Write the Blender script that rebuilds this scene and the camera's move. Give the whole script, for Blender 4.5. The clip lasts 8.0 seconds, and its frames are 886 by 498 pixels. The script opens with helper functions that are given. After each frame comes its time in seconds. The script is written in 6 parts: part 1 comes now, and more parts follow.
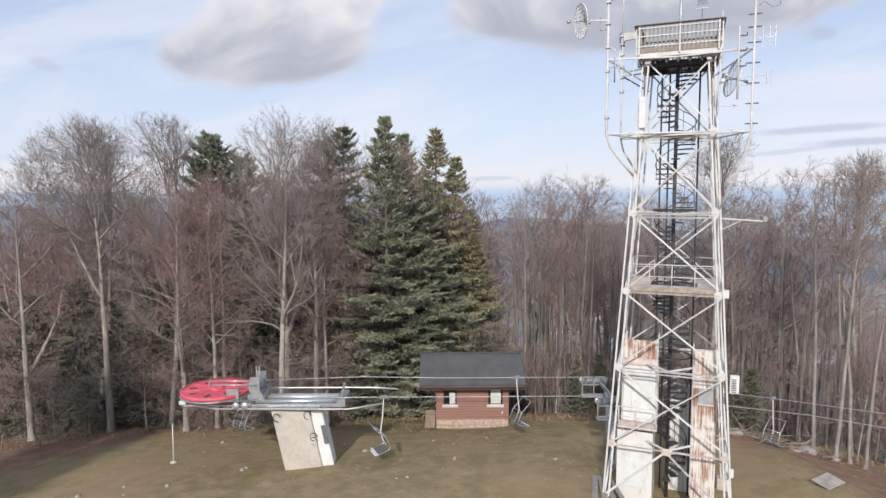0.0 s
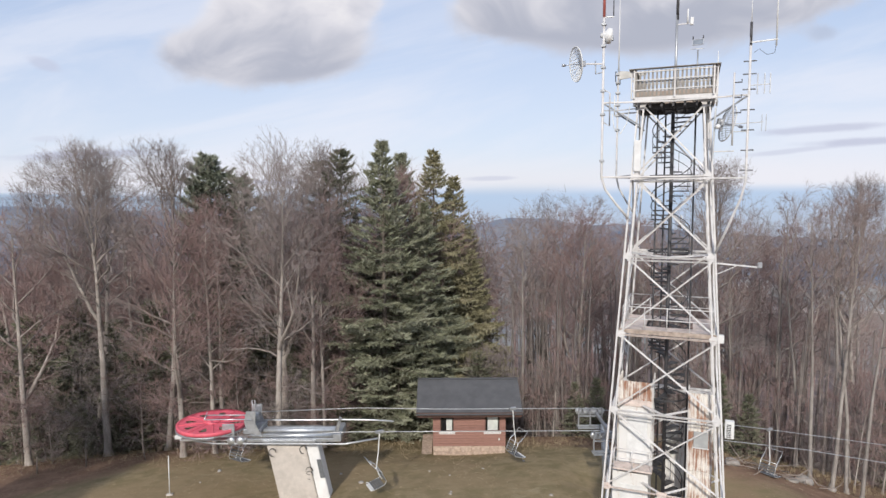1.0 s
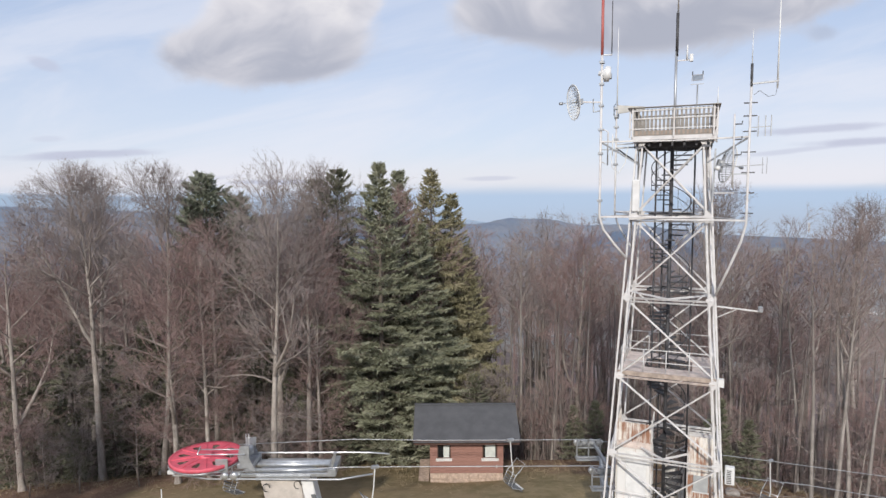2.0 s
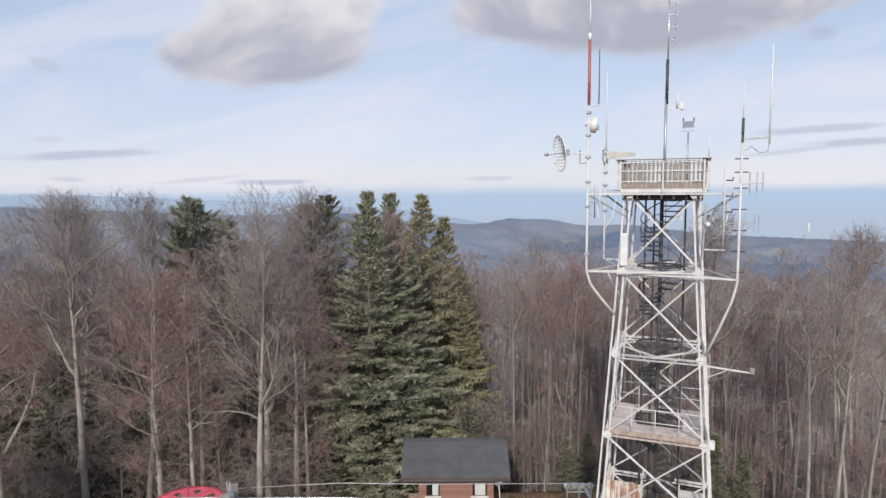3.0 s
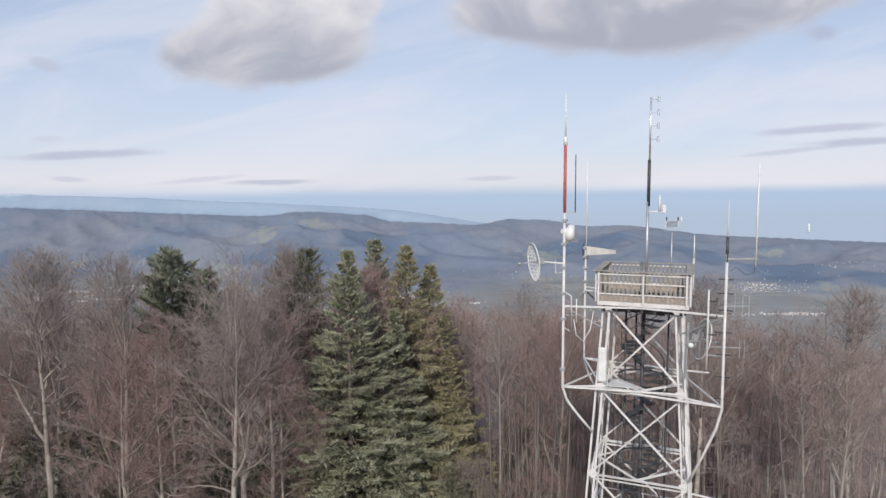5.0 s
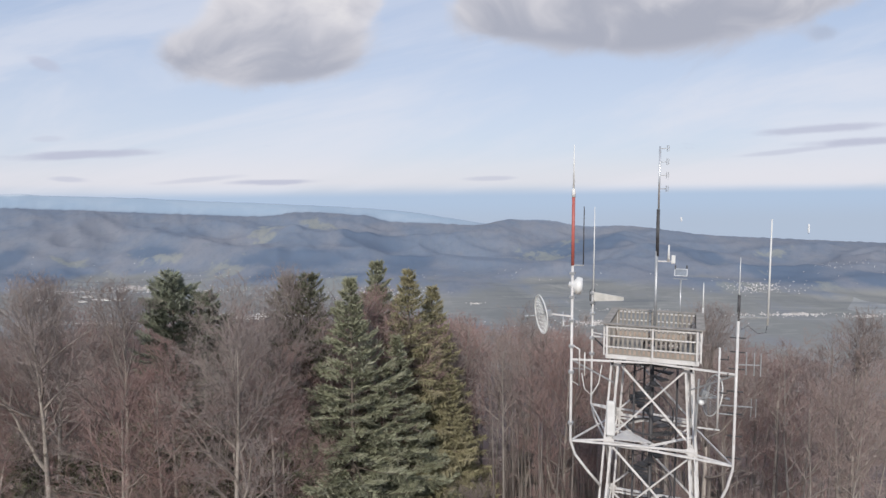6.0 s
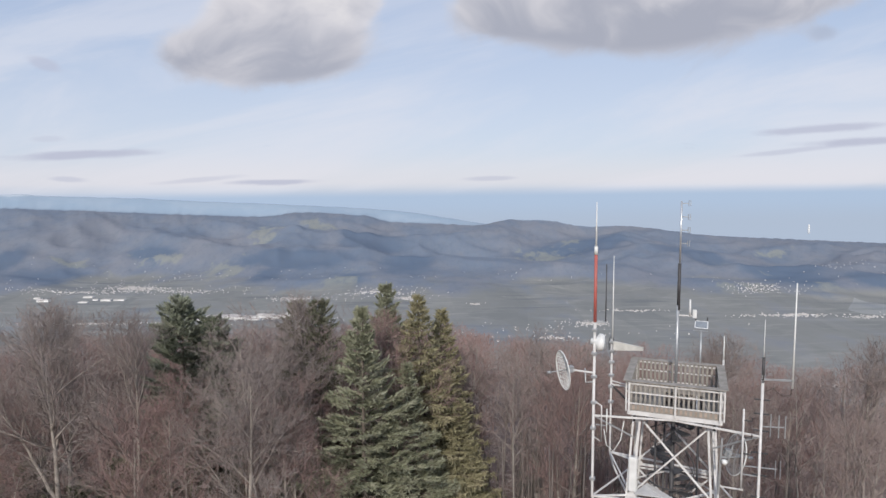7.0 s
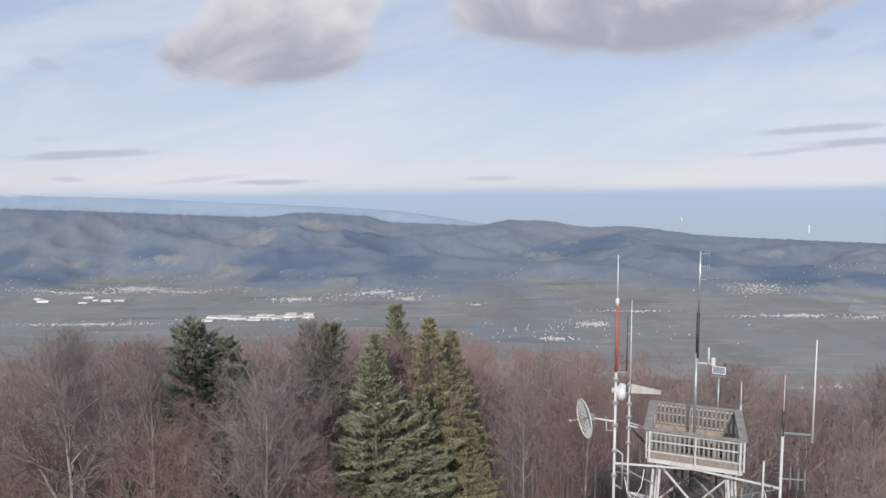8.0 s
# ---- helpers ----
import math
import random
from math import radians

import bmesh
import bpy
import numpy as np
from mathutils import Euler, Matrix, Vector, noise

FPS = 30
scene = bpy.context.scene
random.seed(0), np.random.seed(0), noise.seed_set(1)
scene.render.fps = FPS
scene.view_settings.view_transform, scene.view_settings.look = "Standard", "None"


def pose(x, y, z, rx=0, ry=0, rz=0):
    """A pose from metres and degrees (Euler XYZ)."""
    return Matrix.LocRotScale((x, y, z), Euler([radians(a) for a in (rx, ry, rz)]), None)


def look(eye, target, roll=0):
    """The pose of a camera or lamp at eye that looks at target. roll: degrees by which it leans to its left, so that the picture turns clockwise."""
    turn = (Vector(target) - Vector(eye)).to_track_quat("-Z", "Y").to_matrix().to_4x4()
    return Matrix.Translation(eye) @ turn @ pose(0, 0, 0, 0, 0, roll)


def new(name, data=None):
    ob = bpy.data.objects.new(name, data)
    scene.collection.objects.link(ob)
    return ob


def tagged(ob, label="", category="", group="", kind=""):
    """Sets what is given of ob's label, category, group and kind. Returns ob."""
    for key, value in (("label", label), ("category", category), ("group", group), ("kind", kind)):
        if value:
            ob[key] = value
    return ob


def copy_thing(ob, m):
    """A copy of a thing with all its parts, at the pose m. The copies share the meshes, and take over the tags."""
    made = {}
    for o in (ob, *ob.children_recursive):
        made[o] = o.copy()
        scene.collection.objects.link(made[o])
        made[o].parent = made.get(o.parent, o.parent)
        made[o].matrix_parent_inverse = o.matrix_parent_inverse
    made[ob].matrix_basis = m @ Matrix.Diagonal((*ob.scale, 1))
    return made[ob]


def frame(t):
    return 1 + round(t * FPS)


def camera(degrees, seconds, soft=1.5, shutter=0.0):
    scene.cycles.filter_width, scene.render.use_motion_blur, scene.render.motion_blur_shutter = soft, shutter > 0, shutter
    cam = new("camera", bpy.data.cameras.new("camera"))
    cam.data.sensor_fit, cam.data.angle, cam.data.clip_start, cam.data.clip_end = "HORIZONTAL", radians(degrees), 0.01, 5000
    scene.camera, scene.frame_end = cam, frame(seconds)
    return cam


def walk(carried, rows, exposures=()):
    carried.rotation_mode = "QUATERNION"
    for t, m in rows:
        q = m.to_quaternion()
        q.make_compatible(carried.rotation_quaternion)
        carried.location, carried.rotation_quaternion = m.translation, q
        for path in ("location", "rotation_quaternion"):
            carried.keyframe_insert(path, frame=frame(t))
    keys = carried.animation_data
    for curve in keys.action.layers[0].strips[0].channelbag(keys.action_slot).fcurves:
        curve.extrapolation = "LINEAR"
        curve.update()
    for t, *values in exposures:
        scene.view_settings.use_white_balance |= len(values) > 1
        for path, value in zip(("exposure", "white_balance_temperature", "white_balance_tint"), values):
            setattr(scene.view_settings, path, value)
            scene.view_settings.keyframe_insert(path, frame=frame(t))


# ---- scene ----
cam = camera(71.0, 8.0)
PATH = [
    (0, (-0.051, -0.878, 12.093)),
    (0.5, (0.057, -0.815, 13.023)),
    (1, (0.182, -0.681, 13.97)),
    (1.5, (0.238, -0.435, 14.744)),
    (3, (1.166, 0.995, 17.897)),
    (3.5, (1.718, 1.618, 18.953)),
    (4, (2.173, 2.112, 20.043)),
    (4.5, (2.489, 2.568, 21.16)),
    (6, (2.256, 3.47, 24.151)),
    (6.5, (1.919, 3.637, 25.202)),
    (7, (1.433, 3.677, 26.282)),
    (7.5, (0.929, 3.611, 27.253)),
    (8, (0.54, 3.452, 28.271)),
]
# the drone holds its heading: level yaw, nose 5.2 degrees down, leaning a little to its right
walk(cam, [(t, pose(*eye, 84.8, 0.3, 0)) for t, eye in PATH],
     exposures=[(0, 0.12), (1.5, 0.06), (3, 0.0), (4.5, -0.03), (6, -0.08), (8, -0.11)])

# ---------------------------------------------------------------- light
SUN_AZ, SUN_EL = 190.0, 30.0      # compass-like: 0 is +y, clockwise
sun = new("sun", bpy.data.lights.new("sun", "SUN"))
sun.data.energy, sun.data.angle, sun.data.color = 3.5, radians(2.0), (1.0, 0.945, 0.87)
_d = Vector((math.sin(radians(SUN_AZ)) * math.cos(radians(SUN_EL)), math.cos(radians(SUN_AZ)) * math.cos(radians(SUN_EL)), math.sin(radians(SUN_EL))))
sun.matrix_world = look(_d * 100, (0, 0, 0))


class Nodes:
    """Short hand for building a node tree."""

    def __init__(self, tree):
        self.tree = tree
        tree.nodes.clear()

    def add(self, kind, ins=None, **props):
        n = self.tree.nodes.new(kind)
        for k, v in props.items():
            setattr(n, k, v)
        for k, v in (ins or {}).items():
            self.put(n.inputs[k], v)
        return n

    def put(self, socket, v):
        if isinstance(v, bpy.types.NodeSocket):
            self.tree.links.new(v, socket)
        else:
            if socket.type == "RGBA" and len(v) == 3:
                v = (*v, 1.0)
            socket.default_value = v

    def m(self, op, a, b=0.0, c=0.0, clamp=False):
        n = self.add("ShaderNodeMath", {0: a, 1: b, 2: c}, operation=op, use_clamp=clamp)
        return n.outputs[0]

    def mix(self, fac, a, b, blend="MIX"):
        n = self.add("ShaderNodeMix", data_type="RGBA", blend_type=blend)
        self.put(n.inputs[0], fac), self.put(n.inputs[6], a), self.put(n.inputs[7], b)
        return n.outputs[2]

    def step(self, v, lo, hi, a=0.0, b=1.0, smooth=True):
        n = self.add("ShaderNodeMapRange", {0: v, 1: lo, 2: hi, 3: a, 4: b}, interpolation_type="SMOOTHSTEP" if smooth else "LINEAR")
        return n.outputs[0]

    def noise(self, vec, scale, detail=4.0, rough=0.55, dist=0.0):
        n = self.add("ShaderNodeTexNoise", {"Vector": vec, "Scale": scale, "Detail": detail, "Roughness": rough, "Distortion": dist})
        return n.outputs[0]

    def scaled(self, vec, s, loc=(0, 0, 0)):
        return self.add("ShaderNodeMapping", {"Vector": vec, "Scale": s, "Location": loc}).outputs[0]

    def xyz(self, vec):
        return self.add("ShaderNodeSeparateXYZ", {0: vec}).outputs

    def vec(self, x, y, z):
        return self.add("ShaderNodeCombineXYZ", {0: x, 1: y, 2: z}).outputs[0]


def make_world():
    w = bpy.data.worlds.new("sky")
    scene.world = w
    w.use_nodes = True
    n = Nodes(w.node_tree)
    sky = n.add("ShaderNodeTexSky", sky_type="NISHITA", sun_disc=False, sun_elevation=radians(SUN_EL), sun_rotation=radians(SUN_AZ),
                altitude=900, air_density=1.0, dust_density=1.6, ozone_density=1.0)
    blue = n.mix(1.0, sky.outputs[0], (0.1, 0.1, 0.1), "MULTIPLY")
    d = n.add("ShaderNodeTexCoord").outputs["Generated"]
    x, y, z = n.xyz(d)
    yy = n.m("MAXIMUM", n.m("ABSOLUTE", y), 0.12)
    u, v = n.m("DIVIDE", x, yy), n.m("DIVIDE", z, yy)
    ahead = n.step(y, 0.1, 0.3)
    p = n.vec(u, v, 0.0)
    # thin high veil in slanting bands, brighter towards the horizon
    slant = n.vec(n.m("ADD", u, n.m("MULTIPLY", v, 0.5)), n.m("ADD", v, n.m("MULTIPLY", u, -0.22)), 0.0)
    veil = n.noise(n.scaled(slant, (0.9, 5.0, 1), (3.4, 1.9, 0)), 1.5, 6, 0.58, 0.5)
    veil = n.step(veil, 0.36, 0.64)
    low = n.step(v, 0.34, 0.06)
    veil = n.m("ADD", n.m("MULTIPLY", veil, 0.62), n.m("MULTIPLY", low, 0.45), clamp=True)
    col = n.mix(n.m("MULTIPLY_ADD", veil, 0.62, 0.19), n.mix(0.55, blue, (0.52, 0.66, 0.95)), (0.79, 0.81, 0.90))
    # warm white edge over the blue-grey haze that lies on the plain
    warm = n.m("MULTIPLY", n.step(v, 0.004, 0.018), n.step(v, 0.075, 0.02))
    col = n.mix(n.m("MULTIPLY", warm, 0.42), col, (0.87, 0.83, 0.86))
    haze = n.m("ADD", v, n.m("MULTIPLY", u, -0.006))
    col = n.mix(n.step(haze, 0.010, -0.008), col, (0.47, 0.59, 0.77))
    col = n.mix(n.m("MULTIPLY", n.step(haze, -0.010, -0.055), 0.8), col, (0.47, 0.55, 0.68))

    def blob(cu, cv, ru, rv, lean=0.0):
        """How near a direction lies to the middle of one puff: 1 at its heart, 0 far off."""
        du = n.m("DIVIDE", n.m("SUBTRACT", u, cu), ru)
        dv = n.m("DIVIDE", n.m("SUBTRACT", n.m("ADD", v, n.m("MULTIPLY", n.m("SUBTRACT", u, cu), -lean)), cv), rv)
        return n.m("POWER", 2.718, n.m("MULTIPLY", n.m("ADD", n.m("MULTIPLY", du, du), n.m("MULTIPLY", dv, dv)), -0.9))

    # long flat stratus streaks
    fray = n.noise(n.scaled(p, (1, 4.5, 1), (1.3, 0.6, 0)), 7.0, 6, 0.6, 0.3)
    for cu, cv, ru, rv, k, lean in STREAKS:
        a = n.m("ADD", blob(cu, cv, ru, rv, lean), n.m("MULTIPLY_ADD", fray, 1.1, -0.55))
        a = n.m("MULTIPLY", n.step(a, 0.22, 0.85), ahead)
        col = n.mix(n.m("MULTIPLY", a, k), col, (0.53, 0.555, 0.69))
    # the cumulus: soft ragged edges, flat blue-grey base, lit shoulders
    soft_ = n.noise(n.scaled(p, (1, 1.25, 1), (0.7, 2.3, 0)), 6.5, 7, 0.62, 0.5)
    puff = n.noise(n.scaled(p, (1, 1.5, 1), (4.2, 0.9, 1)), 8.0, 4, 0.5, 0.6)
    for base, tall, puffs, k in CUMULI:
        dens = None
        for cu, cv, ru, rv in puffs:
            e = blob(cu, cv, ru, rv)
            dens = e if dens is None else n.m("ADD", dens, e)
        mask = n.step(n.m("ADD", dens, n.m("MULTIPLY_ADD", soft_, 1.5, -0.75)), 0.26, 0.80)
        rise = n.m("DIVIDE", n.m("SUBTRACT", v, base), tall)
        lit = n.m("ADD", n.m("MULTIPLY", rise, 1.0), n.m("MULTIPLY_ADD", puff, 2.4, -1.1))
        body = n.mix(n.step(lit, -0.1, 1.0), (0.43, 0.45, 0.535), (0.71, 0.70, 0.75))
        body = n.mix(n.step(lit, 0.75, 1.35), body, (0.83, 0.81, 0.83))
        # thin rims let the sky's white through
        body = n.mix(n.m("MULTIPLY", n.step(dens, 1.0, 0.4), 0.35), body, (0.76, 0.77, 0.85))
        col = n.mix(n.m("MULTIPLY", n.m("MULTIPLY", mask, ahead), k), col, body)
    bg = n.add("ShaderNodeBackground", {"Color": col, "Strength": 1.0})
    n.add("ShaderNodeOutputWorld", {0: bg.outputs[0]})


# u = x / y, v = z / y of the direction in which each cloud stands, its reach in both, its weight and its lean
STREAKS = [(-0.577, 0.063, 0.125, 0.0075, 0.85, 0.03), (-0.63, 0.088, 0.03, 0.006, 0.3, 0.0), (-0.60, 0.024, 0.035, 0.005, 0.5, -0.05), (-0.395, 0.022, 0.07, 0.0045, 0.4, 0.08),
           (-0.27, 0.018, 0.075, 0.005, 0.8, 0.01), (0.078, 0.022, 0.04, 0.004, 0.5, 0.02), (0.60, 0.097, 0.10, 0.007, 0.75, 0.06),
           (0.67, 0.077, 0.10, 0.008, 0.85, 0.05), (0.545, 0.062, 0.09, 0.005, 0.5, 0.10), (-0.627, 0.205, 0.028, 0.011, 0.55, -0.3)]
CUMULI = [(0.185, 0.13, [(-0.375, 0.222, 0.075, 0.036), (-0.29, 0.212, 0.10, 0.040), (-0.205, 0.222, 0.085, 0.036), (-0.235, 0.285, 0.105, 0.06), (-0.30, 0.295, 0.05, 0.05), (-0.175, 0.325, 0.075, 0.05)], 0.96),
          (0.27, 0.13, [(0.085, 0.288, 0.065, 0.040), (0.185, 0.279, 0.12, 0.046), (0.30, 0.268, 0.12, 0.054), (0.42, 0.290, 0.14, 0.052), (0.55, 0.314, 0.10, 0.040), (0.30, 0.33, 0.2, 0.05)], 0.97),
          (0.29, 0.08, [(0.66, 0.315, 0.07, 0.016), (0.60, 0.246, 0.035, 0.018)], 0.45)]
make_world()

# ---------------------------------------------------------------- materials
def material(name, build):
    m = bpy.data.materials.new(name)
    m.use_nodes = True
    n = Nodes(m.node_tree)
    out = n.add("ShaderNodeOutputMaterial")
    b = n.add("ShaderNodeBsdfPrincipled")
    m.node_tree.links.new(b.outputs[0], out.inputs[0])
    co = n.add("ShaderNodeTexCoord").outputs["Object"]
    build(n, b, co)
    return m


def bump(n, b, height, strength=0.4, dist=0.02):
    nd = n.add("ShaderNodeBump", {"Height": height, "Strength": strength, "Distance": dist})
    n.put(b.inputs["Normal"], nd.outputs[0])


def plain(name, col, rough=0.6, metal=0.0, vary=0.25, scale=3.0, grain=30.0, dirt=None, bump_=0.15):
    """A painted or bare surface with stains at one scale and grain at another."""
    def build(n, b, co):
        rnd = n.add("ShaderNodeObjectInfo").outputs["Random"]
        s = n.noise(co, scale, 5, 0.6)
        g = n.noise(co, grain, 3, 0.6)
        dark = tuple(c * (1 - vary) for c in col)
        lite = tuple(min(1, c * (1 + vary * 0.6)) for c in col)
        c = n.mix(n.step(s, 0.3, 0.7), dark, lite)
        c = n.mix(n.m("MULTIPLY", n.step(g, 0.45, 0.75), 0.35), c, dark)
        c = n.mix(n.m("MULTIPLY", rnd, 0.18), c, dark)
        if dirt:
            c = n.mix(n.m("MULTIPLY", n.step(n.noise(co, scale * 2.7, 6, 0.65), 0.56, 0.72), dirt[1]), c, dirt[0])
        n.put(b.inputs["Base Color"], c)
        n.put(b.inputs["Roughness"], n.m("MULTIPLY_ADD", g, 0.2, rough - 0.1))
        b.inputs["Metallic"].default_value = metal
        bump(n, b, g, bump_, 0.01)
    return material(name, build)


WHITE_STEEL = plain("white_painted_steel", (0.60, 0.585, 0.575), 0.5, 0, 0.16, 2.5, 24, ((0.42, 0.25, 0.18), 0.3))
RUST_STEEL = plain("rusty_painted_steel", (0.60, 0.51, 0.46), 0.7, 0, 0.25, 3.0, 30, ((0.33, 0.15, 0.08), 0.75))
GREY_STEEL = plain("galvanised_steel", (0.42, 0.43, 0.44), 0.42, 0.6, 0.2, 3, 25)
DARK_STEEL = plain("dark_steel", (0.065, 0.063, 0.066), 0.6, 0.2, 0.3, 3, 25)
ALU = plain("bare_aluminium", (0.62, 0.63, 0.64), 0.35, 0.7, 0.12, 4, 30)
OLD_WOOD = plain("weathered_deck_wood", (0.28, 0.26, 0.235), 0.85, 0, 0.3, 4, 40, ((0.25, 0.15, 0.1), 0.4), 0.4)
ORANGE_WOOD = plain("rusty_deck_edge", (0.36, 0.295, 0.245), 0.85, 0, 0.3, 5, 40, ((0.3, 0.14, 0.07), 0.5), 0.4)
RED_PAINT = plain("red_paint", (0.66, 0.11, 0.15), 0.55, 0, 0.2, 2, 20)
MAST_RED = plain("faded_red_paint", (0.46, 0.12, 0.10), 0.5, 0, 0.2, 2, 20)
WHITE_PLASTIC = plain("white_plastic", (0.66, 0.66, 0.65), 0.45, 0, 0.12, 3, 25)
DULL_PLASTIC = plain("weathered_beige_plastic", (0.50, 0.485, 0.45), 0.6, 0, 0.2, 3, 25)
GRP = plain("pale_fibreglass", (0.66, 0.66, 0.64), 0.5, 0, 0.08, 3, 25)
CONCRETE = plain("pale_concrete", (0.50, 0.45, 0.40), 0.85, 0, 0.18, 1.6, 22, ((0.62, 0.58, 0.52), 0.5), 0.35)
WHITE_PLASTER = plain("white_plaster", (0.72, 0.71, 0.69), 0.8, 0, 0.1, 1.5, 20, None, 0.2)
STONE = plain("sandstone_plinth", (0.50, 0.38, 0.30), 0.85, 0, 0.35, 5, 30, ((0.36, 0.25, 0.2), 0.5), 0.5)
ROOF = plain("dark_grey_roofing", (0.085, 0.085, 0.09), 0.8, 0, 0.2, 1.4, 40, None, 0.3)
DARK_WOOD = plain("brown_stained_timber", (0.12, 0.065, 0.05), 0.7, 0, 0.3, 4, 40)
RUBBER = plain("black_rubber", (0.03, 0.03, 0.03), 0.8, 0, 0.2, 4, 30)
SEAT_GREY = plain("grey_seat_slats", (0.13, 0.135, 0.14), 0.55, 0, 0.2, 4, 30)
ROCK = plain("grey_rock", (0.33, 0.30, 0.27), 0.9, 0, 0.3, 2, 14, None, 0.6)
# solar cells, the sky's reflection put into the base colour as grey
SOLAR = plain("solar_cell", (0.22, 0.25, 0.29), 0.2, 0, 0.2, 10, 30)
CURTAIN = plain("pale_curtain", (0.60, 0.62, 0.58), 0.8, 0, 0.15, 4, 20)
PALE_BLUE = plain("pale_blue_paint", (0.36, 0.37, 0.37), 0.6, 0, 0.15, 3, 20)
VILLAGE_WALL = plain("pale_house_walls", (0.80, 0.79, 0.77), 0.8, 0, 0.3, 0.02, 0.3)
VILLAGE_ROOF = plain("grey_red_roofs", (0.50, 0.465, 0.45), 0.8, 0, 0.4, 0.03, 0.3)
DRY_GRASS = plain("dry_grass_blades", (0.32, 0.25, 0.155), 0.9, 0, 0.3, 0.4, 6)
DRY_TWIG = plain("dead_branch", (0.28, 0.23, 0.195), 0.9, 0, 0.35, 3, 20)


def _siding(n, b, co):
    s = n.noise(n.scaled(co, (1.5, 1.5, 12)), 2.0, 5, 0.6)
    rnd = n.add("ShaderNodeObjectInfo").outputs["Random"]
    c = n.mix(n.step(s, 0.3, 0.7), (0.25, 0.130, 0.102), (0.34, 0.182, 0.145))
    c = n.mix(n.m("MULTIPLY", rnd, 0.3), c, (0.22, 0.112, 0.088))
    n.put(b.inputs["Base Color"], c)
    b.inputs["Roughness"].default_value = 0.7
    bump(n, b, s, 0.3, 0.01)


SIDING = material("red_brown_boards", _siding)


def rusted_sheet(name, amount, base=(0.72, 0.69, 0.64)):
    """White sheet metal with rust running down it in streaks."""
    def build(n, b, co):
        streak = n.noise(n.scaled(co, (9, 9, 0.55)), 1.2, 6, 0.62)
        patch = n.noise(co, 1.1, 4, 0.6)
        fine = n.noise(co, 26, 3, 0.6)
        k = n.m("ADD", n.m("MULTIPLY", streak, 0.7), n.m("ADD", n.m("MULTIPLY", patch, 0.55), n.m("MULTIPLY", fine, 0.12)))
        r = n.step(k, 0.82 - amount * 0.3, 1.0 - amount * 0.3)
        rust = n.mix(fine, (0.19, 0.085, 0.05), (0.40, 0.22, 0.14))
        c = n.mix(n.m("MULTIPLY", patch, 0.4), base, (0.60, 0.54, 0.47))
        n.put(b.inputs["Base Color"], n.mix(r, c, rust))
        n.put(b.inputs["Roughness"], n.m("MULTIPLY_ADD", r, 0.35, 0.45))
        bump(n, b, fine, 0.2, 0.01)
    return material(name, build)


SHEET_CLEAN = rusted_sheet("white_sheet_metal", 0.32, (0.66, 0.66, 0.65))
SHEET_RUSTY = rusted_sheet("rust_streaked_sheet", 0.6)
SHEET_MORE = rusted_sheet("heavily_rusted_sheet", 0.82)


def _glass(n, b, co):
    b.inputs["Base Color"].default_value = (0.03, 0.035, 0.04, 1)
    b.inputs["Roughness"].default_value = 0.06
    b.inputs["Specular IOR Level"].default_value = 0.7
    b.inputs["Transmission Weight"].default_value = 0.6


GLASS = material("window_glass", _glass)


def bark(name, lo, hi, rough=0.9):
    def build(n, b, co):
        rnd = n.add("ShaderNodeObjectInfo").outputs["Random"]
        s = n.noise(n.scaled(co, (2, 2, 0.5)), 1.5, 5, 0.62)
        g = n.noise(n.scaled(co, (1, 1, 0.4)), 14, 4, 0.6)
        c = n.mix(n.step(n.m("ADD", n.m("MULTIPLY", s, 0.7), n.m("MULTIPLY", g, 0.3)), 0.35, 0.65), lo, hi)
        c = n.mix(n.m("MULTIPLY", rnd, 0.35), c, tuple(v * 0.65 for v in lo))
        n.put(b.inputs["Base Color"], c)
        b.inputs["Roughness"].default_value = rough
        bump(n, b, g, 0.5, 0.02)
    return material(name, build)


BEECH_BARK = bark("beech_bark", (0.24, 0.208, 0.182), (0.44, 0.395, 0.352))
FIR_BARK = bark("fir_bark", (0.10, 0.08, 0.065), (0.2, 0.17, 0.14))


def twigs(name, a, b_):
    def build(n, b, co):
        rnd = n.add("ShaderNodeObjectInfo").outputs["Random"]
        isl = n.noise(co, 0.6, 3, 0.6)
        c = n.mix(n.step(isl, 0.35, 0.65), a, b_)
        c = n.mix(n.m("MULTIPLY", rnd, 0.4), c, tuple(v * 0.7 for v in a))
        n.put(b.inputs["Base Color"], c)
        b.inputs["Roughness"].default_value = 0.9
    return material(name, build)


TWIG_RED = twigs("reddish_beech_twigs", (0.228, 0.148, 0.134), (0.315, 0.226, 0.207))
BRUSH = twigs("brown_brush", (0.150, 0.113, 0.100), (0.23, 0.186, 0.167))
# twigs of the slim trees, colour paled to stand in for haze
TWIG_PALE = twigs("pale_grey_twigs", (0.245, 0.185, 0.168), (0.34, 0.275, 0.252))
LIMB_BARK = bark("beech_limb_bark", (0.19, 0.158, 0.140), (0.34, 0.297, 0.264))
# sapling bark, its colour darkened for the shade inside the wood
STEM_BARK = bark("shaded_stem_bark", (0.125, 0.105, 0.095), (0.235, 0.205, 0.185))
PALE_BARK = bark("pale_beech_bark", (0.21, 0.185, 0.166), (0.365, 0.332, 0.30))
TWIG_GREY = twigs("grey_beech_twigs", (0.208, 0.170, 0.157), (0.29, 0.248, 0.23))


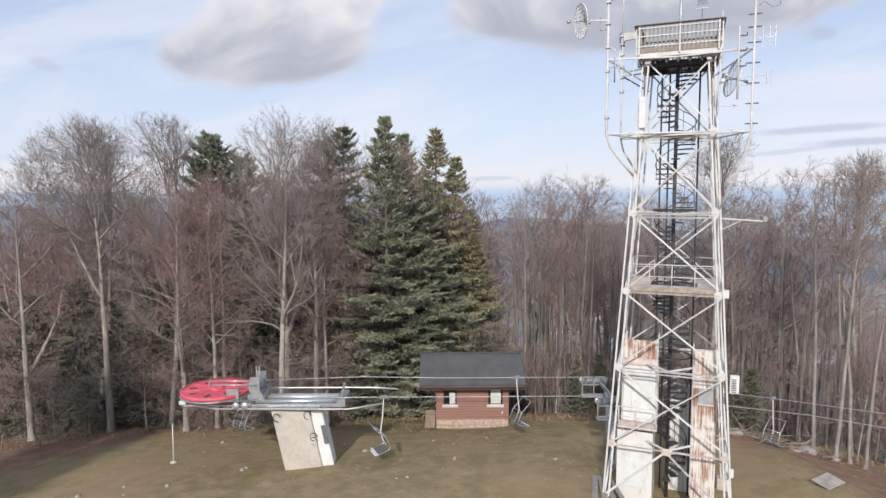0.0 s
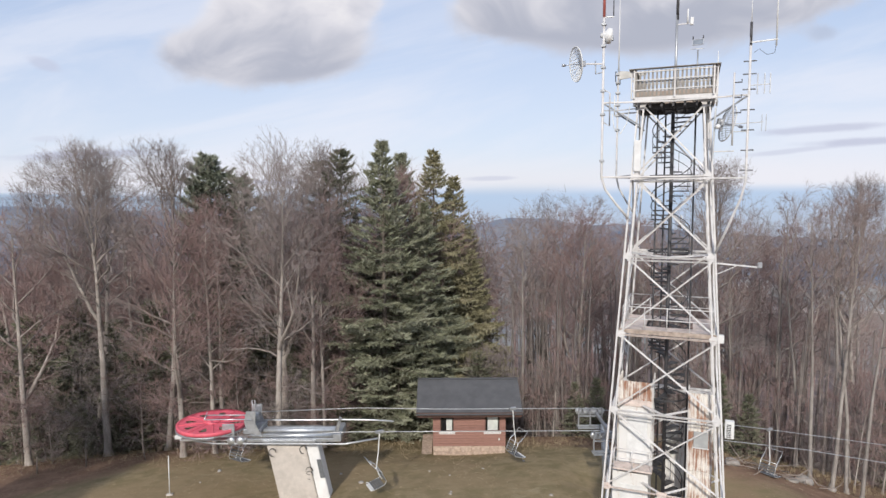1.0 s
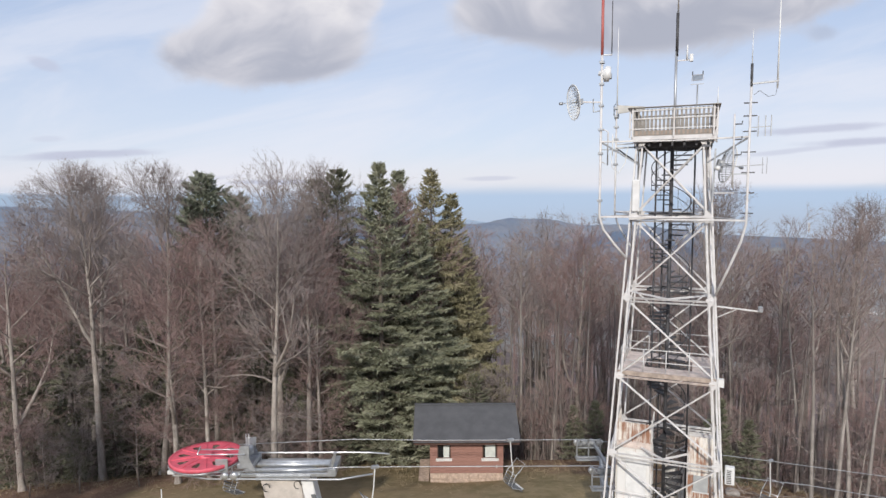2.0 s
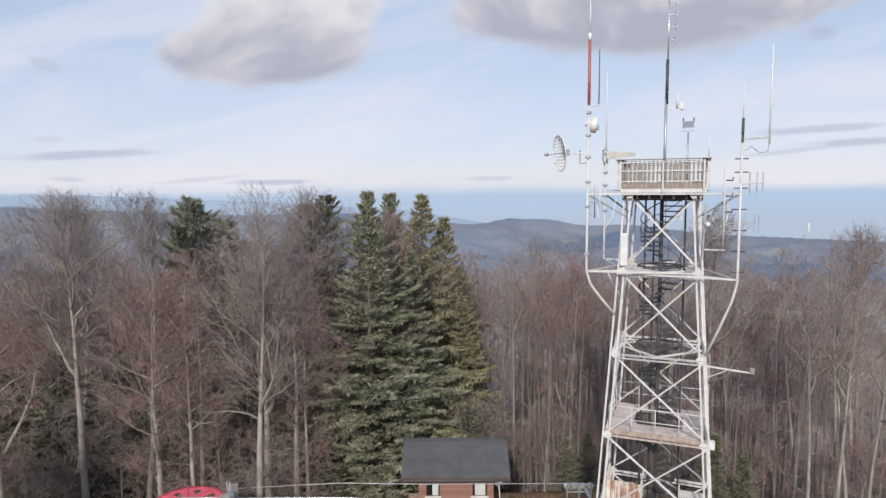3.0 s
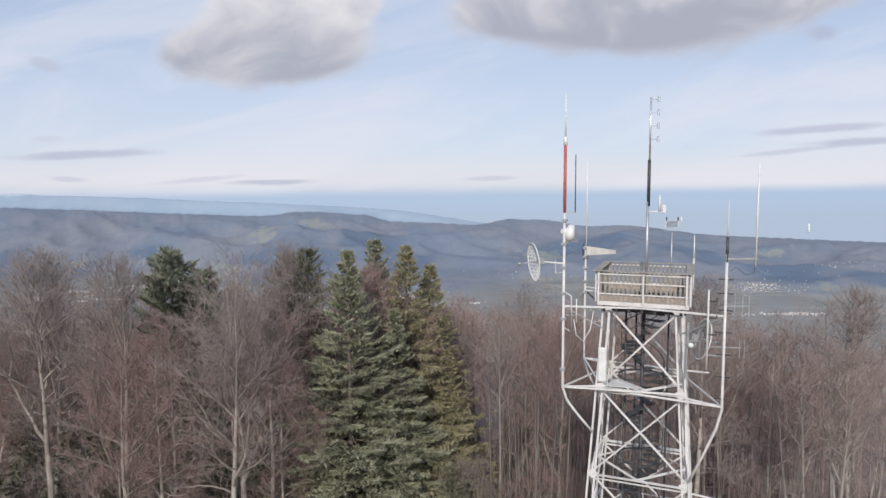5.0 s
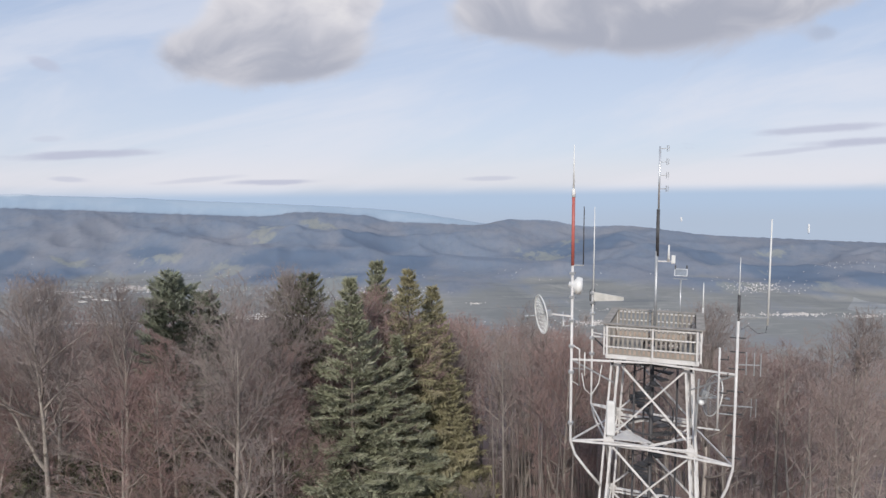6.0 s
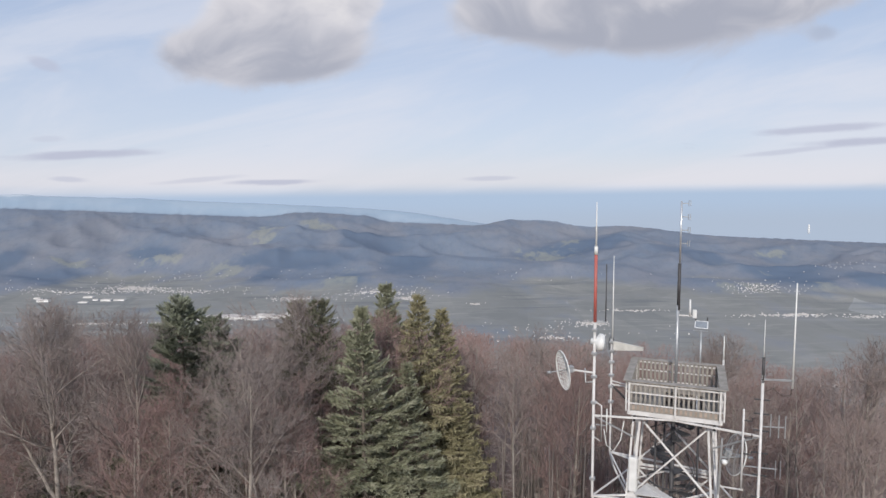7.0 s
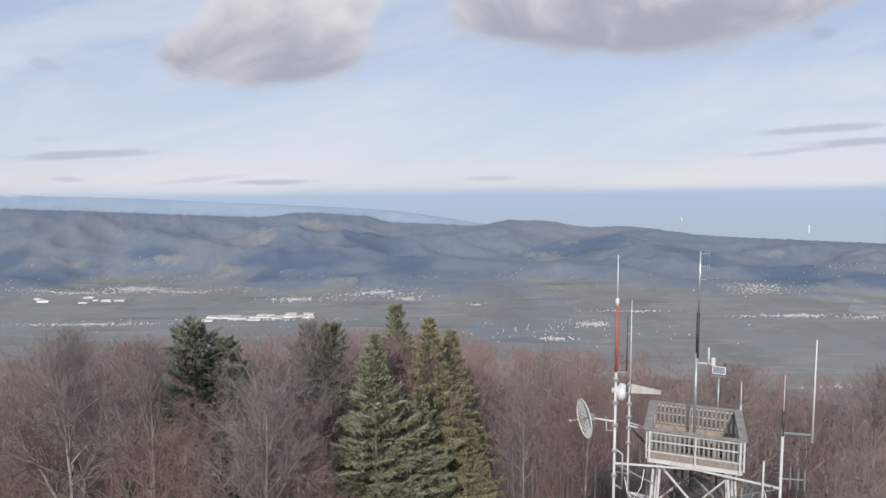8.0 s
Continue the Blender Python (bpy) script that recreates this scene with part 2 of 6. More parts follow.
def needles(name, dark, light, tip):
    def build(n, b, co):
        isl = n.add("ShaderNodeNewGeometry").outputs["Random Per Island"]
        s = n.noise(co, 0.7, 4, 0.6)
        c = n.mix(isl, dark, light)
        c = n.mix(n.m("MULTIPLY", n.step(s, 0.45, 0.7), 0.6), c, tip)
        n.put(b.inputs["Base Color"], c)
        b.inputs["Roughness"].default_value = 0.65
        b.inputs["Specular IOR Level"].default_value = 0.3
    return material(name, build)


FIR_NEEDLES = needles("silver_fir_needles", (0.130, 0.138, 0.085), (0.292, 0.298, 0.205), (0.405, 0.40, 0.315))
SPRUCE_NEEDLES = needles("olive_spruce_needles", (0.158, 0.148, 0.080), (0.305, 0.278, 0.168), (0.385, 0.335, 0.225))
DARK_NEEDLES = needles("dark_fir_needles", (0.075, 0.082, 0.05), (0.185, 0.182, 0.125), (0.26, 0.25, 0.185))
PINE_NEEDLES = needles("grey_green_fir_needles", (0.10, 0.118, 0.078), (0.235, 0.25, 0.185), (0.32, 0.325, 0.265))


def _ground(n, b, co):
    x, y, z = n.xyz(co)
    big = n.noise(co, 0.10, 5, 0.6)
    mid = n.noise(co, 0.9, 5, 0.65)
    fine = n.noise(co, 9.0, 4, 0.7)
    grass = n.mix(n.step(mid, 0.35, 0.65), (0.205, 0.165, 0.09), (0.295, 0.23, 0.138))
    grass = n.mix(n.m("MULTIPLY", n.step(big, 0.42, 0.62), 0.6), grass, (0.30, 0.215, 0.13))
    grass = n.mix(n.m("MULTIPLY", n.step(fine, 0.45, 0.8), 0.5), grass, (0.175, 0.155, 0.085))
    grass = n.mix(n.m("MULTIPLY", n.step(n.noise(co, 0.35, 6, 0.7), 0.60, 0.70), 0.8), grass, (0.33, 0.27, 0.17))
    litter = n.mix(n.step(mid, 0.3, 0.7), (0.18, 0.11, 0.075), (0.27, 0.175, 0.12))
    litter = n.mix(n.m("MULTIPLY", n.step(fine, 0.5, 0.75), 0.6), litter, (0.13, 0.08, 0.06))
    # leaf litter under the trees round the clearing
    dx, dy = n.m("SUBTRACT", x, -4.0), n.m("SUBTRACT", y, 20.0)
    r = n.m("SQRT", n.m("ADD", n.m("MULTIPLY", n.m("MULTIPLY", dx, dx), 1.15), n.m("MULTIPLY", dy, dy)))
    r = n.m("ADD", r, n.m("MULTIPLY_ADD", big, 9.0, -4.5))
    r = n.m("ADD", r, n.m("MULTIPLY_ADD", mid, 5.0, -2.5))
    near = n.mix(n.step(r, 25.5, 29.5), grass, litter)
    # the valley: fields, then bare woods on the hills, paled by haze in their colours
    warp = n.noise(n.scaled(co, (1, 1, 0)), 0.0035, 4, 0.6)
    field = n.noise(n.scaled(co, (1, 0.5, 0)), 0.006, 5, 0.62)
    patch = n.noise(n.scaled(co, (1, 0.5, 1)), 0.020, 5, 0.7)
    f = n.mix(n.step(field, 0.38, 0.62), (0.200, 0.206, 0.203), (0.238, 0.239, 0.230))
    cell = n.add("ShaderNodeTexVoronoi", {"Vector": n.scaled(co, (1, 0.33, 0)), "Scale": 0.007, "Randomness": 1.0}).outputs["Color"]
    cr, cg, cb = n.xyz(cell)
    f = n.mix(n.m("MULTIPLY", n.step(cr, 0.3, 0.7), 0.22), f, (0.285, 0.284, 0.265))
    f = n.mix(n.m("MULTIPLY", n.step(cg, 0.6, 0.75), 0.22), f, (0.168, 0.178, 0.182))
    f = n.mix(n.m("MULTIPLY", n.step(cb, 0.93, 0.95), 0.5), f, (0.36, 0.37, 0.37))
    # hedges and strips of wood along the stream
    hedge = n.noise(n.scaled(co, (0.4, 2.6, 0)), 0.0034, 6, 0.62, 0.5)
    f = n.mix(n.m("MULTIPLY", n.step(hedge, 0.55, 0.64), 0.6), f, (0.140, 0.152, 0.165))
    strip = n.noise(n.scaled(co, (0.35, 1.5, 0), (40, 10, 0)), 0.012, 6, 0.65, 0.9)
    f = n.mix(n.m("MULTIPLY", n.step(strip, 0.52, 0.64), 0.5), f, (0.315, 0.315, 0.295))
    # woods, broad dark patches, small bright clearings; distance haze is painted in as blue
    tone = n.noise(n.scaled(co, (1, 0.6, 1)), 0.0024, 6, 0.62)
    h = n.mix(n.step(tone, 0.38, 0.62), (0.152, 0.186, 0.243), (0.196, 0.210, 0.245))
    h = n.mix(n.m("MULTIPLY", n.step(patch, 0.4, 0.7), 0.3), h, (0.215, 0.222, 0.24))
    # the layer named conifers lays the broad dark blue patches
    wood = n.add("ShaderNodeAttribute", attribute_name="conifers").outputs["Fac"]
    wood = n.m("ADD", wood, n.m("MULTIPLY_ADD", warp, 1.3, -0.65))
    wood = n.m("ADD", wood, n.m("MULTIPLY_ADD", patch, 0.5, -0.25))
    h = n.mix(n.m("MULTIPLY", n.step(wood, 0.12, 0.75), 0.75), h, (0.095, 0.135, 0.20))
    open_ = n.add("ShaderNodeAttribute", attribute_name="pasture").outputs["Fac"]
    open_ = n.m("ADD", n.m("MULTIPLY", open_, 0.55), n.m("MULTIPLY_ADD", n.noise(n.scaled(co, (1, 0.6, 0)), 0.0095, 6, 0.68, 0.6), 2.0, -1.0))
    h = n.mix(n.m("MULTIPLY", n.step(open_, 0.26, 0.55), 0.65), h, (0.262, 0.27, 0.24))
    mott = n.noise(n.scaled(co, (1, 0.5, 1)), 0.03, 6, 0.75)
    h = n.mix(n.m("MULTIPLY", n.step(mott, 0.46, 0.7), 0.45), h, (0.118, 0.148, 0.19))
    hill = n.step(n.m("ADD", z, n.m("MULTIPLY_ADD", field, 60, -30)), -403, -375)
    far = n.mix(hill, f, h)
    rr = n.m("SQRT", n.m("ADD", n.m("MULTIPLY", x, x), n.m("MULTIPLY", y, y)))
    # hills beyond: haze put into the colour, pale blue close to the sky's
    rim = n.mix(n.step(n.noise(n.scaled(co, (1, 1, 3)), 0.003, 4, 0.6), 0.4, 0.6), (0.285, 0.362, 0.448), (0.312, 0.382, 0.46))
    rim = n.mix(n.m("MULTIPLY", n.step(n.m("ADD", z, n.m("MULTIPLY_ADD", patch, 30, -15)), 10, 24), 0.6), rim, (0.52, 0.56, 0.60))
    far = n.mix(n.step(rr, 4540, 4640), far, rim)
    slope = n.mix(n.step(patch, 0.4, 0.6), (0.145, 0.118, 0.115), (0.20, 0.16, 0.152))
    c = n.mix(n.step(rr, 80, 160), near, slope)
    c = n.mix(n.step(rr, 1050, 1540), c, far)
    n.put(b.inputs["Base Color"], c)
    b.inputs["Roughness"].default_value = 0.95
    b.inputs["Specular IOR Level"].default_value = 0.1
    bump(n, b, n.m("ADD", n.m("MULTIPLY", fine, 0.5), mid), 0.45, 0.05)


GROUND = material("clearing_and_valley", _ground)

# ---------------------------------------------------------------- mesh tools
def link_mesh(name, bm, mat, smooth=False):
    me = bpy.data.meshes.new(name)
    bm.to_mesh(me)
    bm.free()
    me.materials.append(mat)
    if smooth:
        me.shade_smooth()
    return new(name, me)


def part(name, bm, mat, parent, label="", smooth=False):
    """One mesh object under a thing or under a part."""
    ob = link_mesh(name, bm, mat, smooth)
    ob.parent = parent
    return tagged(ob, label)


def thing(name, m, label, category, group="", kind=""):
    ob = new(name)
    ob.empty_display_size = 0.3
    ob.matrix_world = m
    return tagged(ob, label, category, group, kind)


def share(name, src, parent, m):
    """Another piece on the same mesh."""
    ob = new(name, src.data)
    ob.parent = parent
    ob.matrix_basis = m
    return ob


def B():
    return bmesh.new()


def frame_of(p, q, up=(0, 0, 1)):
    p, q, up = Vector(p), Vector(q), Vector(up)
    d = (q - p)
    length = d.length
    d.normalize()
    if abs(d.dot(up)) > 0.98:
        up = Vector((0, 1, 0)) if abs(d.y) < 0.9 else Vector((1, 0, 0))
    s = d.cross(up).normalized()
    u = s.cross(d).normalized()
    return p, q, d, s, u, length


def extrude(bm, prof, p, q, up=(0, 0, 1)):
    """A closed profile of (side, up) points drawn from p to q."""
    p, q, d, s, u, _ = frame_of(p, q, up)
    a = [bm.verts.new(p + s * x + u * y) for x, y in prof]
    b = [bm.verts.new(q + s * x + u * y) for x, y in prof]
    n = len(prof)
    for i in range(n):
        bm.faces.new((a[i], a[(i + 1) % n], b[(i + 1) % n], b[i]))
    bm.faces.new(a[::-1]), bm.faces.new(b)
    return bm


def bar(bm, p, q, w, h=None, up=(0, 0, 1), c=0.12):
    """A bar with slightly chamfered edges."""
    h = h or w
    k = min(w, h) * c
    x, y = w / 2, h / 2
    return extrude(bm, [(-x + k, -y), (x - k, -y), (x, -y + k), (x, y - k), (x - k, y), (-x + k, y), (-x, y - k), (-x, -y + k)], p, q, up)


def angle(bm, p, q, w, t=0.012, up=(0, 0, 1), fx=1, fy=1):
    """A rolled L section."""
    pr = [(0, 0), (w, 0), (w, t), (t, t), (t, w), (0, w)]
    pr = [(x * fx, y * fy) for x, y in pr]
    if fx * fy < 0:
        pr = pr[::-1]
    return extrude(bm, pr, p, q, up)


def tube(bm, pts, r, seg=8, closed=False):
    """A round bar along a line of points; r may be one radius a point."""
    pts = [Vector(p) for p in pts]
    rs = r if isinstance(r, (list, tuple)) else [r] * len(pts)
    rings, n = [], len(pts)
    ref = None
    for i, p in enumerate(pts):
        a = pts[i - 1] if i or closed else p
        b = pts[(i + 1) % n] if i + 1 < n or closed else p
        d = (b - a).normalized()
        if ref is None:
            ref = Vector((0, 0, 1)) if abs(d.z) < 0.9 else Vector((1, 0, 0))
        s = d.cross(ref).normalized()
        u = s.cross(d).normalized()
        ref = u
        rings.append([bm.verts.new(p + (s * math.cos(2 * math.pi * k / seg) + u * math.sin(2 * math.pi * k / seg)) * rs[i]) for k in range(seg)])
    m = n if closed else n - 1
    for i in range(m):
        a, b = rings[i], rings[(i + 1) % n]
        for k in range(seg):
            bm.faces.new((a[k], a[(k + 1) % seg], b[(k + 1) % seg], b[k]))
    if not closed:
        bm.faces.new(rings[0][::-1]), bm.faces.new(rings[-1])
    return bm


def block(bm, lo, hi, bev=0.01):
    x0, y0, z0 = lo
    x1, y1, z1 = hi
    v = [bm.verts.new(c) for c in ((x0, y0, z0), (x1, y0, z0), (x1, y1, z0), (x0, y1, z0), (x0, y0, z1), (x1, y0, z1), (x1, y1, z1), (x0, y1, z1))]
    fs = [bm.faces.new([v[i] for i in f]) for f in ((0, 3, 2, 1), (4, 5, 6, 7), (0, 1, 5, 4), (1, 2, 6, 5), (2, 3, 7, 6), (3, 0, 4, 7))]
    if bev:
        es = list({e for f in fs for e in f.edges})
        bmesh.ops.bevel(bm, geom=es, offset=bev, segments=1, affect="EDGES")
    return bm


def plate(bm, pts, thick):
    """A flat plate with the given outline, thickened along its normal."""
    pts = [Vector(p) for p in pts]
    nrm = (pts[1] - pts[0]).cross(pts[2] - pts[0]).normalized() * thick
    a = [bm.verts.new(p) for p in pts]
    b = [bm.verts.new(p + nrm) for p in pts]
    n = len(pts)
    bm.faces.new(a[::-1]), bm.faces.new(b)
    for i in range(n):
        bm.faces.new((a[i], a[(i + 1) % n], b[(i + 1) % n], b[i]))
    return bm


def lathe(bm, prof, m=None, seg=24, cap=True):
    """Turns (radius, height) points round z."""
    m = m or Matrix()
    rings = [[bm.verts.new(m @ Vector((r * math.cos(2 * math.pi * k / seg), r * math.sin(2 * math.pi * k / seg), z))) for k in range(seg)] for r, z in prof]
    for a, b in zip(rings, rings[1:]):
        for k in range(seg):
            bm.faces.new((a[k], a[(k + 1) % seg], b[(k + 1) % seg], b[k]))
    if cap:
        bm.faces.new(rings[0][::-1]), bm.faces.new(rings[-1])
    return bm


def corrugated(bm, p, q, z0, z1, pitch=0.15, depth=0.04, thick=0.01):
    """A standing sheet with trapezoid ribs from p to q."""
    p, q = Vector((*p, 0)), Vector((*q, 0))
    d = q - p
    n = max(1, round(d.length / pitch))
    nx = Vector((d.y, -d.x, 0)).normalized()
    line = []
    for i in range(n):
        for f, o in ((0.0, 0), (0.3, 0), (0.45, 1), (0.85, 1)):
            line.append(p + d * ((i + f) / n) + nx * depth * o)
    line.append(q.copy())
    back = [v - nx * thick for v in line]
    lo = [bm.verts.new(v + Vector((0, 0, z0))) for v in line]
    hi = [bm.verts.new(v + Vector((0, 0, z1))) for v in line]
    lb = [bm.verts.new(v + Vector((0, 0, z0))) for v in back]
    hb = [bm.verts.new(v + Vector((0, 0, z1))) for v in back]
    for i in range(len(line) - 1):
        bm.faces.new((lo[i], lo[i + 1], hi[i + 1], hi[i]))
        bm.faces.new((lb[i + 1], lb[i], hb[i], hb[i + 1]))
        bm.faces.new((hi[i], hi[i + 1], hb[i + 1], hb[i]))
        bm.faces.new((lo[i + 1], lo[i], lb[i], lb[i + 1]))
    bm.faces.new((lo[0], hi[0], hb[0], lb[0])), bm.faces.new((lo[-1], lb[-1], hb[-1], hi[-1]))
    return bm


def segs_mesh(name, segs, sides):
    """Many tapered rods in one mesh; segs: rows of p, q, radius at p, radius at q. A radius of 0 closes to a point."""
    s = np.asarray(segs, float)
    p, q, r0, r1 = s[:, 0:3], s[:, 3:6], s[:, 6], s[:, 7]
    d = q - p
    d /= np.linalg.norm(d, axis=1, keepdims=True) + 1e-9
    ref = np.where(np.abs(d[:, 2:3]) < 0.9, [[0, 0, 1.0]], [[1.0, 0, 0]])
    a = np.cross(d, ref)
    a /= np.linalg.norm(a, axis=1, keepdims=True) + 1e-9
    b = np.cross(d, a)
    n = len(s)
    ang = np.arange(sides) * 2 * math.pi / sides
    ring = a[:, None] * np.cos(ang)[None, :, None] + b[:, None] * np.sin(ang)[None, :, None]
    v0 = p[:, None] + ring * r0[:, None, None]
    tip = r1.max() <= 0
    if tip:
        verts = np.concatenate([v0, q[:, None]], 1)
        base = np.arange(n)[:, None, None] * (sides + 1)
        k = np.arange(sides)
        f = np.stack([k, (k + 1) % sides, np.full(sides, sides)], 1)[None]
    else:
        verts = np.concatenate([v0, q[:, None] + ring * r1[:, None, None]], 1)
        base = np.arange(n)[:, None, None] * (2 * sides)
        k = np.arange(sides)
        f = np.stack([k, (k + 1) % sides, (k + 1) % sides + sides, k + sides], 1)[None]
    faces = (base + f).reshape(-1, f.shape[-1])
    return verts.reshape(-1, 3), faces


def raw_mesh(name, chunks, mat, smooth=False, last=None):
    """One mesh out of several chunks; last: a material of its own for the last chunk."""
    me = bpy.data.meshes.new(name)
    vs, fs, o = [], [], 0
    for v, f in chunks:
        vs.append(v)
        fs += (f + o).tolist()
        o += len(v)
    me.from_pydata(np.concatenate(vs).tolist(), [], fs)
    me.materials.append(mat)
    if last:
        me.materials.append(last)
        k = len(chunks[-1][1])
        me.polygons.foreach_set("material_index", [0] * (len(fs) - k) + [1] * k)
    if smooth:
        me.shade_smooth()
    return me

# ---------------------------------------------------------------- ground
def smooth(a, b, x):
    t = min(1.0, max(0.0, (x - a) / (b - a)))
    return t * t * (3 - 2 * t)


def ground_z(x, y):
    """Height of the hilltop, its flanks, the valley and the hills across it."""
    d2 = ((x - 9) * 0.5) ** 2 + (y - 25) ** 2 * (1 if y > 25 else 0.3)
    z = -1.6 - 0.0115 * d2 / (1 + d2 / 1100) + 0.5 * smooth(-10, -20, x)
    z -= 0.35 * math.exp(-((x - 2) ** 2 + (y - 43) ** 2) / 22)
    z -= 0.17 * max(0, x - 17) * smooth(17, 22, x) * smooth(90, 50, x)
    z -= 0.3 * math.exp(-((x + 7.6) ** 2 + (y - 33) ** 2) / 40)
    z -= 0.85 * smooth(7.5, 8.7, x) * smooth(19, 14, x) * smooth(37, 34, y) * smooth(18, 24, y)
    r = math.hypot(x - 3, y - 30)
    z += 0.10 * noise.noise((x * 0.25, y * 0.25, 0)) + 0.25 * noise.noise((x * 0.06, y * 0.06, 3))
    q = y - 44.5 - 3.0 * smooth(-10, -4, x) * smooth(18, 12, x)
    if q > 0:
        z -= 0.30 * min(q, 22) * smooth(0, 6, q)
    if r > 40:
        z -= 0.12 * min(r - 40, 40) * smooth(40, 50, r)
    if r > 60:
        k = min(1.0, (r - 60) / 1380)
        z -= 393 * (0.36 * k + 0.64 * k * k * (3 - 2 * k))
        z += 12 * noise.noise((x * 0.008, y * 0.008, 1)) * smooth(60, 300, r)
    if r > 1215:
        v = smooth(1215, 1700, r)
        z = z * (1 - v) + v * (FLOOR + 6 * noise.noise((x * 0.002, y * 0.002, 5)))
        u = math.tan(max(-1.2, min(1.2, math.atan2(x, y))))
        # wooded ridge across the valley with spurs and knolls running down to the fields
        c = max(-0.8, min(0.8, u))
        top = -206 - 206 * c + 69 * c * c + 85 * c ** 3
        for mid, wide, rise in KNOLLS:
            top += rise * math.exp(-((u - mid) / wide) ** 2)
        top += 4 * noise.noise((u * 30, 0, 2)) + 4 * noise.noise((u * 90, 0, 9)) + 3 * noise.noise((u * 260, r * 0.01, 9))
        crest = 4440 + 60 * math.sin(u * 5 + 1)
        foot = 2390 + 715 * smooth(0.05, 0.55, abs(u)) * (1.0 if u < 0 else 0.45) + 50 * math.sin(u * 9 + 0.5) + 180 * noise.noise((u * 7, 3, 1))
        k = min(1.0, max(0.0, (r - foot) / (crest + 60 - foot))) ** 1.25
        if k > 0:
            wx, wy = x + 160 * noise.noise((x * 0.0012, y * 0.0012, 11)), y + 160 * noise.noise((x * 0.0012, y * 0.0012, 17))
            ridge = 1 - 2.2 * abs(noise.noise((wx * 0.00085, wy * 0.0015, 8)))
            minor = 1 - 2.2 * abs(noise.noise((wx * 0.0023, wy * 0.0033, 4)))
            tiny = noise.noise((wx * 0.0055, wy * 0.0065, 14))
            fine = noise.noise((wx * 0.014, wy * 0.010, 6))
            z += (top - FLOOR) * (0.65 * k + 0.35 * k * k)
            z += (1 - k) ** 0.8 * k * 3.6 * ((72 + 22 * smooth(-0.05, -0.4, u)) * (ridge - 0.5) + 30 * (minor - 0.45) + 11 * (1 - 2.2 * abs(tiny) - 0.5) + 6 * fine)
        # the hills beyond it, sinking to a plain
        far = smooth(4550, 4830, r)
        back = -128 - 265 * c + 36 * c * c + 139 * c ** 3 - 95 * smooth(-0.12, 0.15, u) + 10 * noise.noise((u * 9, 0, 6)) + 7 * noise.noise((u * 26, 0, 3))
        z = z * (1 - far) + far * back
    return z


# along the ridge: where each summit stands, how broad it is, how high
KNOLLS = [(-0.24, 0.035, 19), (-0.2, 0.05, 38), (-0.155, 0.04, 21), (-0.12, 0.02, 27), (0.10, 0.03, 37), (0.16, 0.05, 57), (0.30, 0.08, 42)]
FLOOR = -400


# x, y of the middle and half widths of each dark patch and of each pasture across the valley
DARK_PATCHES = [(-467, 3817, 201, 420), (-176, 3302, 150, 363), (-766, 3291, 344, 144), (-1831, 2970, 257, 166), (801, 3805, 398, 187), (241, 2565, 98, 120), (1610, 2953, 175, 385),
          (1854, 2679, 98, 95), (-1595, 3395, 154, 80), (-2162, 3096, 70, 139), (-865, 3002, 82, 208), (-444, 2776, 76, 203), (1416, 3479, 190, 237)]
PASTURES = [(-1130, 3104, 127, 261), (-1121, 3854, 112, 309), (-1618, 3310, 48, 60), (-1473, 3328, 121, 65), (-470, 2779, 152, 252), (827, 4017, 91, 111), (616, 3730, 187, 204),
            (1311, 2620, 167, 150), (-850, 4169, 152, 120), (-1890, 3206, 146, 65), (1925, 3598, 196, 60), (1639, 2568, 140, 90)]


def make_ground():
    cx, cy = 3.0, 30.0
    radii = [0.0] + [1.6 * i for i in range(1, 42)]
    while radii[-1] < 2200:
        radii.append(radii[-1] * 1.08)
    while radii[-1] < 4860:
        radii.append(radii[-1] + 25)
    # finer fan ahead, coarser behind
    angs = [-40 + 0.2 * i for i in range(401)] + [40.5 + 4.0 * i for i in range(1, 70)]
    verts, faces = [], []
    for r in radii[1:]:
        for a in angs:
            x, y = cx + r * math.sin(radians(a)), cy + r * math.cos(radians(a))
            verts.append((x, y, ground_z(x, y)))
    verts.append((cx, cy, ground_z(cx, cy)))
    n = len(angs)
    for i in range(len(radii) - 2):
        for k in range(n):
            faces.append((i * n + k, (i + 1) * n + k, (i + 1) * n + (k + 1) % n, i * n + (k + 1) % n))
    for k in range(n):
        faces.append((len(verts) - 1, k, (k + 1) % n))
    me = bpy.data.meshes.new("ground")
    me.from_pydata(verts, [], faces)
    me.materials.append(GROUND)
    me.shade_smooth()
    # which parts of the far slopes are darker, and which are open pasture
    for name, patches in (("conifers", DARK_PATCHES), ("pasture", PASTURES)):
        layer = me.attributes.new(name, "FLOAT", "POINT")
        far_ = np.array(verts)
        k = np.zeros(len(far_))
        for px, py, ax, ay in patches:
            k = np.maximum(k, np.exp(-((far_[:, 0] - px) / ax) ** 2 - ((far_[:, 1] - py) / ay) ** 2))
        layer.data.foreach_set("value", k)
    tagged(new("ground", me), "mown grass clearing on a hilltop with leaf litter, falling to a wide valley", "ground", "", "structure")


make_ground()

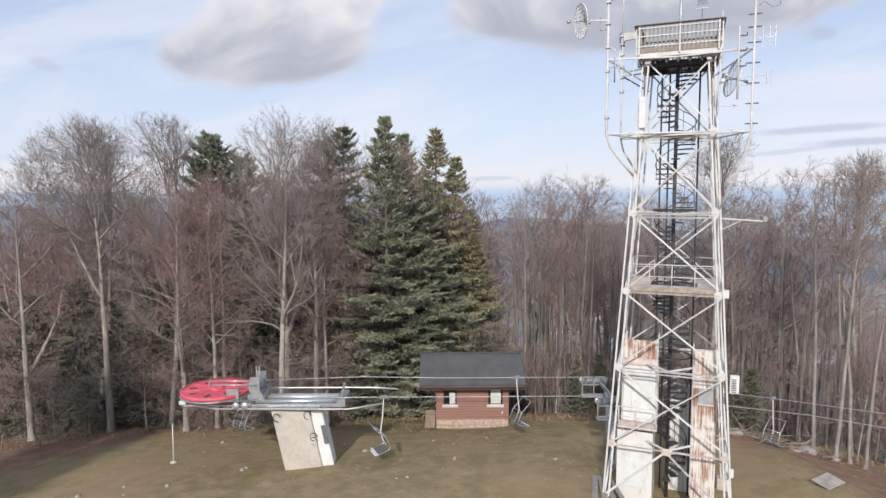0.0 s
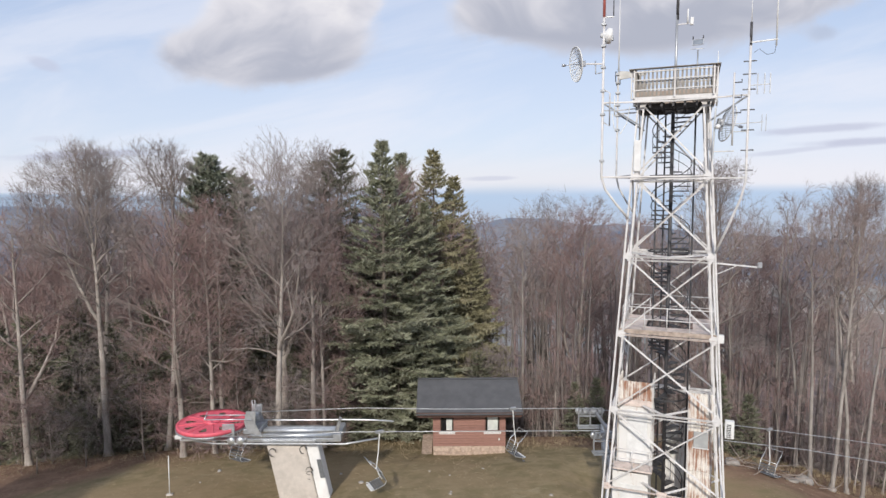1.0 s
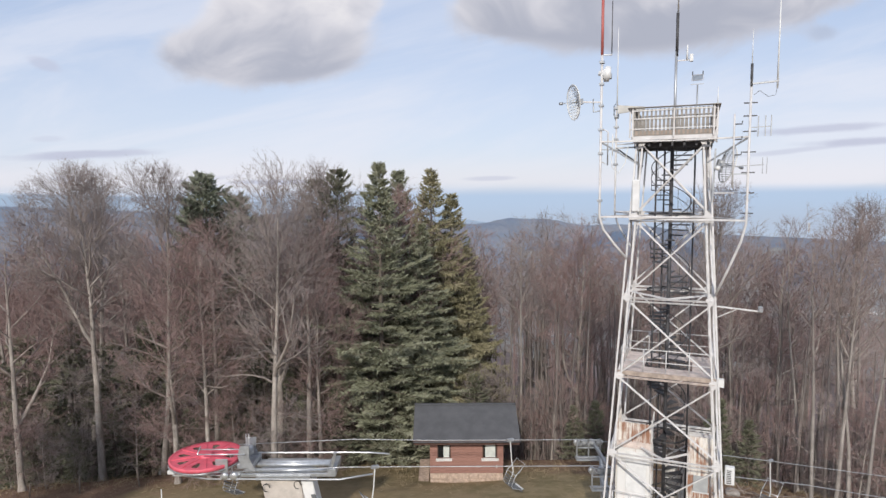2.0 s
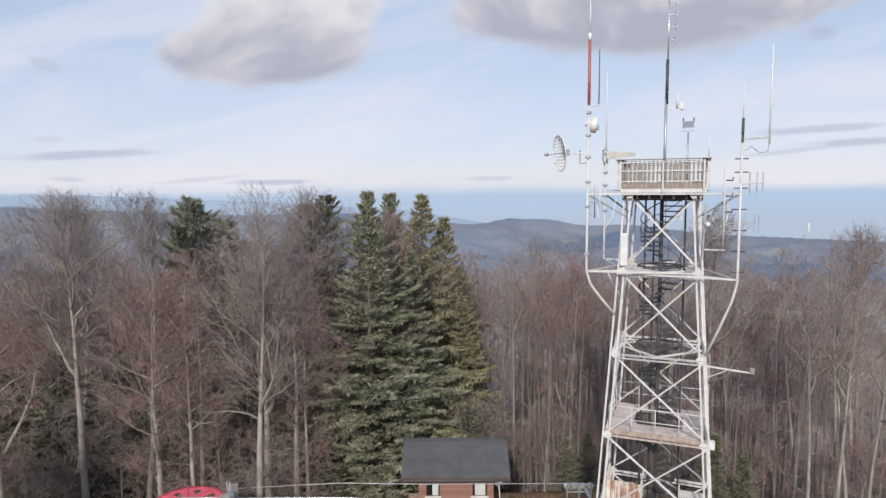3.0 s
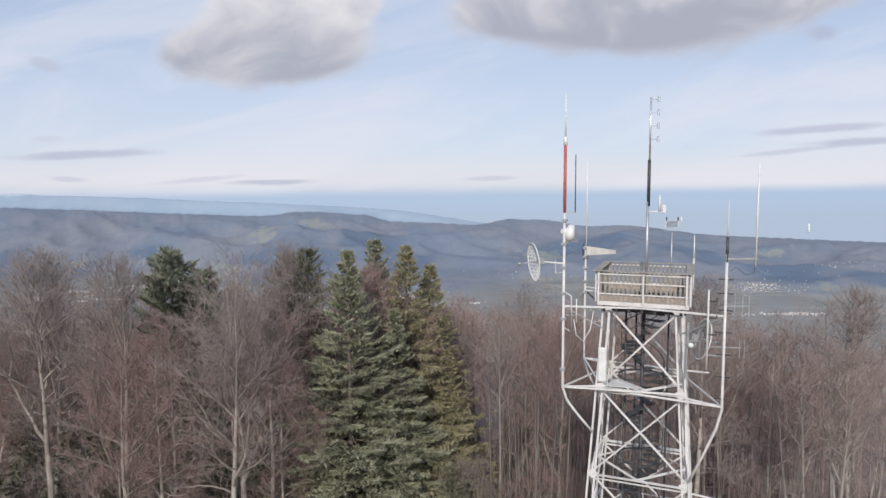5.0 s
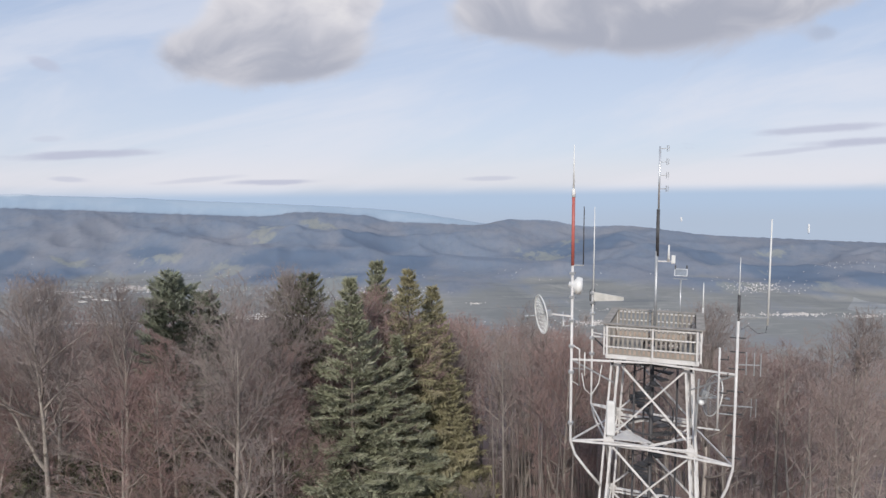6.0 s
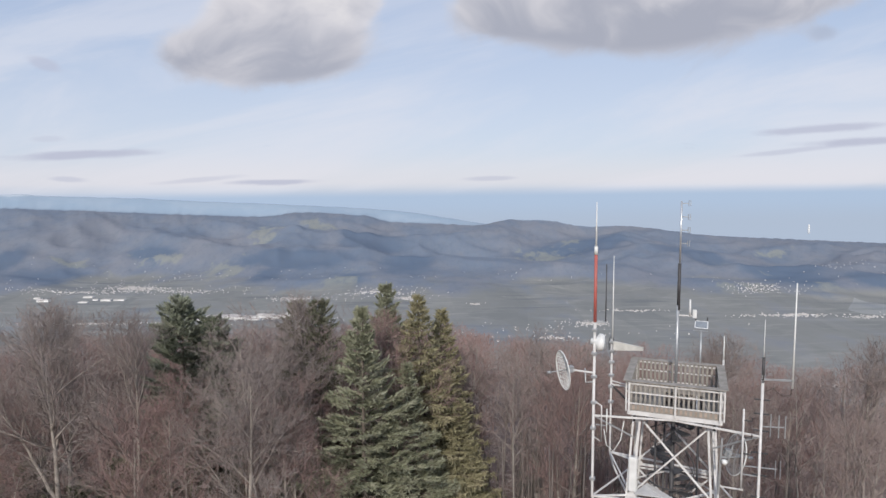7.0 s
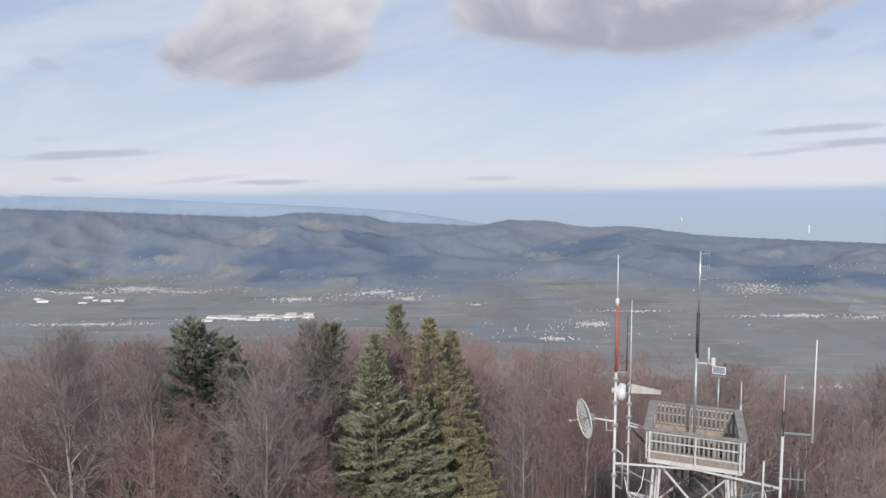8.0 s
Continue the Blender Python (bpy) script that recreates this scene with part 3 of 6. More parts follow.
# ---------------------------------------------------------------- villages on the valley floor
def make_villages():
    rnd = random.Random(5)
    walls, roofs = ([], []), ([], [])

    def house(x, y, w, d, h, rise, a):
        z = ground_z(x, y) - 2
        c, s = math.cos(a), math.sin(a)

        def P(px, py, pz):
            return (x + px * c - py * s, y + px * s + py * c, z + pz)
        o = len(walls[0])
        walls[0].extend(P(px * w, py * d, pz) for pz in (0, h + 2) for px, py in ((-1, -1), (1, -1), (1, 1), (-1, 1)))
        walls[0].extend((P(-w, 0, h + 2 + rise), P(w, 0, h + 2 + rise)))
        walls[1].extend([(o, o + 1, o + 5, o + 4), (o + 1, o + 2, o + 6, o + 5), (o + 2, o + 3, o + 7, o + 6), (o + 3, o, o + 4, o + 7), (o + 4, o + 7, o + 8), (o + 5, o + 9, o + 6)])
        o = len(roofs[0])
        e = 0.3
        roofs[0].extend((P(-w - e, -d - e, h + 1.7), P(w + e, -d - e, h + 1.7), P(w + e, 0, h + 2.5 + rise), P(-w - e, 0, h + 2.5 + rise), P(w + e, d + e, h + 1.7), P(-w - e, d + e, h + 1.7)))
        roofs[1].extend([(o, o + 1, o + 2, o + 3), (o + 3, o + 2, o + 4, o + 5)])

    # u: sideways share of the distance; d: distance; how far each spreads; how many houses
    for u, d, su, sd, n in ((-0.5, 3413, 0.041, 103, 170), (-0.604, 3297, 0.1, 77, 110), (-0.413, 3316, 0.064, 98, 70), (-0.24, 3070, 0.027, 83, 110), (-0.104, 3188, 0.041, 128, 120), (-0.058, 3038, 0.015, 48, 50), (-0.577, 2501, 0.082, 33, 110), (-0.322, 2579, 0.1, 35, 60), (0.054, 2916, 0.008, 30, 16), (0.242, 2448, 0.024, 64, 70), (0.183, 2190, 0.027, 34, 40), (0.306, 2737, 0.045, 26, 40), (0.57, 2602, 0.055, 35, 110), (0.692, 2556, 0.023, 34, 40), (0.51, 3242, 0.041, 132, 80), (0.642, 1663, 0.024, 29, 16), (0.652, 3650, 0.055, 298, 20), (0.0, 3650, 0.382, 300, 16), (-0.44, 3800, 0.146, 250, 26), (0.106, 2330, 0.273, 260, 40)):
        for _ in range(n * 2):
            # houses crowd towards the middle of each place
            close = rnd.choice((0.35, 0.7, 1.0))
            uu, dd = rnd.gauss(u, su * close), min(3400, rnd.gauss(d, sd * close * 0.6) * 0.81)
            if dd * math.hypot(1, uu) > 4150:
                continue
            w = rnd.uniform(0.8, 1.7)
            house(uu * dd, dd, w, rnd.uniform(0.8, 1.5), rnd.uniform(1.0, 2.0), rnd.uniform(0.7, 1.4), rnd.uniform(-0.5, 0.5))
    # long works halls
    for k in range(26):
        u, d = rnd.uniform(-0.39, -0.21), rnd.gauss(2117, 26)
        house(u * d, d, rnd.uniform(11, 30), rnd.uniform(8, 14), rnd.uniform(4, 8), 1.0, rnd.uniform(-0.1, 0.1))
    for k in range(8):
        u, d = rnd.uniform(-0.66, -0.5), rnd.gauss(2487, 24)
        house(u * d, d, rnd.uniform(9, 24), rnd.uniform(6, 11), rnd.uniform(4, 7), 1.0, 0.0)
    v = tagged(new("village"), "pale houses and works halls scattered over the valley floor", "village", "", "stuff")
    for name, (vs, fs), mat in (("walls", walls, VILLAGE_WALL), ("roofs", roofs, VILLAGE_ROOF)):
        me = bpy.data.meshes.new(name)
        me.from_pydata(vs, [], fs)
        me.materials.append(mat)
        o = new(name, me)
        o.parent = v
        tagged(o, kind="stuff")
    # steam rising from a power station on the plain: a narrow, ragged column
    for px, py, pz, tall, wide in ((2405, 4080, -250, 48, 6.0), (1650, 4300, -180, 22, 5)):
        b = B()
        for k in range(8):
            f = k / 7
            bmesh.ops.create_icosphere(b, subdivisions=2, radius=wide * (0.8 + 0.4 * math.sin(2.2 * f + 0.4)), matrix=Matrix.Translation((wide * 0.35 * math.sin(k * 1.7), 0, tall * f)) @ Matrix.Diagonal((1, 1, 1.3, 1)))
        for q in b.verts:
            q.co += Vector((1, 1, 1)) * wide * 0.3 * noise.noise(q.co * (0.6 / wide))
        o = link_mesh("steam_plume", b, WHITE_PLASTIC, True)
        o.matrix_world = pose(px, py, pz)
        tagged(o, "small white column of steam far off on the plain", "steam plume", "steam over the plain")


make_villages()

# ---------------------------------------------------------------- the lattice tower
TZ = -1.6
TOWER_AT = pose(10.55, 27.56, TZ, 0, 0, -22)
LEVELS = [0.0, 2.42, 5.9, 9.3, 12.75, 16.2, 19.45]


def half(z):
    """Half the distance between the legs at a height over the base."""
    return (2.6 + (19.6 - z) * 0.125) / 2


def corner(i, z):
    h = half(z)
    return Vector(((-h, h, h, -h)[i], (-h, -h, h, h)[i], z))


def make_tower():
    t = thing("lattice_tower", TOWER_AT, "tall white steel lattice lookout tower with rust stains", "tower")
    for i in range(4):
        sx, sy = (-1, 1, 1, -1)[i], (-1, -1, 1, 1)[i]
        b = B()
        for ox, oy, fx, fy in ((0.085, 0.08, -1, -1), (-0.085, 0.08, 1, -1), (0.085, -0.08, -1, 1), (-0.085, -0.08, 1, 1)):
            o = Vector((ox, oy, 0))
            angle(b, corner(i, -1.2) + o, corner(i, 19.45) + o, 0.07, 0.014, (0, 1, 0), fx, fy)
        leg = part("leg", b, WHITE_STEEL, t)
        b = B()
        block(b, (sx * half(0) - 0.28, sy * half(0) - 0.28, -1.7), (sx * half(0) + 0.28, sy * half(0) + 0.28, -0.55), 0.03)
        part("footing", b, CONCRETE, t, "pale concrete footing")
    faces = [(0, 1), (1, 2), (2, 3), (3, 0)]
    nrm = [Vector((0, -1, 0)), Vector((1, 0, 0)), Vector((0, 1, 0)), Vector((-1, 0, 0))]
    for (i, j), n in zip(faces, nrm):
        for k, z in enumerate(LEVELS[1:], 1):
            if k == 6:
                continue
            b = B()
            a, c = corner(i, z), corner(j, z)
            o = n * 0.05
            angle(b, a + o, c + o, 0.085, 0.012, n)
            angle(b, a + o + Vector((0, 0, -0.16)), c + o + Vector((0, 0, -0.16)), 0.06, 0.012, n) if k in (2, 4, 5) else None
            part("girder", b, RUST_STEEL if k in (1, 3) else WHITE_STEEL, t)
            for q in (i, j):
                p = corner(q, z)
                in_ = (corner(j, z) - corner(i, z)).normalized() * (1 if q == i else -1)
                b = B()
                up = Vector((0, 0, 1))
                base = p + n * 0.09
                plate(b, [base + in_ * 0.05 - up * 0.17, base + in_ * 0.24 - up * 0.07, base + in_ * 0.24 + up * 0.07, base + in_ * 0.05 + up * 0.17, base - in_ * 0.07 + up * 0.13, base - in_ * 0.07 - up * 0.13], 0.012)
                part("gusset", b, RUST_STEEL if k == 1 else WHITE_STEEL, t)
        for k in range(1, 6):
            z0, z1 = LEVELS[k] + 0.1, LEVELS[k + 1] - 0.12
            o, o2 = n * 0.02, n * -0.05
            for s, (p, q) in enumerate(((corner(i, z0), corner(j, z1)), (corner(j, z0), corner(i, z1)))):
                b = B()
                oo = o if s == 0 else o2
                angle(b, p + oo, q + oo, 0.066, 0.012, n)
                part("brace", b, WHITE_STEEL, t)
        # raking struts of the lowest panel
        m = (corner(i, LEVELS[1]) + corner(j, LEVELS[1])) / 2
        for q in (i, j):
            b = B()
            angle(b, m + n * 0.03 - Vector((0, 0, 0.08)), corner(q, 0.05) + n * 0.03, 0.08, 0.014, n)
            part("brace", b, WHITE_STEEL, t)
        b = B()
        plate(b, [m + n * 0.1 + Vector(v) for v in (((n.y * 0.22), -n.x * 0.22, 0.1), (-n.y * 0.22, n.x * 0.22, 0.1), (-n.y * 0.18, n.x * 0.18, -0.22), (n.y * 0.18, -n.x * 0.18, -0.22))], 0.012)
        part("gusset", b, RUST_STEEL, t)
    # level bracing in plan
    for k in (1, 2, 4, 5):
        z = LEVELS[k] - 0.05
        mids = [(corner(i, z) + corner(j, z)) / 2 for i, j in faces]
        for a in range(4):
            b = B()
            angle(b, mids[a], mids[(a + 1) % 4], 0.07, 0.01)
            part("brace", b, WHITE_STEEL, t)
    zp = LEVELS[5] - 0.02
    part("landing", plate(B(), [(-1.42, -1.38, zp), (0.15, -1.25, zp), (-0.95, -0.2, zp)], 0.02), WHITE_STEEL, t, "white triangular corner plate")
    make_gallery(t)
    make_stair(t)
    make_deck(t)
    make_cabins(t)
    make_outriggers(t)


def rail_run(parent, p, q, h, mat, posts=4, rails=(1.0, 0.5), r=0.022, label=""):
    p, q = Vector(p), Vector(q)
    run = part("railing", tube(B(), [p + Vector((0, 0, h * rails[0])), q + Vector((0, 0, h * rails[0]))], r), mat, parent, label, True)
    for f in rails[1:]:
        part("rail", tube(B(), [p + Vector((0, 0, h * f)), q + Vector((0, 0, h * f))], r * 0.85), mat, run, "", True)
    for i in range(posts):
        c = p.lerp(q, i / (posts - 1))
        part("post", tube(B(), [c, c + Vector((0, 0, h * rails[0]))], r), mat, run, "", True)
    return run


def make_gallery(t):
    z, h = LEVELS[3] + 0.1, half(LEVELS[3]) - 0.08
    # floor of steel planks round the stair's opening
    b = B()
    for x0, y0, x1, y1 in ((-h, -h, h, -0.75), (-h, 1.0, h, h), (-h, -0.75, -0.95, 1.0), (1.05, -0.75, h, 1.0)):
        block(b, (x0, y0, z), (x1, y1, z + 0.05), 0.006)
    g = part("gallery_floor", b, RUST_STEEL, t, "rusty plate floor of the middle gallery")
    b = B()
    bar(b, (-h - 0.12, -h - 0.06, z + 0.02), (h + 0.12, -h - 0.06, z + 0.02), 0.05, 0.2)
    part("edge_beam", b, ORANGE_WOOD, t, "rust-brown edge beam")
    r = h - 0.02
    for p, q in (((-r, -r), (r, -r)), ((r, -r), (r, r)), ((r, r), (-r, r)), ((-r, r), (-r, -r))):
        rail_run(t, (*p, z + 0.05), (*q, z + 0.05), 1.05, WHITE_STEEL, 5)
    b = B()
    block(b, (h + 0.1, -h - 0.05, z - 0.22), (h + 0.42, -h + 0.2, z + 0.12), 0.02)
    part("junction_box", b, GRP, t, "pale junction box")


STAIR = (-0.05, 0.25)


def make_stair(t):
    cx, cy = STAIR
    b = tube(B(), [(cx, cy, -1.4), (cx, cy, 19.4)], 0.085, 10)
    s = part("spiral_stair", b, DARK_STEEL, t, "black steel spiral stair", True)
    # a tread: a wedge with a turned-down nose
    R0, R1, wa = 0.08, 0.84, radians(27)
    b = B()
    pts = [(R0, -0.05), (R1 * math.cos(-wa / 2), R1 * math.sin(-wa / 2)), (R1, 0), (R1 * math.cos(wa / 2), R1 * math.sin(wa / 2)), (R0, 0.05)]
    plate(b, [(x, y, 0) for x, y in pts], 0.05)
    first = None
    n = 88
    dz = 19.3 / n
    for k in range(n):
        m = pose(cx, cy, dz * (k + 1) - 0.02, 0, 0, 270 + k * 26.5)
        if first is None:
            first = part("tread", b, DARK_STEEL, s)
            first.matrix_basis = m
        else:
            share("tread", first, s, m)
    # the winding handrail and its uprights
    for r, w in ((0.86, 0.022), (0.86, 0.016)):
        up = 0.95 if w > 0.02 else 0.5
        line = []
        for k in range(0, n * 2):
            a = radians(270 + k * 26.5 / 2)
            line.append((cx + r * math.cos(a), cy + r * math.sin(a), dz * (k / 2 + 1) + up))
            if line[-1][2] > 19.3:
                break
        part("handrail", tube(B(), line, w, 6), DARK_STEEL, s, "", True)
    base = None
    for k in range(0, n - 4, 2):
        a = radians(270 + k * 26.5)
        m = pose(cx + 0.85 * math.cos(a), cy + 0.85 * math.sin(a), dz * (k + 1))
        if base is None:
            base = part("baluster", tube(B(), [(0, 0, 0), (0, 0, 0.95)], 0.012, 5), DARK_STEEL, s)
            base.matrix_basis = m
        else:
            share("baluster", base, s, m)
    for x, y in ((-0.62, -0.62), (0.95, 0.5), (-0.35, 0.95)):
        part("stay", tube(B(), [(cx + x, cy + y, -1.4), (cx + x, cy + y, 19.4)], 0.04, 8), DARK_STEEL, s, "", True)
    for z in (6.0, 9.35, 12.8, 16.25):
        b = B()
        lathe(b, [(0.9, 0), (0.94, 0), (0.94, 0.06), (0.9, 0.06), (0.9, 0)], Matrix.Translation((cx, cy, z)), 24, False)
        part("ring", b, DARK_STEEL, s)


def make_deck(t):
    z, h = 19.6, 1.62
    d = part("deck_frame", B(), WHITE_STEEL, t, "white steel frame of the top deck")
    b = B()
    for s in (-1, 1):
        bar(b, (-h, s * h, z - 0.08), (h, s * h, z - 0.08), 0.08, 0.16)
        bar(b, (s * h, -h, z - 0.08), (s * h, h, z - 0.08), 0.08, 0.158)
    for x in (-0.8, 0.0, 0.8):
        bar(b, (x, -h, z - 0.08), (x, h, z - 0.08), 0.06, 0.12)
    b.to_mesh(d.data), b.free()
    for k in range(7):
        x = -1.4 + k * 2.8 / 6
        part("joist", bar(B(), (x, -h + 0.05, z - 0.29), (x, h - 0.05, z - 0.29), 0.09, 0.26), DARK_STEEL, d, "dark steel joist")
    for y in (-1.1, -0.4, 0.4, 1.1):
        part("joist", bar(B(), (-h + 0.06, y, z - 0.36), (h - 0.06, y, z - 0.36), 0.07, 0.22), DARK_STEEL, d, "dark steel joist")
    # knee plates over the legs
    for i in range(4):
        c = corner(i, 19.42)
        b = B()
        sx = 1 if c.x > 0 else -1
        plate(b, [(c.x - 0.3, c.y - 0.09, 19.44), (c.x + 0.3, c.y - 0.09, 19.44), (c.x + 0.1, c.y - 0.09, 19.1), (c.x - 0.1, c.y - 0.09, 19.1)], 0.02)
        part("knee_plate", b, WHITE_STEEL, t)
    n = 22
    w = 2 * h / n
    first = None
    for k in range(n):
        x = -h + (k + 0.5) * w
        if abs(x - 0.3) < 0.75:
            # boards cut short round the stair head
            b = block(B(), (-w / 2 + 0.006, -h, 0), (w / 2 - 0.006, -0.75, 0.04), 0.004)
            o = part("deck_board", b, OLD_WOOD, d)
            o.matrix_basis = pose(x, 0, z)
            b = block(B(), (-w / 2 + 0.006, 1.1, 0), (w / 2 - 0.006, h, 0.04), 0.004)
            o = part("deck_board", b, OLD_WOOD, d)
            o.matrix_basis = pose(x, 0, z)
            continue
        if first is None:
            first = part("deck_board", block(B(), (-w / 2 + 0.006, -h, 0), (w / 2 - 0.006, h, 0.04), 0.004), OLD_WOOD, d)
            first.matrix_basis = pose(x, 0, z)
        else:
            share("deck_board", first, d, pose(x, 0, z))
    # parapet on each side: posts, three rails, a kick board, battens and a coping
    H = 1.16
    bat = None
    for s in range(4):
        m = pose(0, 0, z + 0.005 * (s % 2), 0, 0, 90 * s)
        p = part("parapet", bar(B(), (-h - 0.13, -h - 0.05, H + 0.02), (h + 0.13, -h - 0.05, H + 0.02), 0.30, 0.03, c=0.2), OLD_WOOD, t, "grey weathered coping board and battens")
        p.matrix_basis = m
        part("kick_board", bar(B(), (-h, -h + 0.03, 0.13), (h, -h + 0.03, 0.13), 0.03, 0.2), ORANGE_WOOD, p, "brown kick board")
        for zz, ww in ((1.06, 0.06), (0.72, 0.05), (0.3, 0.05)):
            part("rail", bar(B(), (-h, -h - 0.04, zz), (h, -h - 0.04, zz), ww * 0.7, ww), WHITE_STEEL, p, "white steel rail")
        for x in (-h, 0.02, h - 0.08):
            part("post", bar(B(), (x + 0.03, -h - 0.09, -0.05), (x + 0.03, -h - 0.09, H), 0.07, 0.06, (0, 1, 0)), WHITE_STEEL, p, "white steel post")
        nb = 19
        for k in range(nb):
            x = -h + 0.1 + (2 * h - 0.2) * k / (nb - 1)
            if bat is None:
                bat = part("batten", bar(B(), (0, 0, 0.06), (0, 0, H - 0.04), 0.078, 0.022, (0, 1, 0)), OLD_WOOD, p)
                bat.matrix_basis = pose(x, -h + 0.005, 0)
            else:
                share("batten", bat, p, pose(x, -h + 0.005, 0))


def make_cabins(t):
    h = half(1.2)
    # pale two-storey sheet cabin
    c = part("cabin", B(), SHEET_CLEAN, t, "white sheet-metal cabin with rust at its eaves")
    b = B()
    block(b, (-2.2, -1.5, -1.4), (-0.62, 0.6, 2.75), 0.02)
    block(b, (-2.0, -1.15, 2.8), (-0.58, 0.6, 6.15), 0.02)
    b.to_mesh(c.data), b.free()
    part("cladding", corrugated(B(), (-2.02, -1.19), (-0.56, -1.19), 6.1, 6.95, 0.14), SHEET_MORE, c, "rusted ribbed sheet")
    part("cladding", corrugated(B(), (-2.02, 0.62), (-2.02, -1.17), 2.8, 6.95, 0.16), SHEET_RUSTY, c, "rust-streaked ribbed sheet")
    part("cladding", corrugated(B(), (-0.56, -1.17), (-0.56, 0.6), 2.8, 6.95, 0.16), SHEET_CLEAN, c)
    part("trim_board", bar(B(), (-2.01, -1.19, 5.95), (-0.57, -1.19, 5.95), 0.05, 0.34), RUST_STEEL, c, "cream rust-stained trim")
    part("door", block(B(), (-1.62, -1.20, 3.3), (-0.72, -1.15, 5.6), 0.012), WHITE_PLASTIC, c, "plain white door")
    part("door_handle", tube(B(), [(-0.80, -1.2, 4.3), (-0.80, -1.26, 4.3), (-0.92, -1.26, 4.3)], 0.015, 6), GREY_STEEL, c)
    part("door", block(B(), (-1.85, -1.55, 0.1), (-0.85, -1.5, 2.2), 0.012), WHITE_PLASTIC, c, "plain white lower door")
    # its small landing with a rail
    b = B()
    block(b, (-2.15, -1.95, 3.02), (-0.45, -1.2, 3.1), 0.01)
    part("landing", b, RUST_STEEL, t, "small rusty landing plate")
    b = B()
    for x in (-1.9, -0.6):
        angle(b, (x, -1.2, 2.5), (x, -1.9, 3.02), 0.06)
    part("bracket", b, WHITE_STEEL, t)
    rail_run(t, (-2.1, -1.92, 3.1), (-0.5, -1.92, 3.1), 0.9, WHITE_STEEL, 3)
    # ribbed rusty cabin on the other side of the stair
    d = part("cabin", B(), SHEET_RUSTY, t, "ribbed sheet-metal cabin streaked with rust")
    b = B()
    block(b, (1.02, -1.3, -1.4), (1.98, -0.1, 6.5), 0.015)
    b.to_mesh(d.data), b.free()
    part("cladding", corrugated(B(), (1.0, -1.34), (2.0, -1.34), -1.4, 3.2, 0.17), SHEET_RUSTY, d, "rust-streaked ribbed sheet")
    part("cladding", corrugated(B(), (1.0, -1.342), (2.0, -1.342), 3.24, 5.0, 0.17), SHEET_MORE, d, "heavily rusted ribbed sheet")
    part("cladding", corrugated(B(), (1.0, -1.34), (2.0, -1.34), 5.04, 6.75, 0.17), SHEET_RUSTY, d, "rust-streaked ribbed sheet")
    part("cladding", corrugated(B(), (1.0, -0.1), (1.0, -1.32), 0.05, 6.75, 0.17), SHEET_CLEAN, d)
    w = part("shutter", block(B(), (1.22, -1.43, 4.35), (1.82, -1.38, 5.05), 0.015), PALE_BLUE, d, "pale blue-grey closed shutter")
    part("frame", bar(B(), (1.18, -1.42, 4.32), (1.86, -1.42, 4.32), 0.06, 0.05), WHITE_STEEL, w)
    # sheeting behind the stair
    part("back_sheet", corrugated(B(), (-0.1, 1.2), (1.0, 1.2), -1.3, 4.4, 0.2), SHEET_CLEAN, t, "white ribbed sheet wall")
    # louvred box on the leg
    b = block(B(), (2.42, -2.2, 5.2), (2.78, -1.95, 5.95), 0.02)
    lb = part("louvre_box", b, WHITE_PLASTIC, t, "white louvred fan box")
    for k in range(8):
        part("slat", bar(B(), (2.48, -2.21, 5.28 + 0.075 * k), (2.66, -2.21, 5.28 + 0.075 * k), 0.03, 0.03), RUBBER, lb)
    b = block(B(), (2.5, -2.15, 1.5), (2.7, -1.95, 1.85), 0.02)
    part("junction_box", b, GRP, t)


def make_outriggers(t):
    """Frames that carry the antenna masts outside the legs."""
    z5, zd = LEVELS[5], 19.45
    for x, y, i, z in ((-2.85, -2.1, 0, z5), (2.85, -2.1, 1, z5 - 0.1), (-2.7, 2.1, 3, z5 + 0.1)):
        c = corner(i, z)
        for q in (i, (1, 0, 3, 2)[i]):
            b = B()
            e = corner(q, z)
            bar(b, (x, y, z), e, 0.07, 0.07)
            part("outrigger", b, WHITE_STEEL, t)
        b = B()
        bar(b, (x, y, z), corner((3, 2, 1, 0)[i], z), 0.06, 0.06)
        part("outrigger", b, WHITE_STEEL, t)
    for x, y, i in ((-2.85, -2.1, 0), (2.85, -2.1, 1), (-2.7, 2.1, 3)):
        b = B()
        e = corner((1, 0, 3, 2)[i], zd)
        bar(b, (x, y, zd - 0.06), (e.x, e.y, zd - 0.06), 0.07, 0.07)
        part("outrigger", b, WHITE_STEEL, t)
        b = B()
        e = corner(i, zd - 1.0)
        bar(b, (x, y, zd - 0.06), e, 0.06, 0.06)
        part("outrigger", b, DARK_STEEL if i == 3 else GREY_STEEL, t)


make_tower()

# ---------------------------------------------------------------- antennas on the tower
def on_tower(x, y, z):
    return TOWER_AT @ Matrix.Translation((x, y, z))


def curved_foot(x, y, z0, z1, foot):
    """Points of a pipe that leaves the leg, bends out and stands up."""
    f = Vector(foot)
    e = Vector((x, y, z0))
    return [f, f.lerp(e, 0.45) - Vector((0, 0, 0.05)), f.lerp(e, 0.85) - Vector((0, 0, 0.02)), e + Vector((0, 0, 0.3)), e + Vector((0, 0, 0.7)), (x, y, z1)]


def mast(name, x, y, z0, z1, foot, label, r=0.052, mat=None):
    t = thing(name, on_tower(0, 0, 0), label, "antenna mast", "antenna masts on the tower")
    part("pipe", tube(B(), curved_foot(x, y, z0, z1, foot), r, 10), mat or WHITE_STEEL, t, "", True)
    return t


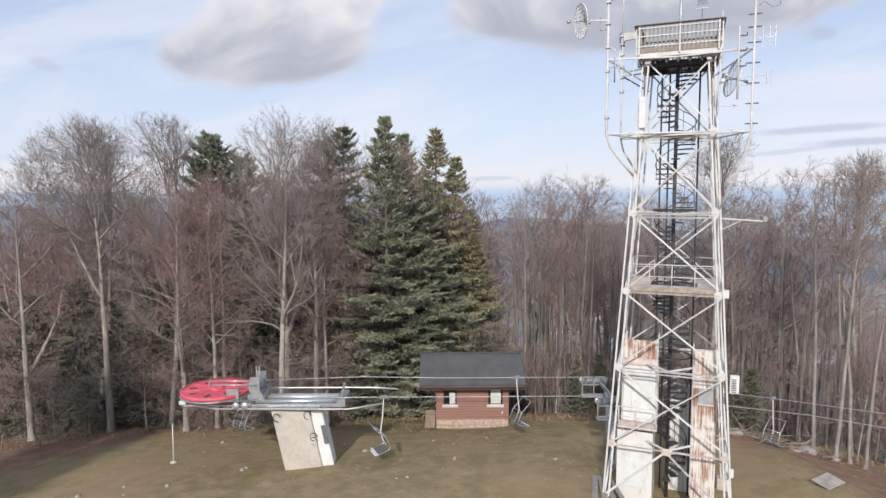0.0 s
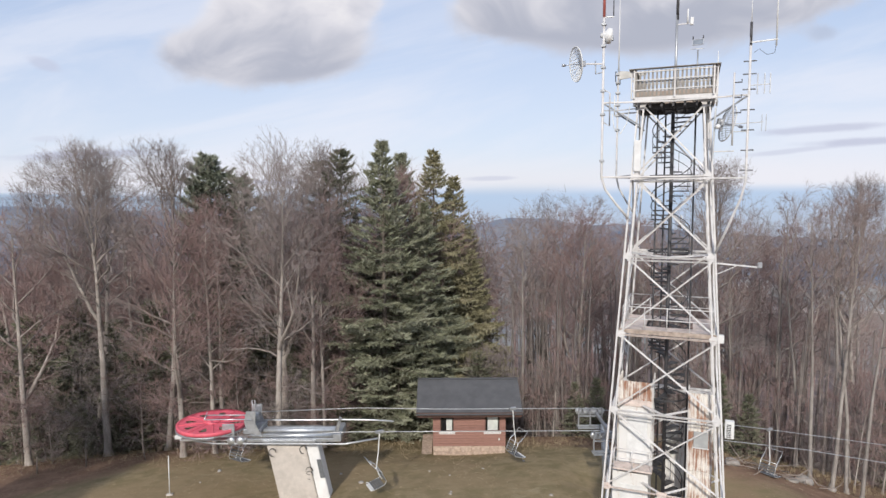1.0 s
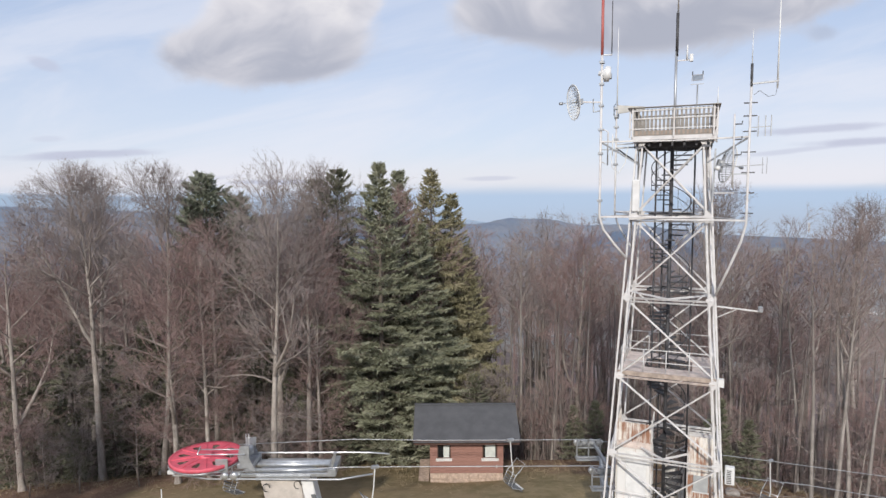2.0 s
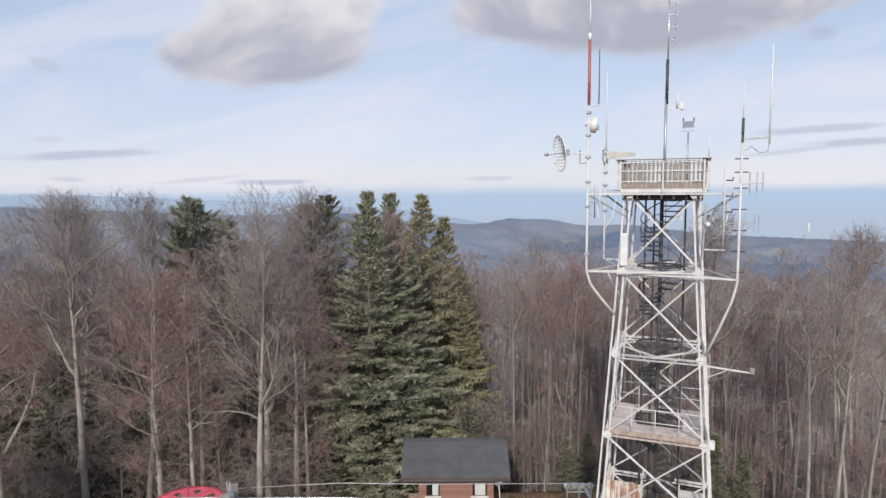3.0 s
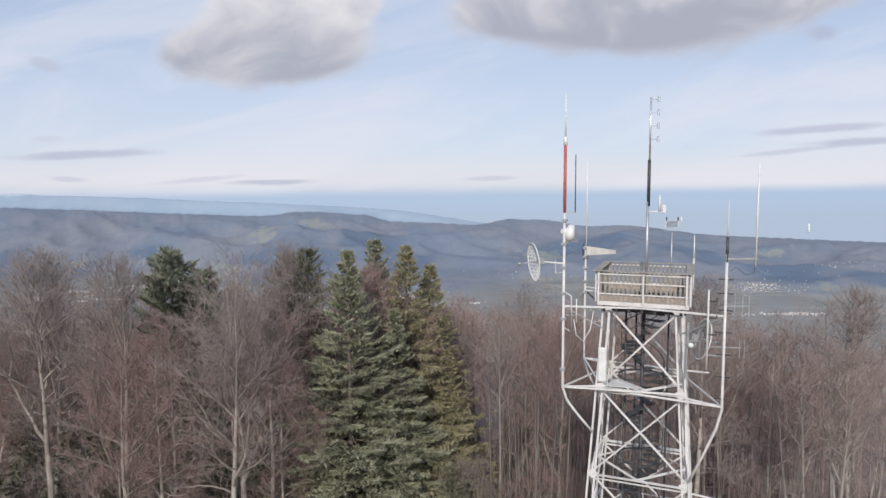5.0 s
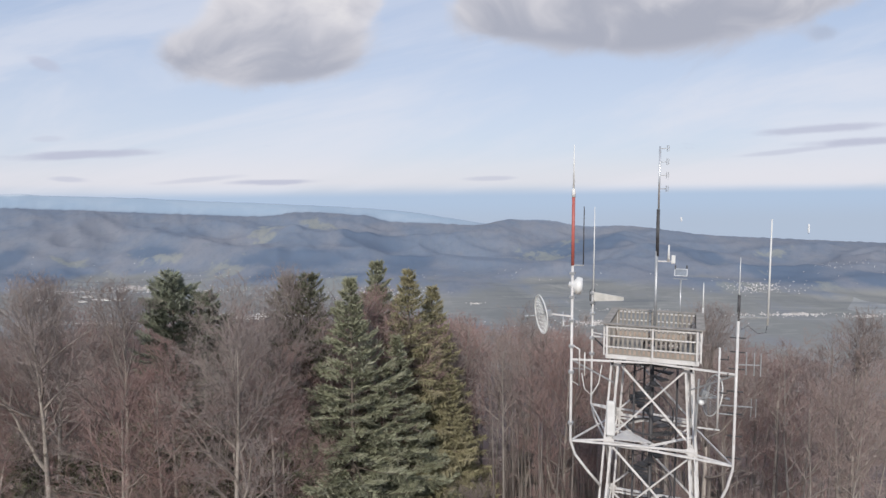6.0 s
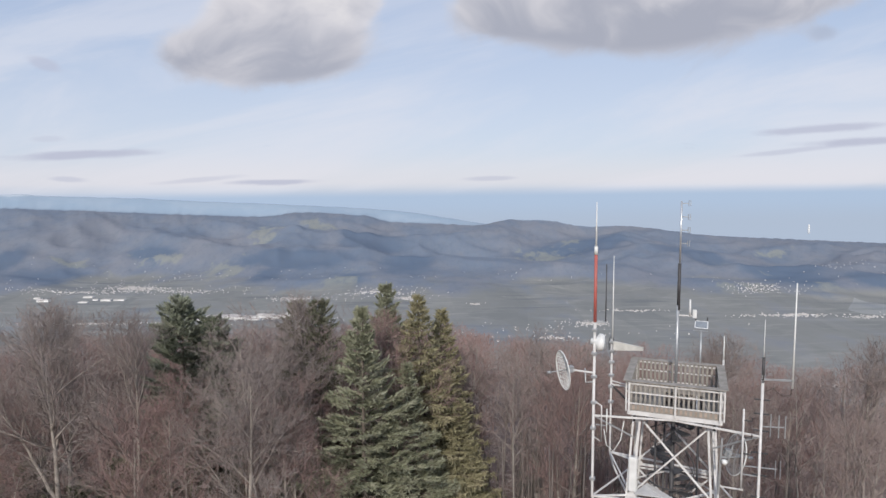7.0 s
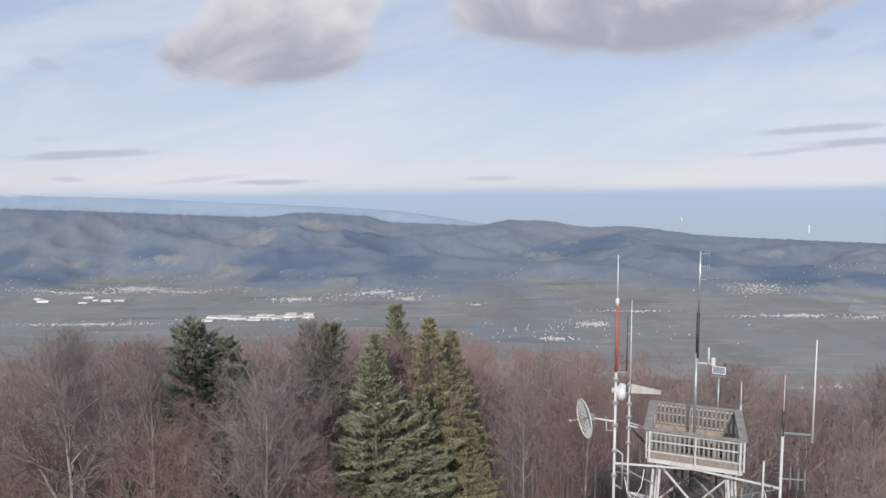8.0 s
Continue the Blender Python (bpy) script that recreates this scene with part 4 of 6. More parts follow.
def whip(t, x, y, z0, z1, r=0.03, mat=None, label="", tip=0.4):
    part("whip", tube(B(), [(x, y, z0), (x, y, z1)], [r, r * tip], 8), mat or GRP, t, label, True)


def clamp_(t, x, y, z, s=0.12):
    part("clamp", block(B(), (x - s, y - s, z - 0.05), (x + s, y + s, z + 0.05), 0.01), GREY_STEEL, t)


def folded_dipole(t, x, y, z, out, hgt, mat=None):
    """A loop on a short boom."""
    b = B()
    bar(b, (x, y, z), (x + out, y, z), 0.03, 0.03)
    s = 0.07 if out > 0 else -0.07
    tube(b, [(x + out, y, z - hgt / 2), (x + out + s, y, z - hgt / 2), (x + out + s, y, z + hgt / 2), (x + out, y, z + hgt / 2)], 0.015, 5, True)
    part("dipole", b, mat or GREY_STEEL, t)


def grid_dish(name, m, r, label, nx=15, ny=11, wire=None):
    """A dish of curved wires in a rim, with feed and boom; it looks along its x axis."""
    t = thing(name, m, label, "dish antenna")
    f = r * 1.1

    def pt(a, b):
        return ((a * a + b * b) / (4 * f), a, b)
    ring = [pt(r * math.cos(k * math.pi / 18), r * math.sin(k * math.pi / 18)) for k in range(36)]
    part("rim", tube(B(), ring, 0.022, 6, True), GRP, t, "", True)
    for cnt, flip in ((nx, False), (ny, True)):
        for i in range(cnt):
            a = -r + 2 * r * (i + 0.5) / cnt
            e = math.sqrt(max(0, r * r - a * a))
            line = [(-e + 2 * e * k / 8) for k in range(9)]
            part("wire", tube(B(), [pt(q, a) if flip else pt(a, q) for q in line], 0.012, 4), wire or GRP, t)
    part("feed_boom", tube(B(), [(0, 0, 0), (f * 0.85, 0, 0)], 0.02, 6), GREY_STEEL, t, "", True)
    part("feed", tube(B(), [(f * 0.8, 0, 0), (f * 0.98, 0, 0)], 0.06, 8), GREY_STEEL, t, "", True)
    b = B()
    bar(b, (-0.2, -r * 0.4, 0), (-0.02, r * 0.4, 0), 0.05, 0.05)
    bar(b, (-0.02, 0, -r * 0.5), (-0.02, 0, r * 0.5), 0.05, 0.05, (1, 0, 0))
    block(b, (-0.25, -0.1, -0.12), (0.0, 0.1, 0.12), 0.015)
    part("mount", b, GREY_STEEL, t)
    return t


def make_masts():
    # front corner mast: red and white top, drum dish, grid dish on a boom
    x, y = -2.85, -2.1
    m = mast("antenna_mast", x, y, 15.9, 23.1, corner(0, 14.4) + Vector((-0.1, -0.1, 0)), "white pipe mast with a red top section and drum dish")
    part("red_section", tube(B(), [(x, y, 23.0), (x, y, 25.55)], 0.06, 10), MAST_RED, m, "faded red tube", True)
    part("collar", tube(B(), [(x, y, 25.55), (x, y, 25.85)], 0.07, 8), GRP, m, "", True)
    whip(m, x, y, 25.8, 27.5, 0.036)
    whip(m, x + 0.38, y + 0.1, 23.0, 25.2, 0.022, DARK_STEEL, "thin black whip", 0.8)
    part("arm", bar(B(), (x, y, 23.0), (x + 0.4, y + 0.1, 23.0), 0.05, 0.05), GREY_STEEL, m)
    d = part("drum_dish", lathe(B(), [(0.02, -0.02), (0.3, 0.02), (0.33, 0.1), (0.33, 0.22), (0.12, 0.34), (0.1, 0.5)], pose(x + 0.34, y + 0.12, 22.2, 0, -82, 10), 20), WHITE_PLASTIC, m, "small white drum dish", True)
    part("drum_mount", block(B(), (x + 0.05, y - 0.05, 22.0), (x + 0.4, y + 0.15, 22.22), 0.02), GREY_STEEL, m)
    for z in (16.9, 18.9, 19.9, 20.9, 21.8, 22.7):
        clamp_(m, x, y, z, 0.1)
    b = B()
    tube(b, [(x, y, 20.7), (x - 0.32, y, 20.65), (x - 0.34, y, 21.2)], 0.03, 6)
    part("bracket", b, GREY_STEEL, m, "", True)
    b = B()
    tube(b, [(x + 0.04, y, 19.95), (x + 0.3, y, 19.8), (x + 0.3, y, 18.4), (x + 0.04, y, 18.55)], 0.03, 6)
    part("frame", b, WHITE_STEEL, m, "", True)
    part("dipole", tube(B(), [(x + 0.5, y, 18.8), (x + 0.5, y, 19.7)], 0.025, 6), GRP, m, "", True)
    part("arm", bar(B(), (x, y, 19.05), (x + 0.5, y, 19.05), 0.04, 0.04), GREY_STEEL, m)
    part("cable", tube(B(), [(x + 0.4, y, 18.9), (x + 0.5, y, 18.3), (x + 0.75, y + 0.1, 18.05), (x + 1.0, y + 0.2, 18.5), (x + 1.1, y + 0.3, 19.2)], 0.018, 6), GRP, m, "drooping pale cable", True)
    part("boom", bar(B(), (x, y, 21.05), (x - 0.85, y - 0.05, 21.1), 0.06, 0.06), WHITE_STEEL, m)
    grid_dish("grid_dish", on_tower(x - 1.0, y - 0.1, 21.1) @ pose(0, 0, 0, 0, 6, 211), 0.74, "round pale wire-grid dish on a boom")
    # rear corner mast on the same side
    x, y = -2.7, 2.1
    m = mast("antenna_mast", x, y, 16.0, 21.4, corner(3, 14.4) + Vector((-0.1, 0.1, 0)), "thin white pipe mast with a long pale panel antenna", 0.045)
    whip(m, x + 0.02, y, 21.3, 25.1, 0.035)
    for z in (18.6, 19.3, 19.8, 20.4, 20.9, 21.3):
        clamp_(m, x, y, z, 0.11)
    part("cable", tube(B(), [(x, y, 20.6), (x - 0.12, y, 21.0), (x - 0.12, y, 21.4), (x, y, 21.6), (x + 0.1, y, 21.3), (x + 0.08, y, 20.8)], 0.025, 6), RUBBER, m, "black cable loop", True)
    b = B()
    plate(b, [(x + 0.1, y - 0.2, 21.0), (x + 1.35, y - 0.3, 21.12), (x + 1.35, y - 0.3, 21.26), (x + 0.1, y - 0.2, 21.4)], 0.12)
    part("panel", b, DULL_PLASTIC, m, "long dull beige tapered panel antenna")
    part("arm", bar(B(), (x, y, 19.55), (x + 1.0, y - 0.5, 19.55), 0.05, 0.05), WHITE_STEEL, m)
    part("box", block(B(), (x + 0.8, y - 0.75, 19.6), (x + 1.05, y - 0.5, 20.15), 0.02), GRP, m, "pale radio box")
    # mast over the deck: steel tube, dark section and a stack of folded dipoles
    x, y = 0.0, 0.4
    t = thing("antenna_mast", on_tower(0, 0, 0), "tall grey steel mast with a stack of four dipoles", "antenna mast", "antenna masts on the tower")
    part("pipe", tube(B(), [(x, y, 19.45), (x, y, 23.4)], 0.06, 10), GREY_STEEL, t, "", True)
    part("dark_section", tube(B(), [(x + 0.02, y, 23.2), (x + 0.02, y, 25.05)], 0.065, 10), DARK_STEEL, t, "black middle section", True)
    part("top_section", tube(B(), [(x + 0.03, y, 25.0), (x + 0.03, y, 27.5)], 0.035, 8), ALU, t, "", True)
    for k in range(4):
        folded_dipole(t, x + 0.03, y, 25.85 + 0.52 * k, 0.26, 0.22)
    part("arm", bar(B(), (x, y, 23.0), (x + 0.55, y, 23.0), 0.04, 0.05), WHITE_STEEL, t)
    part("sensor", tube(B(), [(x + 0.45, y, 23.0), (x + 0.45, y, 23.65)], [0.05, 0.03], 8), WHITE_PLASTIC, t, "white sensor tube", True)
    part("sensor_box", block(B(), (x + 0.55, y - 0.08, 22.92), (x + 0.7, y + 0.08, 23.25), 0.02), WHITE_PLASTIC, t)
    # solar weather station on the far parapet
    x, y = 0.9, 1.75
    t = thing("weather_station", on_tower(0, 0, 0), "small weather station with solar panel on a pole", "weather station")
    part("pole", tube(B(), [(x, y, 19.7), (x, y, 22.1)], 0.035, 8), GREY_STEEL, t, "", True)
    p = part("solar_panel", block(B(), (-0.23, -0.02, -0.14), (0.23, 0.02, 0.14), 0.008), SOLAR, t, "solar panel greyed for the sky's reflection, in a pale frame")
    p.matrix_basis = pose(x, y - 0.08, 22.42, -25, 0, -8)
    b = B()
    for a, c in (((-0.24, -0.145), (0.24, -0.145)), ((-0.24, 0.145), (0.24, 0.145)), ((-0.24, -0.145), (-0.24, 0.145)), ((0.24, -0.145), (0.24, 0.145))):
        bar(b, (a[0], -0.02, a[1]), (c[0], -0.02, c[1]), 0.035, 0.03)
    part("frame", b, ALU, p)
    part("arm", bar(B(), (x - 0.3, y, 22.15), (x + 0.25, y, 22.15), 0.03, 0.03), GREY_STEEL, t)
    for xx in (-0.22, 0.22):
        part("cup", tube(B(), [(x + xx, y, 22.55), (x + xx, y, 22.72)], 0.03, 6), DARK_STEEL, t)
    # other front corner mast
    x, y = 2.85, -2.1
    m = mast("antenna_mast", x, y, 15.7, 21.6, corner(1, 13.0) + Vector((0.12, -0.1, 0)), "white pipe mast with cross arm and yagi antennas", 0.048)
    part("dark_section", tube(B(), [(x, y, 21.3), (x, y, 22.2)], 0.05, 8), DARK_STEEL, m, "", True)
    whip(m, x, y, 22.1, 23.5, 0.02)
    part("arm", bar(B(), (x, y, 21.42), (x + 0.95, y, 21.47), 0.05, 0.065), GREY_STEEL, m)
    whip(m, x + 0.9, y, 21.2, 24.8, 0.032, GRP, "tall pale whip antenna", 0.7)
    part("cable", tube(B(), [(x + 0.9, y, 21.3), (x + 0.85, y, 20.95), (x + 0.6, y, 20.9), (x + 0.3, y, 21.15), (x + 0.1, y, 21.0)], 0.009, 5), RUBBER, m, "", True)
    for z in (16.4, 17.2, 18.0, 18.8, 19.6, 20.2, 20.7):
        part("step_rung", bar(B(), (x - 0.24, y, z), (x + 0.24, y, z), 0.045, 0.045), DARK_STEEL, m, "dark climbing rung")
    b = B()
    bar(b, (x, y, 19.75), (x + 0.75, y + 0.1, 19.78), 0.035, 0.035)
    for k in (0.3, 0.55, 0.75):
        tube(b, [(x + k, y + 0.05, 19.4), (x + k, y + 0.05, 20.2)], 0.022, 5)
    part("yagi", b, GREY_STEEL, m, "three-element yagi antenna")
    b = B()
    bar(b, (x - 0.6, y, 18.25), (x + 0.55, y, 18.3), 0.035, 0.035)
    tube(b, [(x + 0.5, y, 17.95), (x + 0.5, y, 18.6)], 0.014, 5)
    tube(b, [(x + 0.65, y, 17.95), (x + 0.65, y, 18.6)], 0.014, 5)
    part("yagi", b, GREY_STEEL, m, "short yagi antenna")
    # slim pole with three side loops beside it
    xx = x - 0.55
    s = thing("antenna_mast", on_tower(0, 0, 0), "slim white pole with short dipole arms", "antenna mast", "antenna masts on the tower")
    part("pipe", tube(B(), [(xx, y, 17.4), (xx, y, 20.3)], 0.035, 8), WHITE_STEEL, s, "", True)
    for z in (18.7, 19.3, 19.9):
        part("dipole", tube(B(), [(xx, y, z), (xx + 0.28, y, z), (xx + 0.28, y, z + 0.12)], 0.026, 5), DARK_STEEL, s, "dark dipole arm")
    part("arm", bar(B(), (xx, y, 17.95), (x, y, 17.95), 0.04, 0.04), GREY_STEEL, s)
    # whip at the rear corner of the deck
    x, y = 1.78, 1.85
    m = thing("antenna_mast", on_tower(0, 0, 0), "short pale whip antenna at the deck's rear corner", "antenna mast", "antenna masts on the tower")
    part("pipe", tube(B(), [(x, y, 19.5), (x, y, 21.0)], 0.04, 8), WHITE_STEEL, m, "", True)
    whip(m, x, y, 20.9, 22.0, 0.035)
    clamp_(m, x - 0.02, y - 0.02, 19.7, 0.08)
    # curved grid reflector hung beside a leg
    grid_dish("grid_dish", on_tower(1.98, -1.45, 18.4) @ pose(0, 0, 0, 0, 14, 20), 0.75, "curved wire-grid dish hung beside the tower leg", 5, 17, GREY_STEEL)
    t = thing("panel_antenna", on_tower(1.6, -1.7, 18.1), "small white drum and brackets clamped to the leg", "panel antenna")
    part("bracket", bar(B(), (0, 0, -1.2), (0.06, 0, 0.9), 0.07, 0.07, (0, 1, 0)), GREY_STEEL, t)
    part("drum", lathe(B(), [(0.02, 0), (0.09, 0.02), (0.10, 0.14), (0.05, 0.2)], pose(0.12, -0.08, 0.1, 90, 0, 20), 16), WHITE_PLASTIC, t, "", True)
    part("arm", bar(B(), (0.05, 0, 0.2), (0.75, 0.3, 0.2), 0.06, 0.06), GREY_STEEL, t)
    part("arm", bar(B(), (0.05, 0, -0.9), (0.8, 0, -0.9), 0.05, 0.05), WHITE_STEEL, t)
    # flat pale panel on the opposite leg
    c = corner(0, 17.1)
    t = thing("panel_antenna", on_tower(c.x + 0.05, c.y - 0.16, 17.1), "tall white sector antenna clamped to the leg", "panel antenna")
    part("housing", block(B(), (-0.16, -0.09, -0.68), (0.16, 0.06, 0.68), 0.04), WHITE_PLASTIC, t)
    part("bracket", block(B(), (-0.06, 0.06, -0.5), (0.06, 0.14, 0.5), 0.01), GREY_STEEL, t)
    # outrigger arm low on the right leg with a small sensor
    c = corner(1, 12.45)
    t = thing("sensor_arm", on_tower(c.x, c.y, 12.45), "white steel arm with a small sensor at its end", "sensor arm")
    part("arm", bar(B(), (0.1, 0, 0.1), (1.75, -0.1, 0.0), 0.06, 0.06), WHITE_STEEL, t)
    part("stay", tube(B(), [(0.1, 0, -0.4), (0.9, -0.05, 0.02)], 0.02, 6), WHITE_STEEL, t)
    part("sensor", block(B(), (1.68, -0.2, -0.02), (1.85, 0.0, 0.2), 0.02), GREY_STEEL, t)


make_masts()

# ---------------------------------------------------------------- the lift hut
def seen_from(s):
    """Moves and sizes a group together about the place where the drone starts."""
    c = Vector((-0.051, -0.878, 12.093))
    return Matrix.Translation(c * (1 - s)) @ Matrix.Diagonal((s, s, s, 1))


def make_hut():
    x0, x1, y0, y1 = -0.55, 4.0, 37.0, 40.9
    zb, zp, ze = -2.85, -2.1, 0.05
    h = thing("lift_hut", seen_from(1.13), "small red-brown boarded hut with dark grey gable roof", "hut")
    # stone plinth built of uneven blocks
    b = B()
    block(b, (x0 + 0.04, y0 + 0.05, zb - 0.6), (x1 - 0.04, y1 - 0.05, zp), 0.01)
    pl = part("plinth", b, STONE, h, "pinkish stone plinth")
    rnd = random.Random(4)
    for row in range(2):
        x = x0
        while x < x1 - 0.1:
            w = min(rnd.uniform(0.3, 0.75), x1 - x)
            za = zb + row * 0.37 - (0.25 if row == 0 else 0)
            part("stone", block(B(), (x + 0.012, y0 - rnd.uniform(0.0, 0.035), za), (x + w - 0.012, y0 + 0.12, zb + row * 0.37 + 0.355), 0.02), STONE, pl)
            x += w
    wall = part("wall", block(B(), (x0 + 0.06, y0 + 0.06, zp), (x1 - 0.06, y1 - 0.06, ze), 0.01), SIDING, h)
    wins = [(-0.07, 0.72), (2.73, 3.6)]
    zs0, zs1 = -1.15, -0.05
    # boards, cut at the windows
    n = 13
    for k in range(n):
        za, zc = zp + (ze - zp) * k / n, zp + (ze - zp) * (k + 1) / n - 0.012
        cuts = [x0]
        if zc > zs0 and za < zs1:
            for a, c in wins:
                cuts += [a, c]
        cuts.append(x1)
        for a, c in zip(cuts[::2], cuts[1::2]):
            part("board", block(B(), (a, y0, za), (c, y0 + 0.06, zc), 0.008), SIDING, wall)
        part("board", block(B(), (x1 - 0.06, y0 + 0.06, za), (x1, y1, zc), 0.008), SIDING, wall)
        part("board", block(B(), (x0, y0 + 0.06, za), (x0 + 0.06, y1, zc), 0.008), SIDING, wall)
    for a, c in wins:
        w = part("window", block(B(), (a + 0.03, y0 + 0.035, zs0 + 0.03), (c - 0.03, y0 + 0.055, zs1 - 0.03), 0.0), GLASS, h)
        part("curtain", block(B(), (a + 0.36, y0 + 0.025, zs0 + 0.06) if a < 1 else (a + 0.14, y0 + 0.025, zs0 + 0.06), (c - 0.07, y0 + 0.03, zs1 - 0.3) if a < 1 else (c - 0.1, y0 + 0.03, zs1 - 0.12), 0.0), CURTAIN, w, "pale blind behind the glass")
        b = B()
        bar(b, (a, y0 + 0.02, zs0), (a, y0 + 0.02, zs1), 0.06, 0.08, (0, 1, 0))
        bar(b, (c, y0 + 0.02, zs0), (c, y0 + 0.02, zs1), 0.06, 0.08, (0, 1, 0))
        bar(b, (a - 0.04, y0 + 0.02, zs1), (c + 0.04, y0 + 0.02, zs1), 0.09, 0.08)
        part("window_frame", b, DARK_WOOD, w, "dark brown frame")
        part("window_sill", block(B(), (a - 0.1, y0 - 0.08, zs0 - 0.07), (c + 0.1, y0 + 0.04, zs0), 0.01), WHITE_PLASTER, w, "white stone sill")
        part("sill_board", block(B(), (a - 0.1, y0 - 0.04, zs0 - 0.17), (c + 0.1, y0 + 0.03, zs0 - 0.12), 0.008), WHITE_PLASTER, w, "white board under the sill")
    # gable roof
    xr0, xr1 = -1.55, 4.95
    ye, yr, yb = 36.25, 38.95, 41.65
    zv, zr = 0.26, 1.52
    b = B()
    plate(b, [(xr0, ye, zv), (xr1, ye, zv), (xr1, yr, zr), (xr0, yr, zr)], 0.12)
    plate(b, [(xr0, yr, zr), (xr1, yr, zr), (xr1, yb, zv), (xr0, yb, zv)], 0.12)
    r = part("roof", b, ROOF, h, "dark grey felt roof")
    part("ridge_cap", bar(B(), (xr0, yr, zr + 0.12), (xr1, yr, zr + 0.12), 0.3, 0.05, c=0.4), ROOF, r)
    for k in range(6):
        x = xr0 + (xr1 - xr0) * (k + 0.5) / 6
        part("roof_seam", bar(B(), (x, ye, zv + 0.13), (x, yr, zr + 0.13), 0.03, 0.012), ROOF, r)
    part("fascia", block(B(), (xr0, ye - 0.03, zv - 0.14), (xr1, ye - 0.002, zv + 0.1), 0.006), DARK_WOOD, r, "dark timber fascia")
    part("gutter", tube(B(), [(xr0, ye - 0.09, zv - 0.02), (xr1, ye - 0.09, zv - 0.02)], 0.055, 8), ROOF, r, "dark gutter", True)
    for x in (x0 + 0.02, x1 - 0.02):
        b = B()
        plate(b, [(x - 0.03, y0, ze), (x - 0.03, y1, ze), (x - 0.03, yr, zr - 0.05)], 0.06)
        part("gable", b, DARK_WOOD, h, "dark boarded gable")
    for x in (x0 - 0.7, x1 + 0.6):
        part("purlin", bar(B(), (x, ye + 0.1, zv - 0.05), (x, y0 + 0.1, zv + 0.28), 0.1, 0.12), DARK_WOOD, h)
    part("soffit", block(B(), (xr0 + 0.05, ye, ze - 0.02), (xr1 - 0.05, y0 + 0.02, ze + 0.02), 0.0), DARK_WOOD, h)
    part("wall_lamp", block(B(), (3.66, y0 - 0.12, -0.1), (3.84, y0, 0.02), 0.03), WHITE_PLASTIC, h, "small white wall lamp")
    part("notice", block(B(), (3.55, y0 - 0.012, -1.75), (3.63, y0, -1.6), 0.0), CURTAIN, h)
    # paved strip beside the hut
    b = B()
    block(b, (-1.3, 37.2, -3.4), (-0.62, 40.6, -2.76), 0.03)
    block(b, (-1.1, 36.7, -3.4), (-0.62, 37.2, -2.84), 0.03)
    o = link_mesh("stone_step", b, STONE)
    o.matrix_world = seen_from(1.13)
    tagged(o, "worn pinkish stone steps beside the hut", "step")


make_hut()


# ---------------------------------------------------------------- the chairlift
WY0, WY1, WZ, WX = 33.0, 37.1, 0.55, -13.5      # the station as drawn
NEAR_Y, FAR_Y, ROPE_Z = 32.2, 36.0, 0.97        # the ropes as they run


def rope_z(x, far):
    """Height of a rope along the line."""
    z = ROPE_Z - (0.1 if far else 0)
    if x > 9:
        k = x - 9
        z -= 0.115 * k + 0.001 * k * k if far else 0.06 * k + 0.004 * k * k
    return z


def make_bullwheel():
    r = 2.05
    w = thing("bullwheel", seen_from(0.954) @ pose(WX, (WY0 + WY1) / 2, WZ, 0, 0, 20), "large red bullwheel of the chairlift with holes in its disc", "bullwheel")
    b = B()
    lathe(b, [(r - 0.12, -0.07), (r, -0.09), (r - 0.03, 0.0), (r, 0.09), (r - 0.12, 0.09)], None, 64, False)
    part("rim", b, RED_PAINT, w, "", True)
    b = B()
    lathe(b, [(r - 0.06, -0.13), (r + 0.03, -0.13), (r + 0.03, -0.2), (r - 0.06, -0.2), (r - 0.06, -0.13)], None, 64, False)
    part("guard", b, GREY_STEEL, w, "grey guard ring", True)
    # disc with oval holes between the ribs
    b = B()
    n, ro, ri = 8, r - 0.08, 0.38
    for k in range(n):
        a0, a1 = 2 * math.pi * k / n, 2 * math.pi * (k + 1) / n
        outer, hole = [], []
        N = 10
        for i in range(N + 1):
            a = a0 + (a1 - a0) * i / N
            outer.append((a, ro))
        am = (a0 + a1) / 2
        loop = [(ro * math.cos(a), ro * math.sin(a)) for a, _ in outer] + [(ri * math.cos(a), ri * math.sin(a)) for a in (a1, am, a0)]
        cxh, cyh = 1.32 * math.cos(am), 1.32 * math.sin(am)
        m = len(loop)
        hl = []
        for x, y in loop:
            a = math.atan2(y - cyh, x - cxh)
            ca, sa = math.cos(a - am), math.sin(a - am)
            e = 1 / math.sqrt((ca / 0.34) ** 2 + (sa / 0.26) ** 2)
            hl.append((cxh + e * math.cos(a), cyh + e * math.sin(a)))
        A = [b.verts.new((x, y, 0.05)) for x, y in loop]
        H = [b.verts.new((x, y, 0.05)) for x, y in hl]
        for i in range(m):
            b.faces.new((A[i], A[(i + 1) % m], H[(i + 1) % m], H[i]))
    bmesh.ops.remove_doubles(b, verts=b.verts[:], dist=0.001)
    bmesh.ops.solidify(b, geom=b.faces[:], thickness=0.03)
    part("disc", b, RED_PAINT, w)
    for k in range(n):
        a = 2 * math.pi * k / n
        part("spoke", bar(B(), (0.3 * math.cos(a), 0.3 * math.sin(a), 0.06), (ro * math.cos(a), ro * math.sin(a), 0.06), 0.06, 0.07), RED_PAINT, w)
    part("hub", lathe(B(), [(0.3, -0.35), (0.42, -0.1), (0.42, 0.12), (0.25, 0.2), (0.1, 0.22)], None, 24), RED_PAINT, w, "", True)


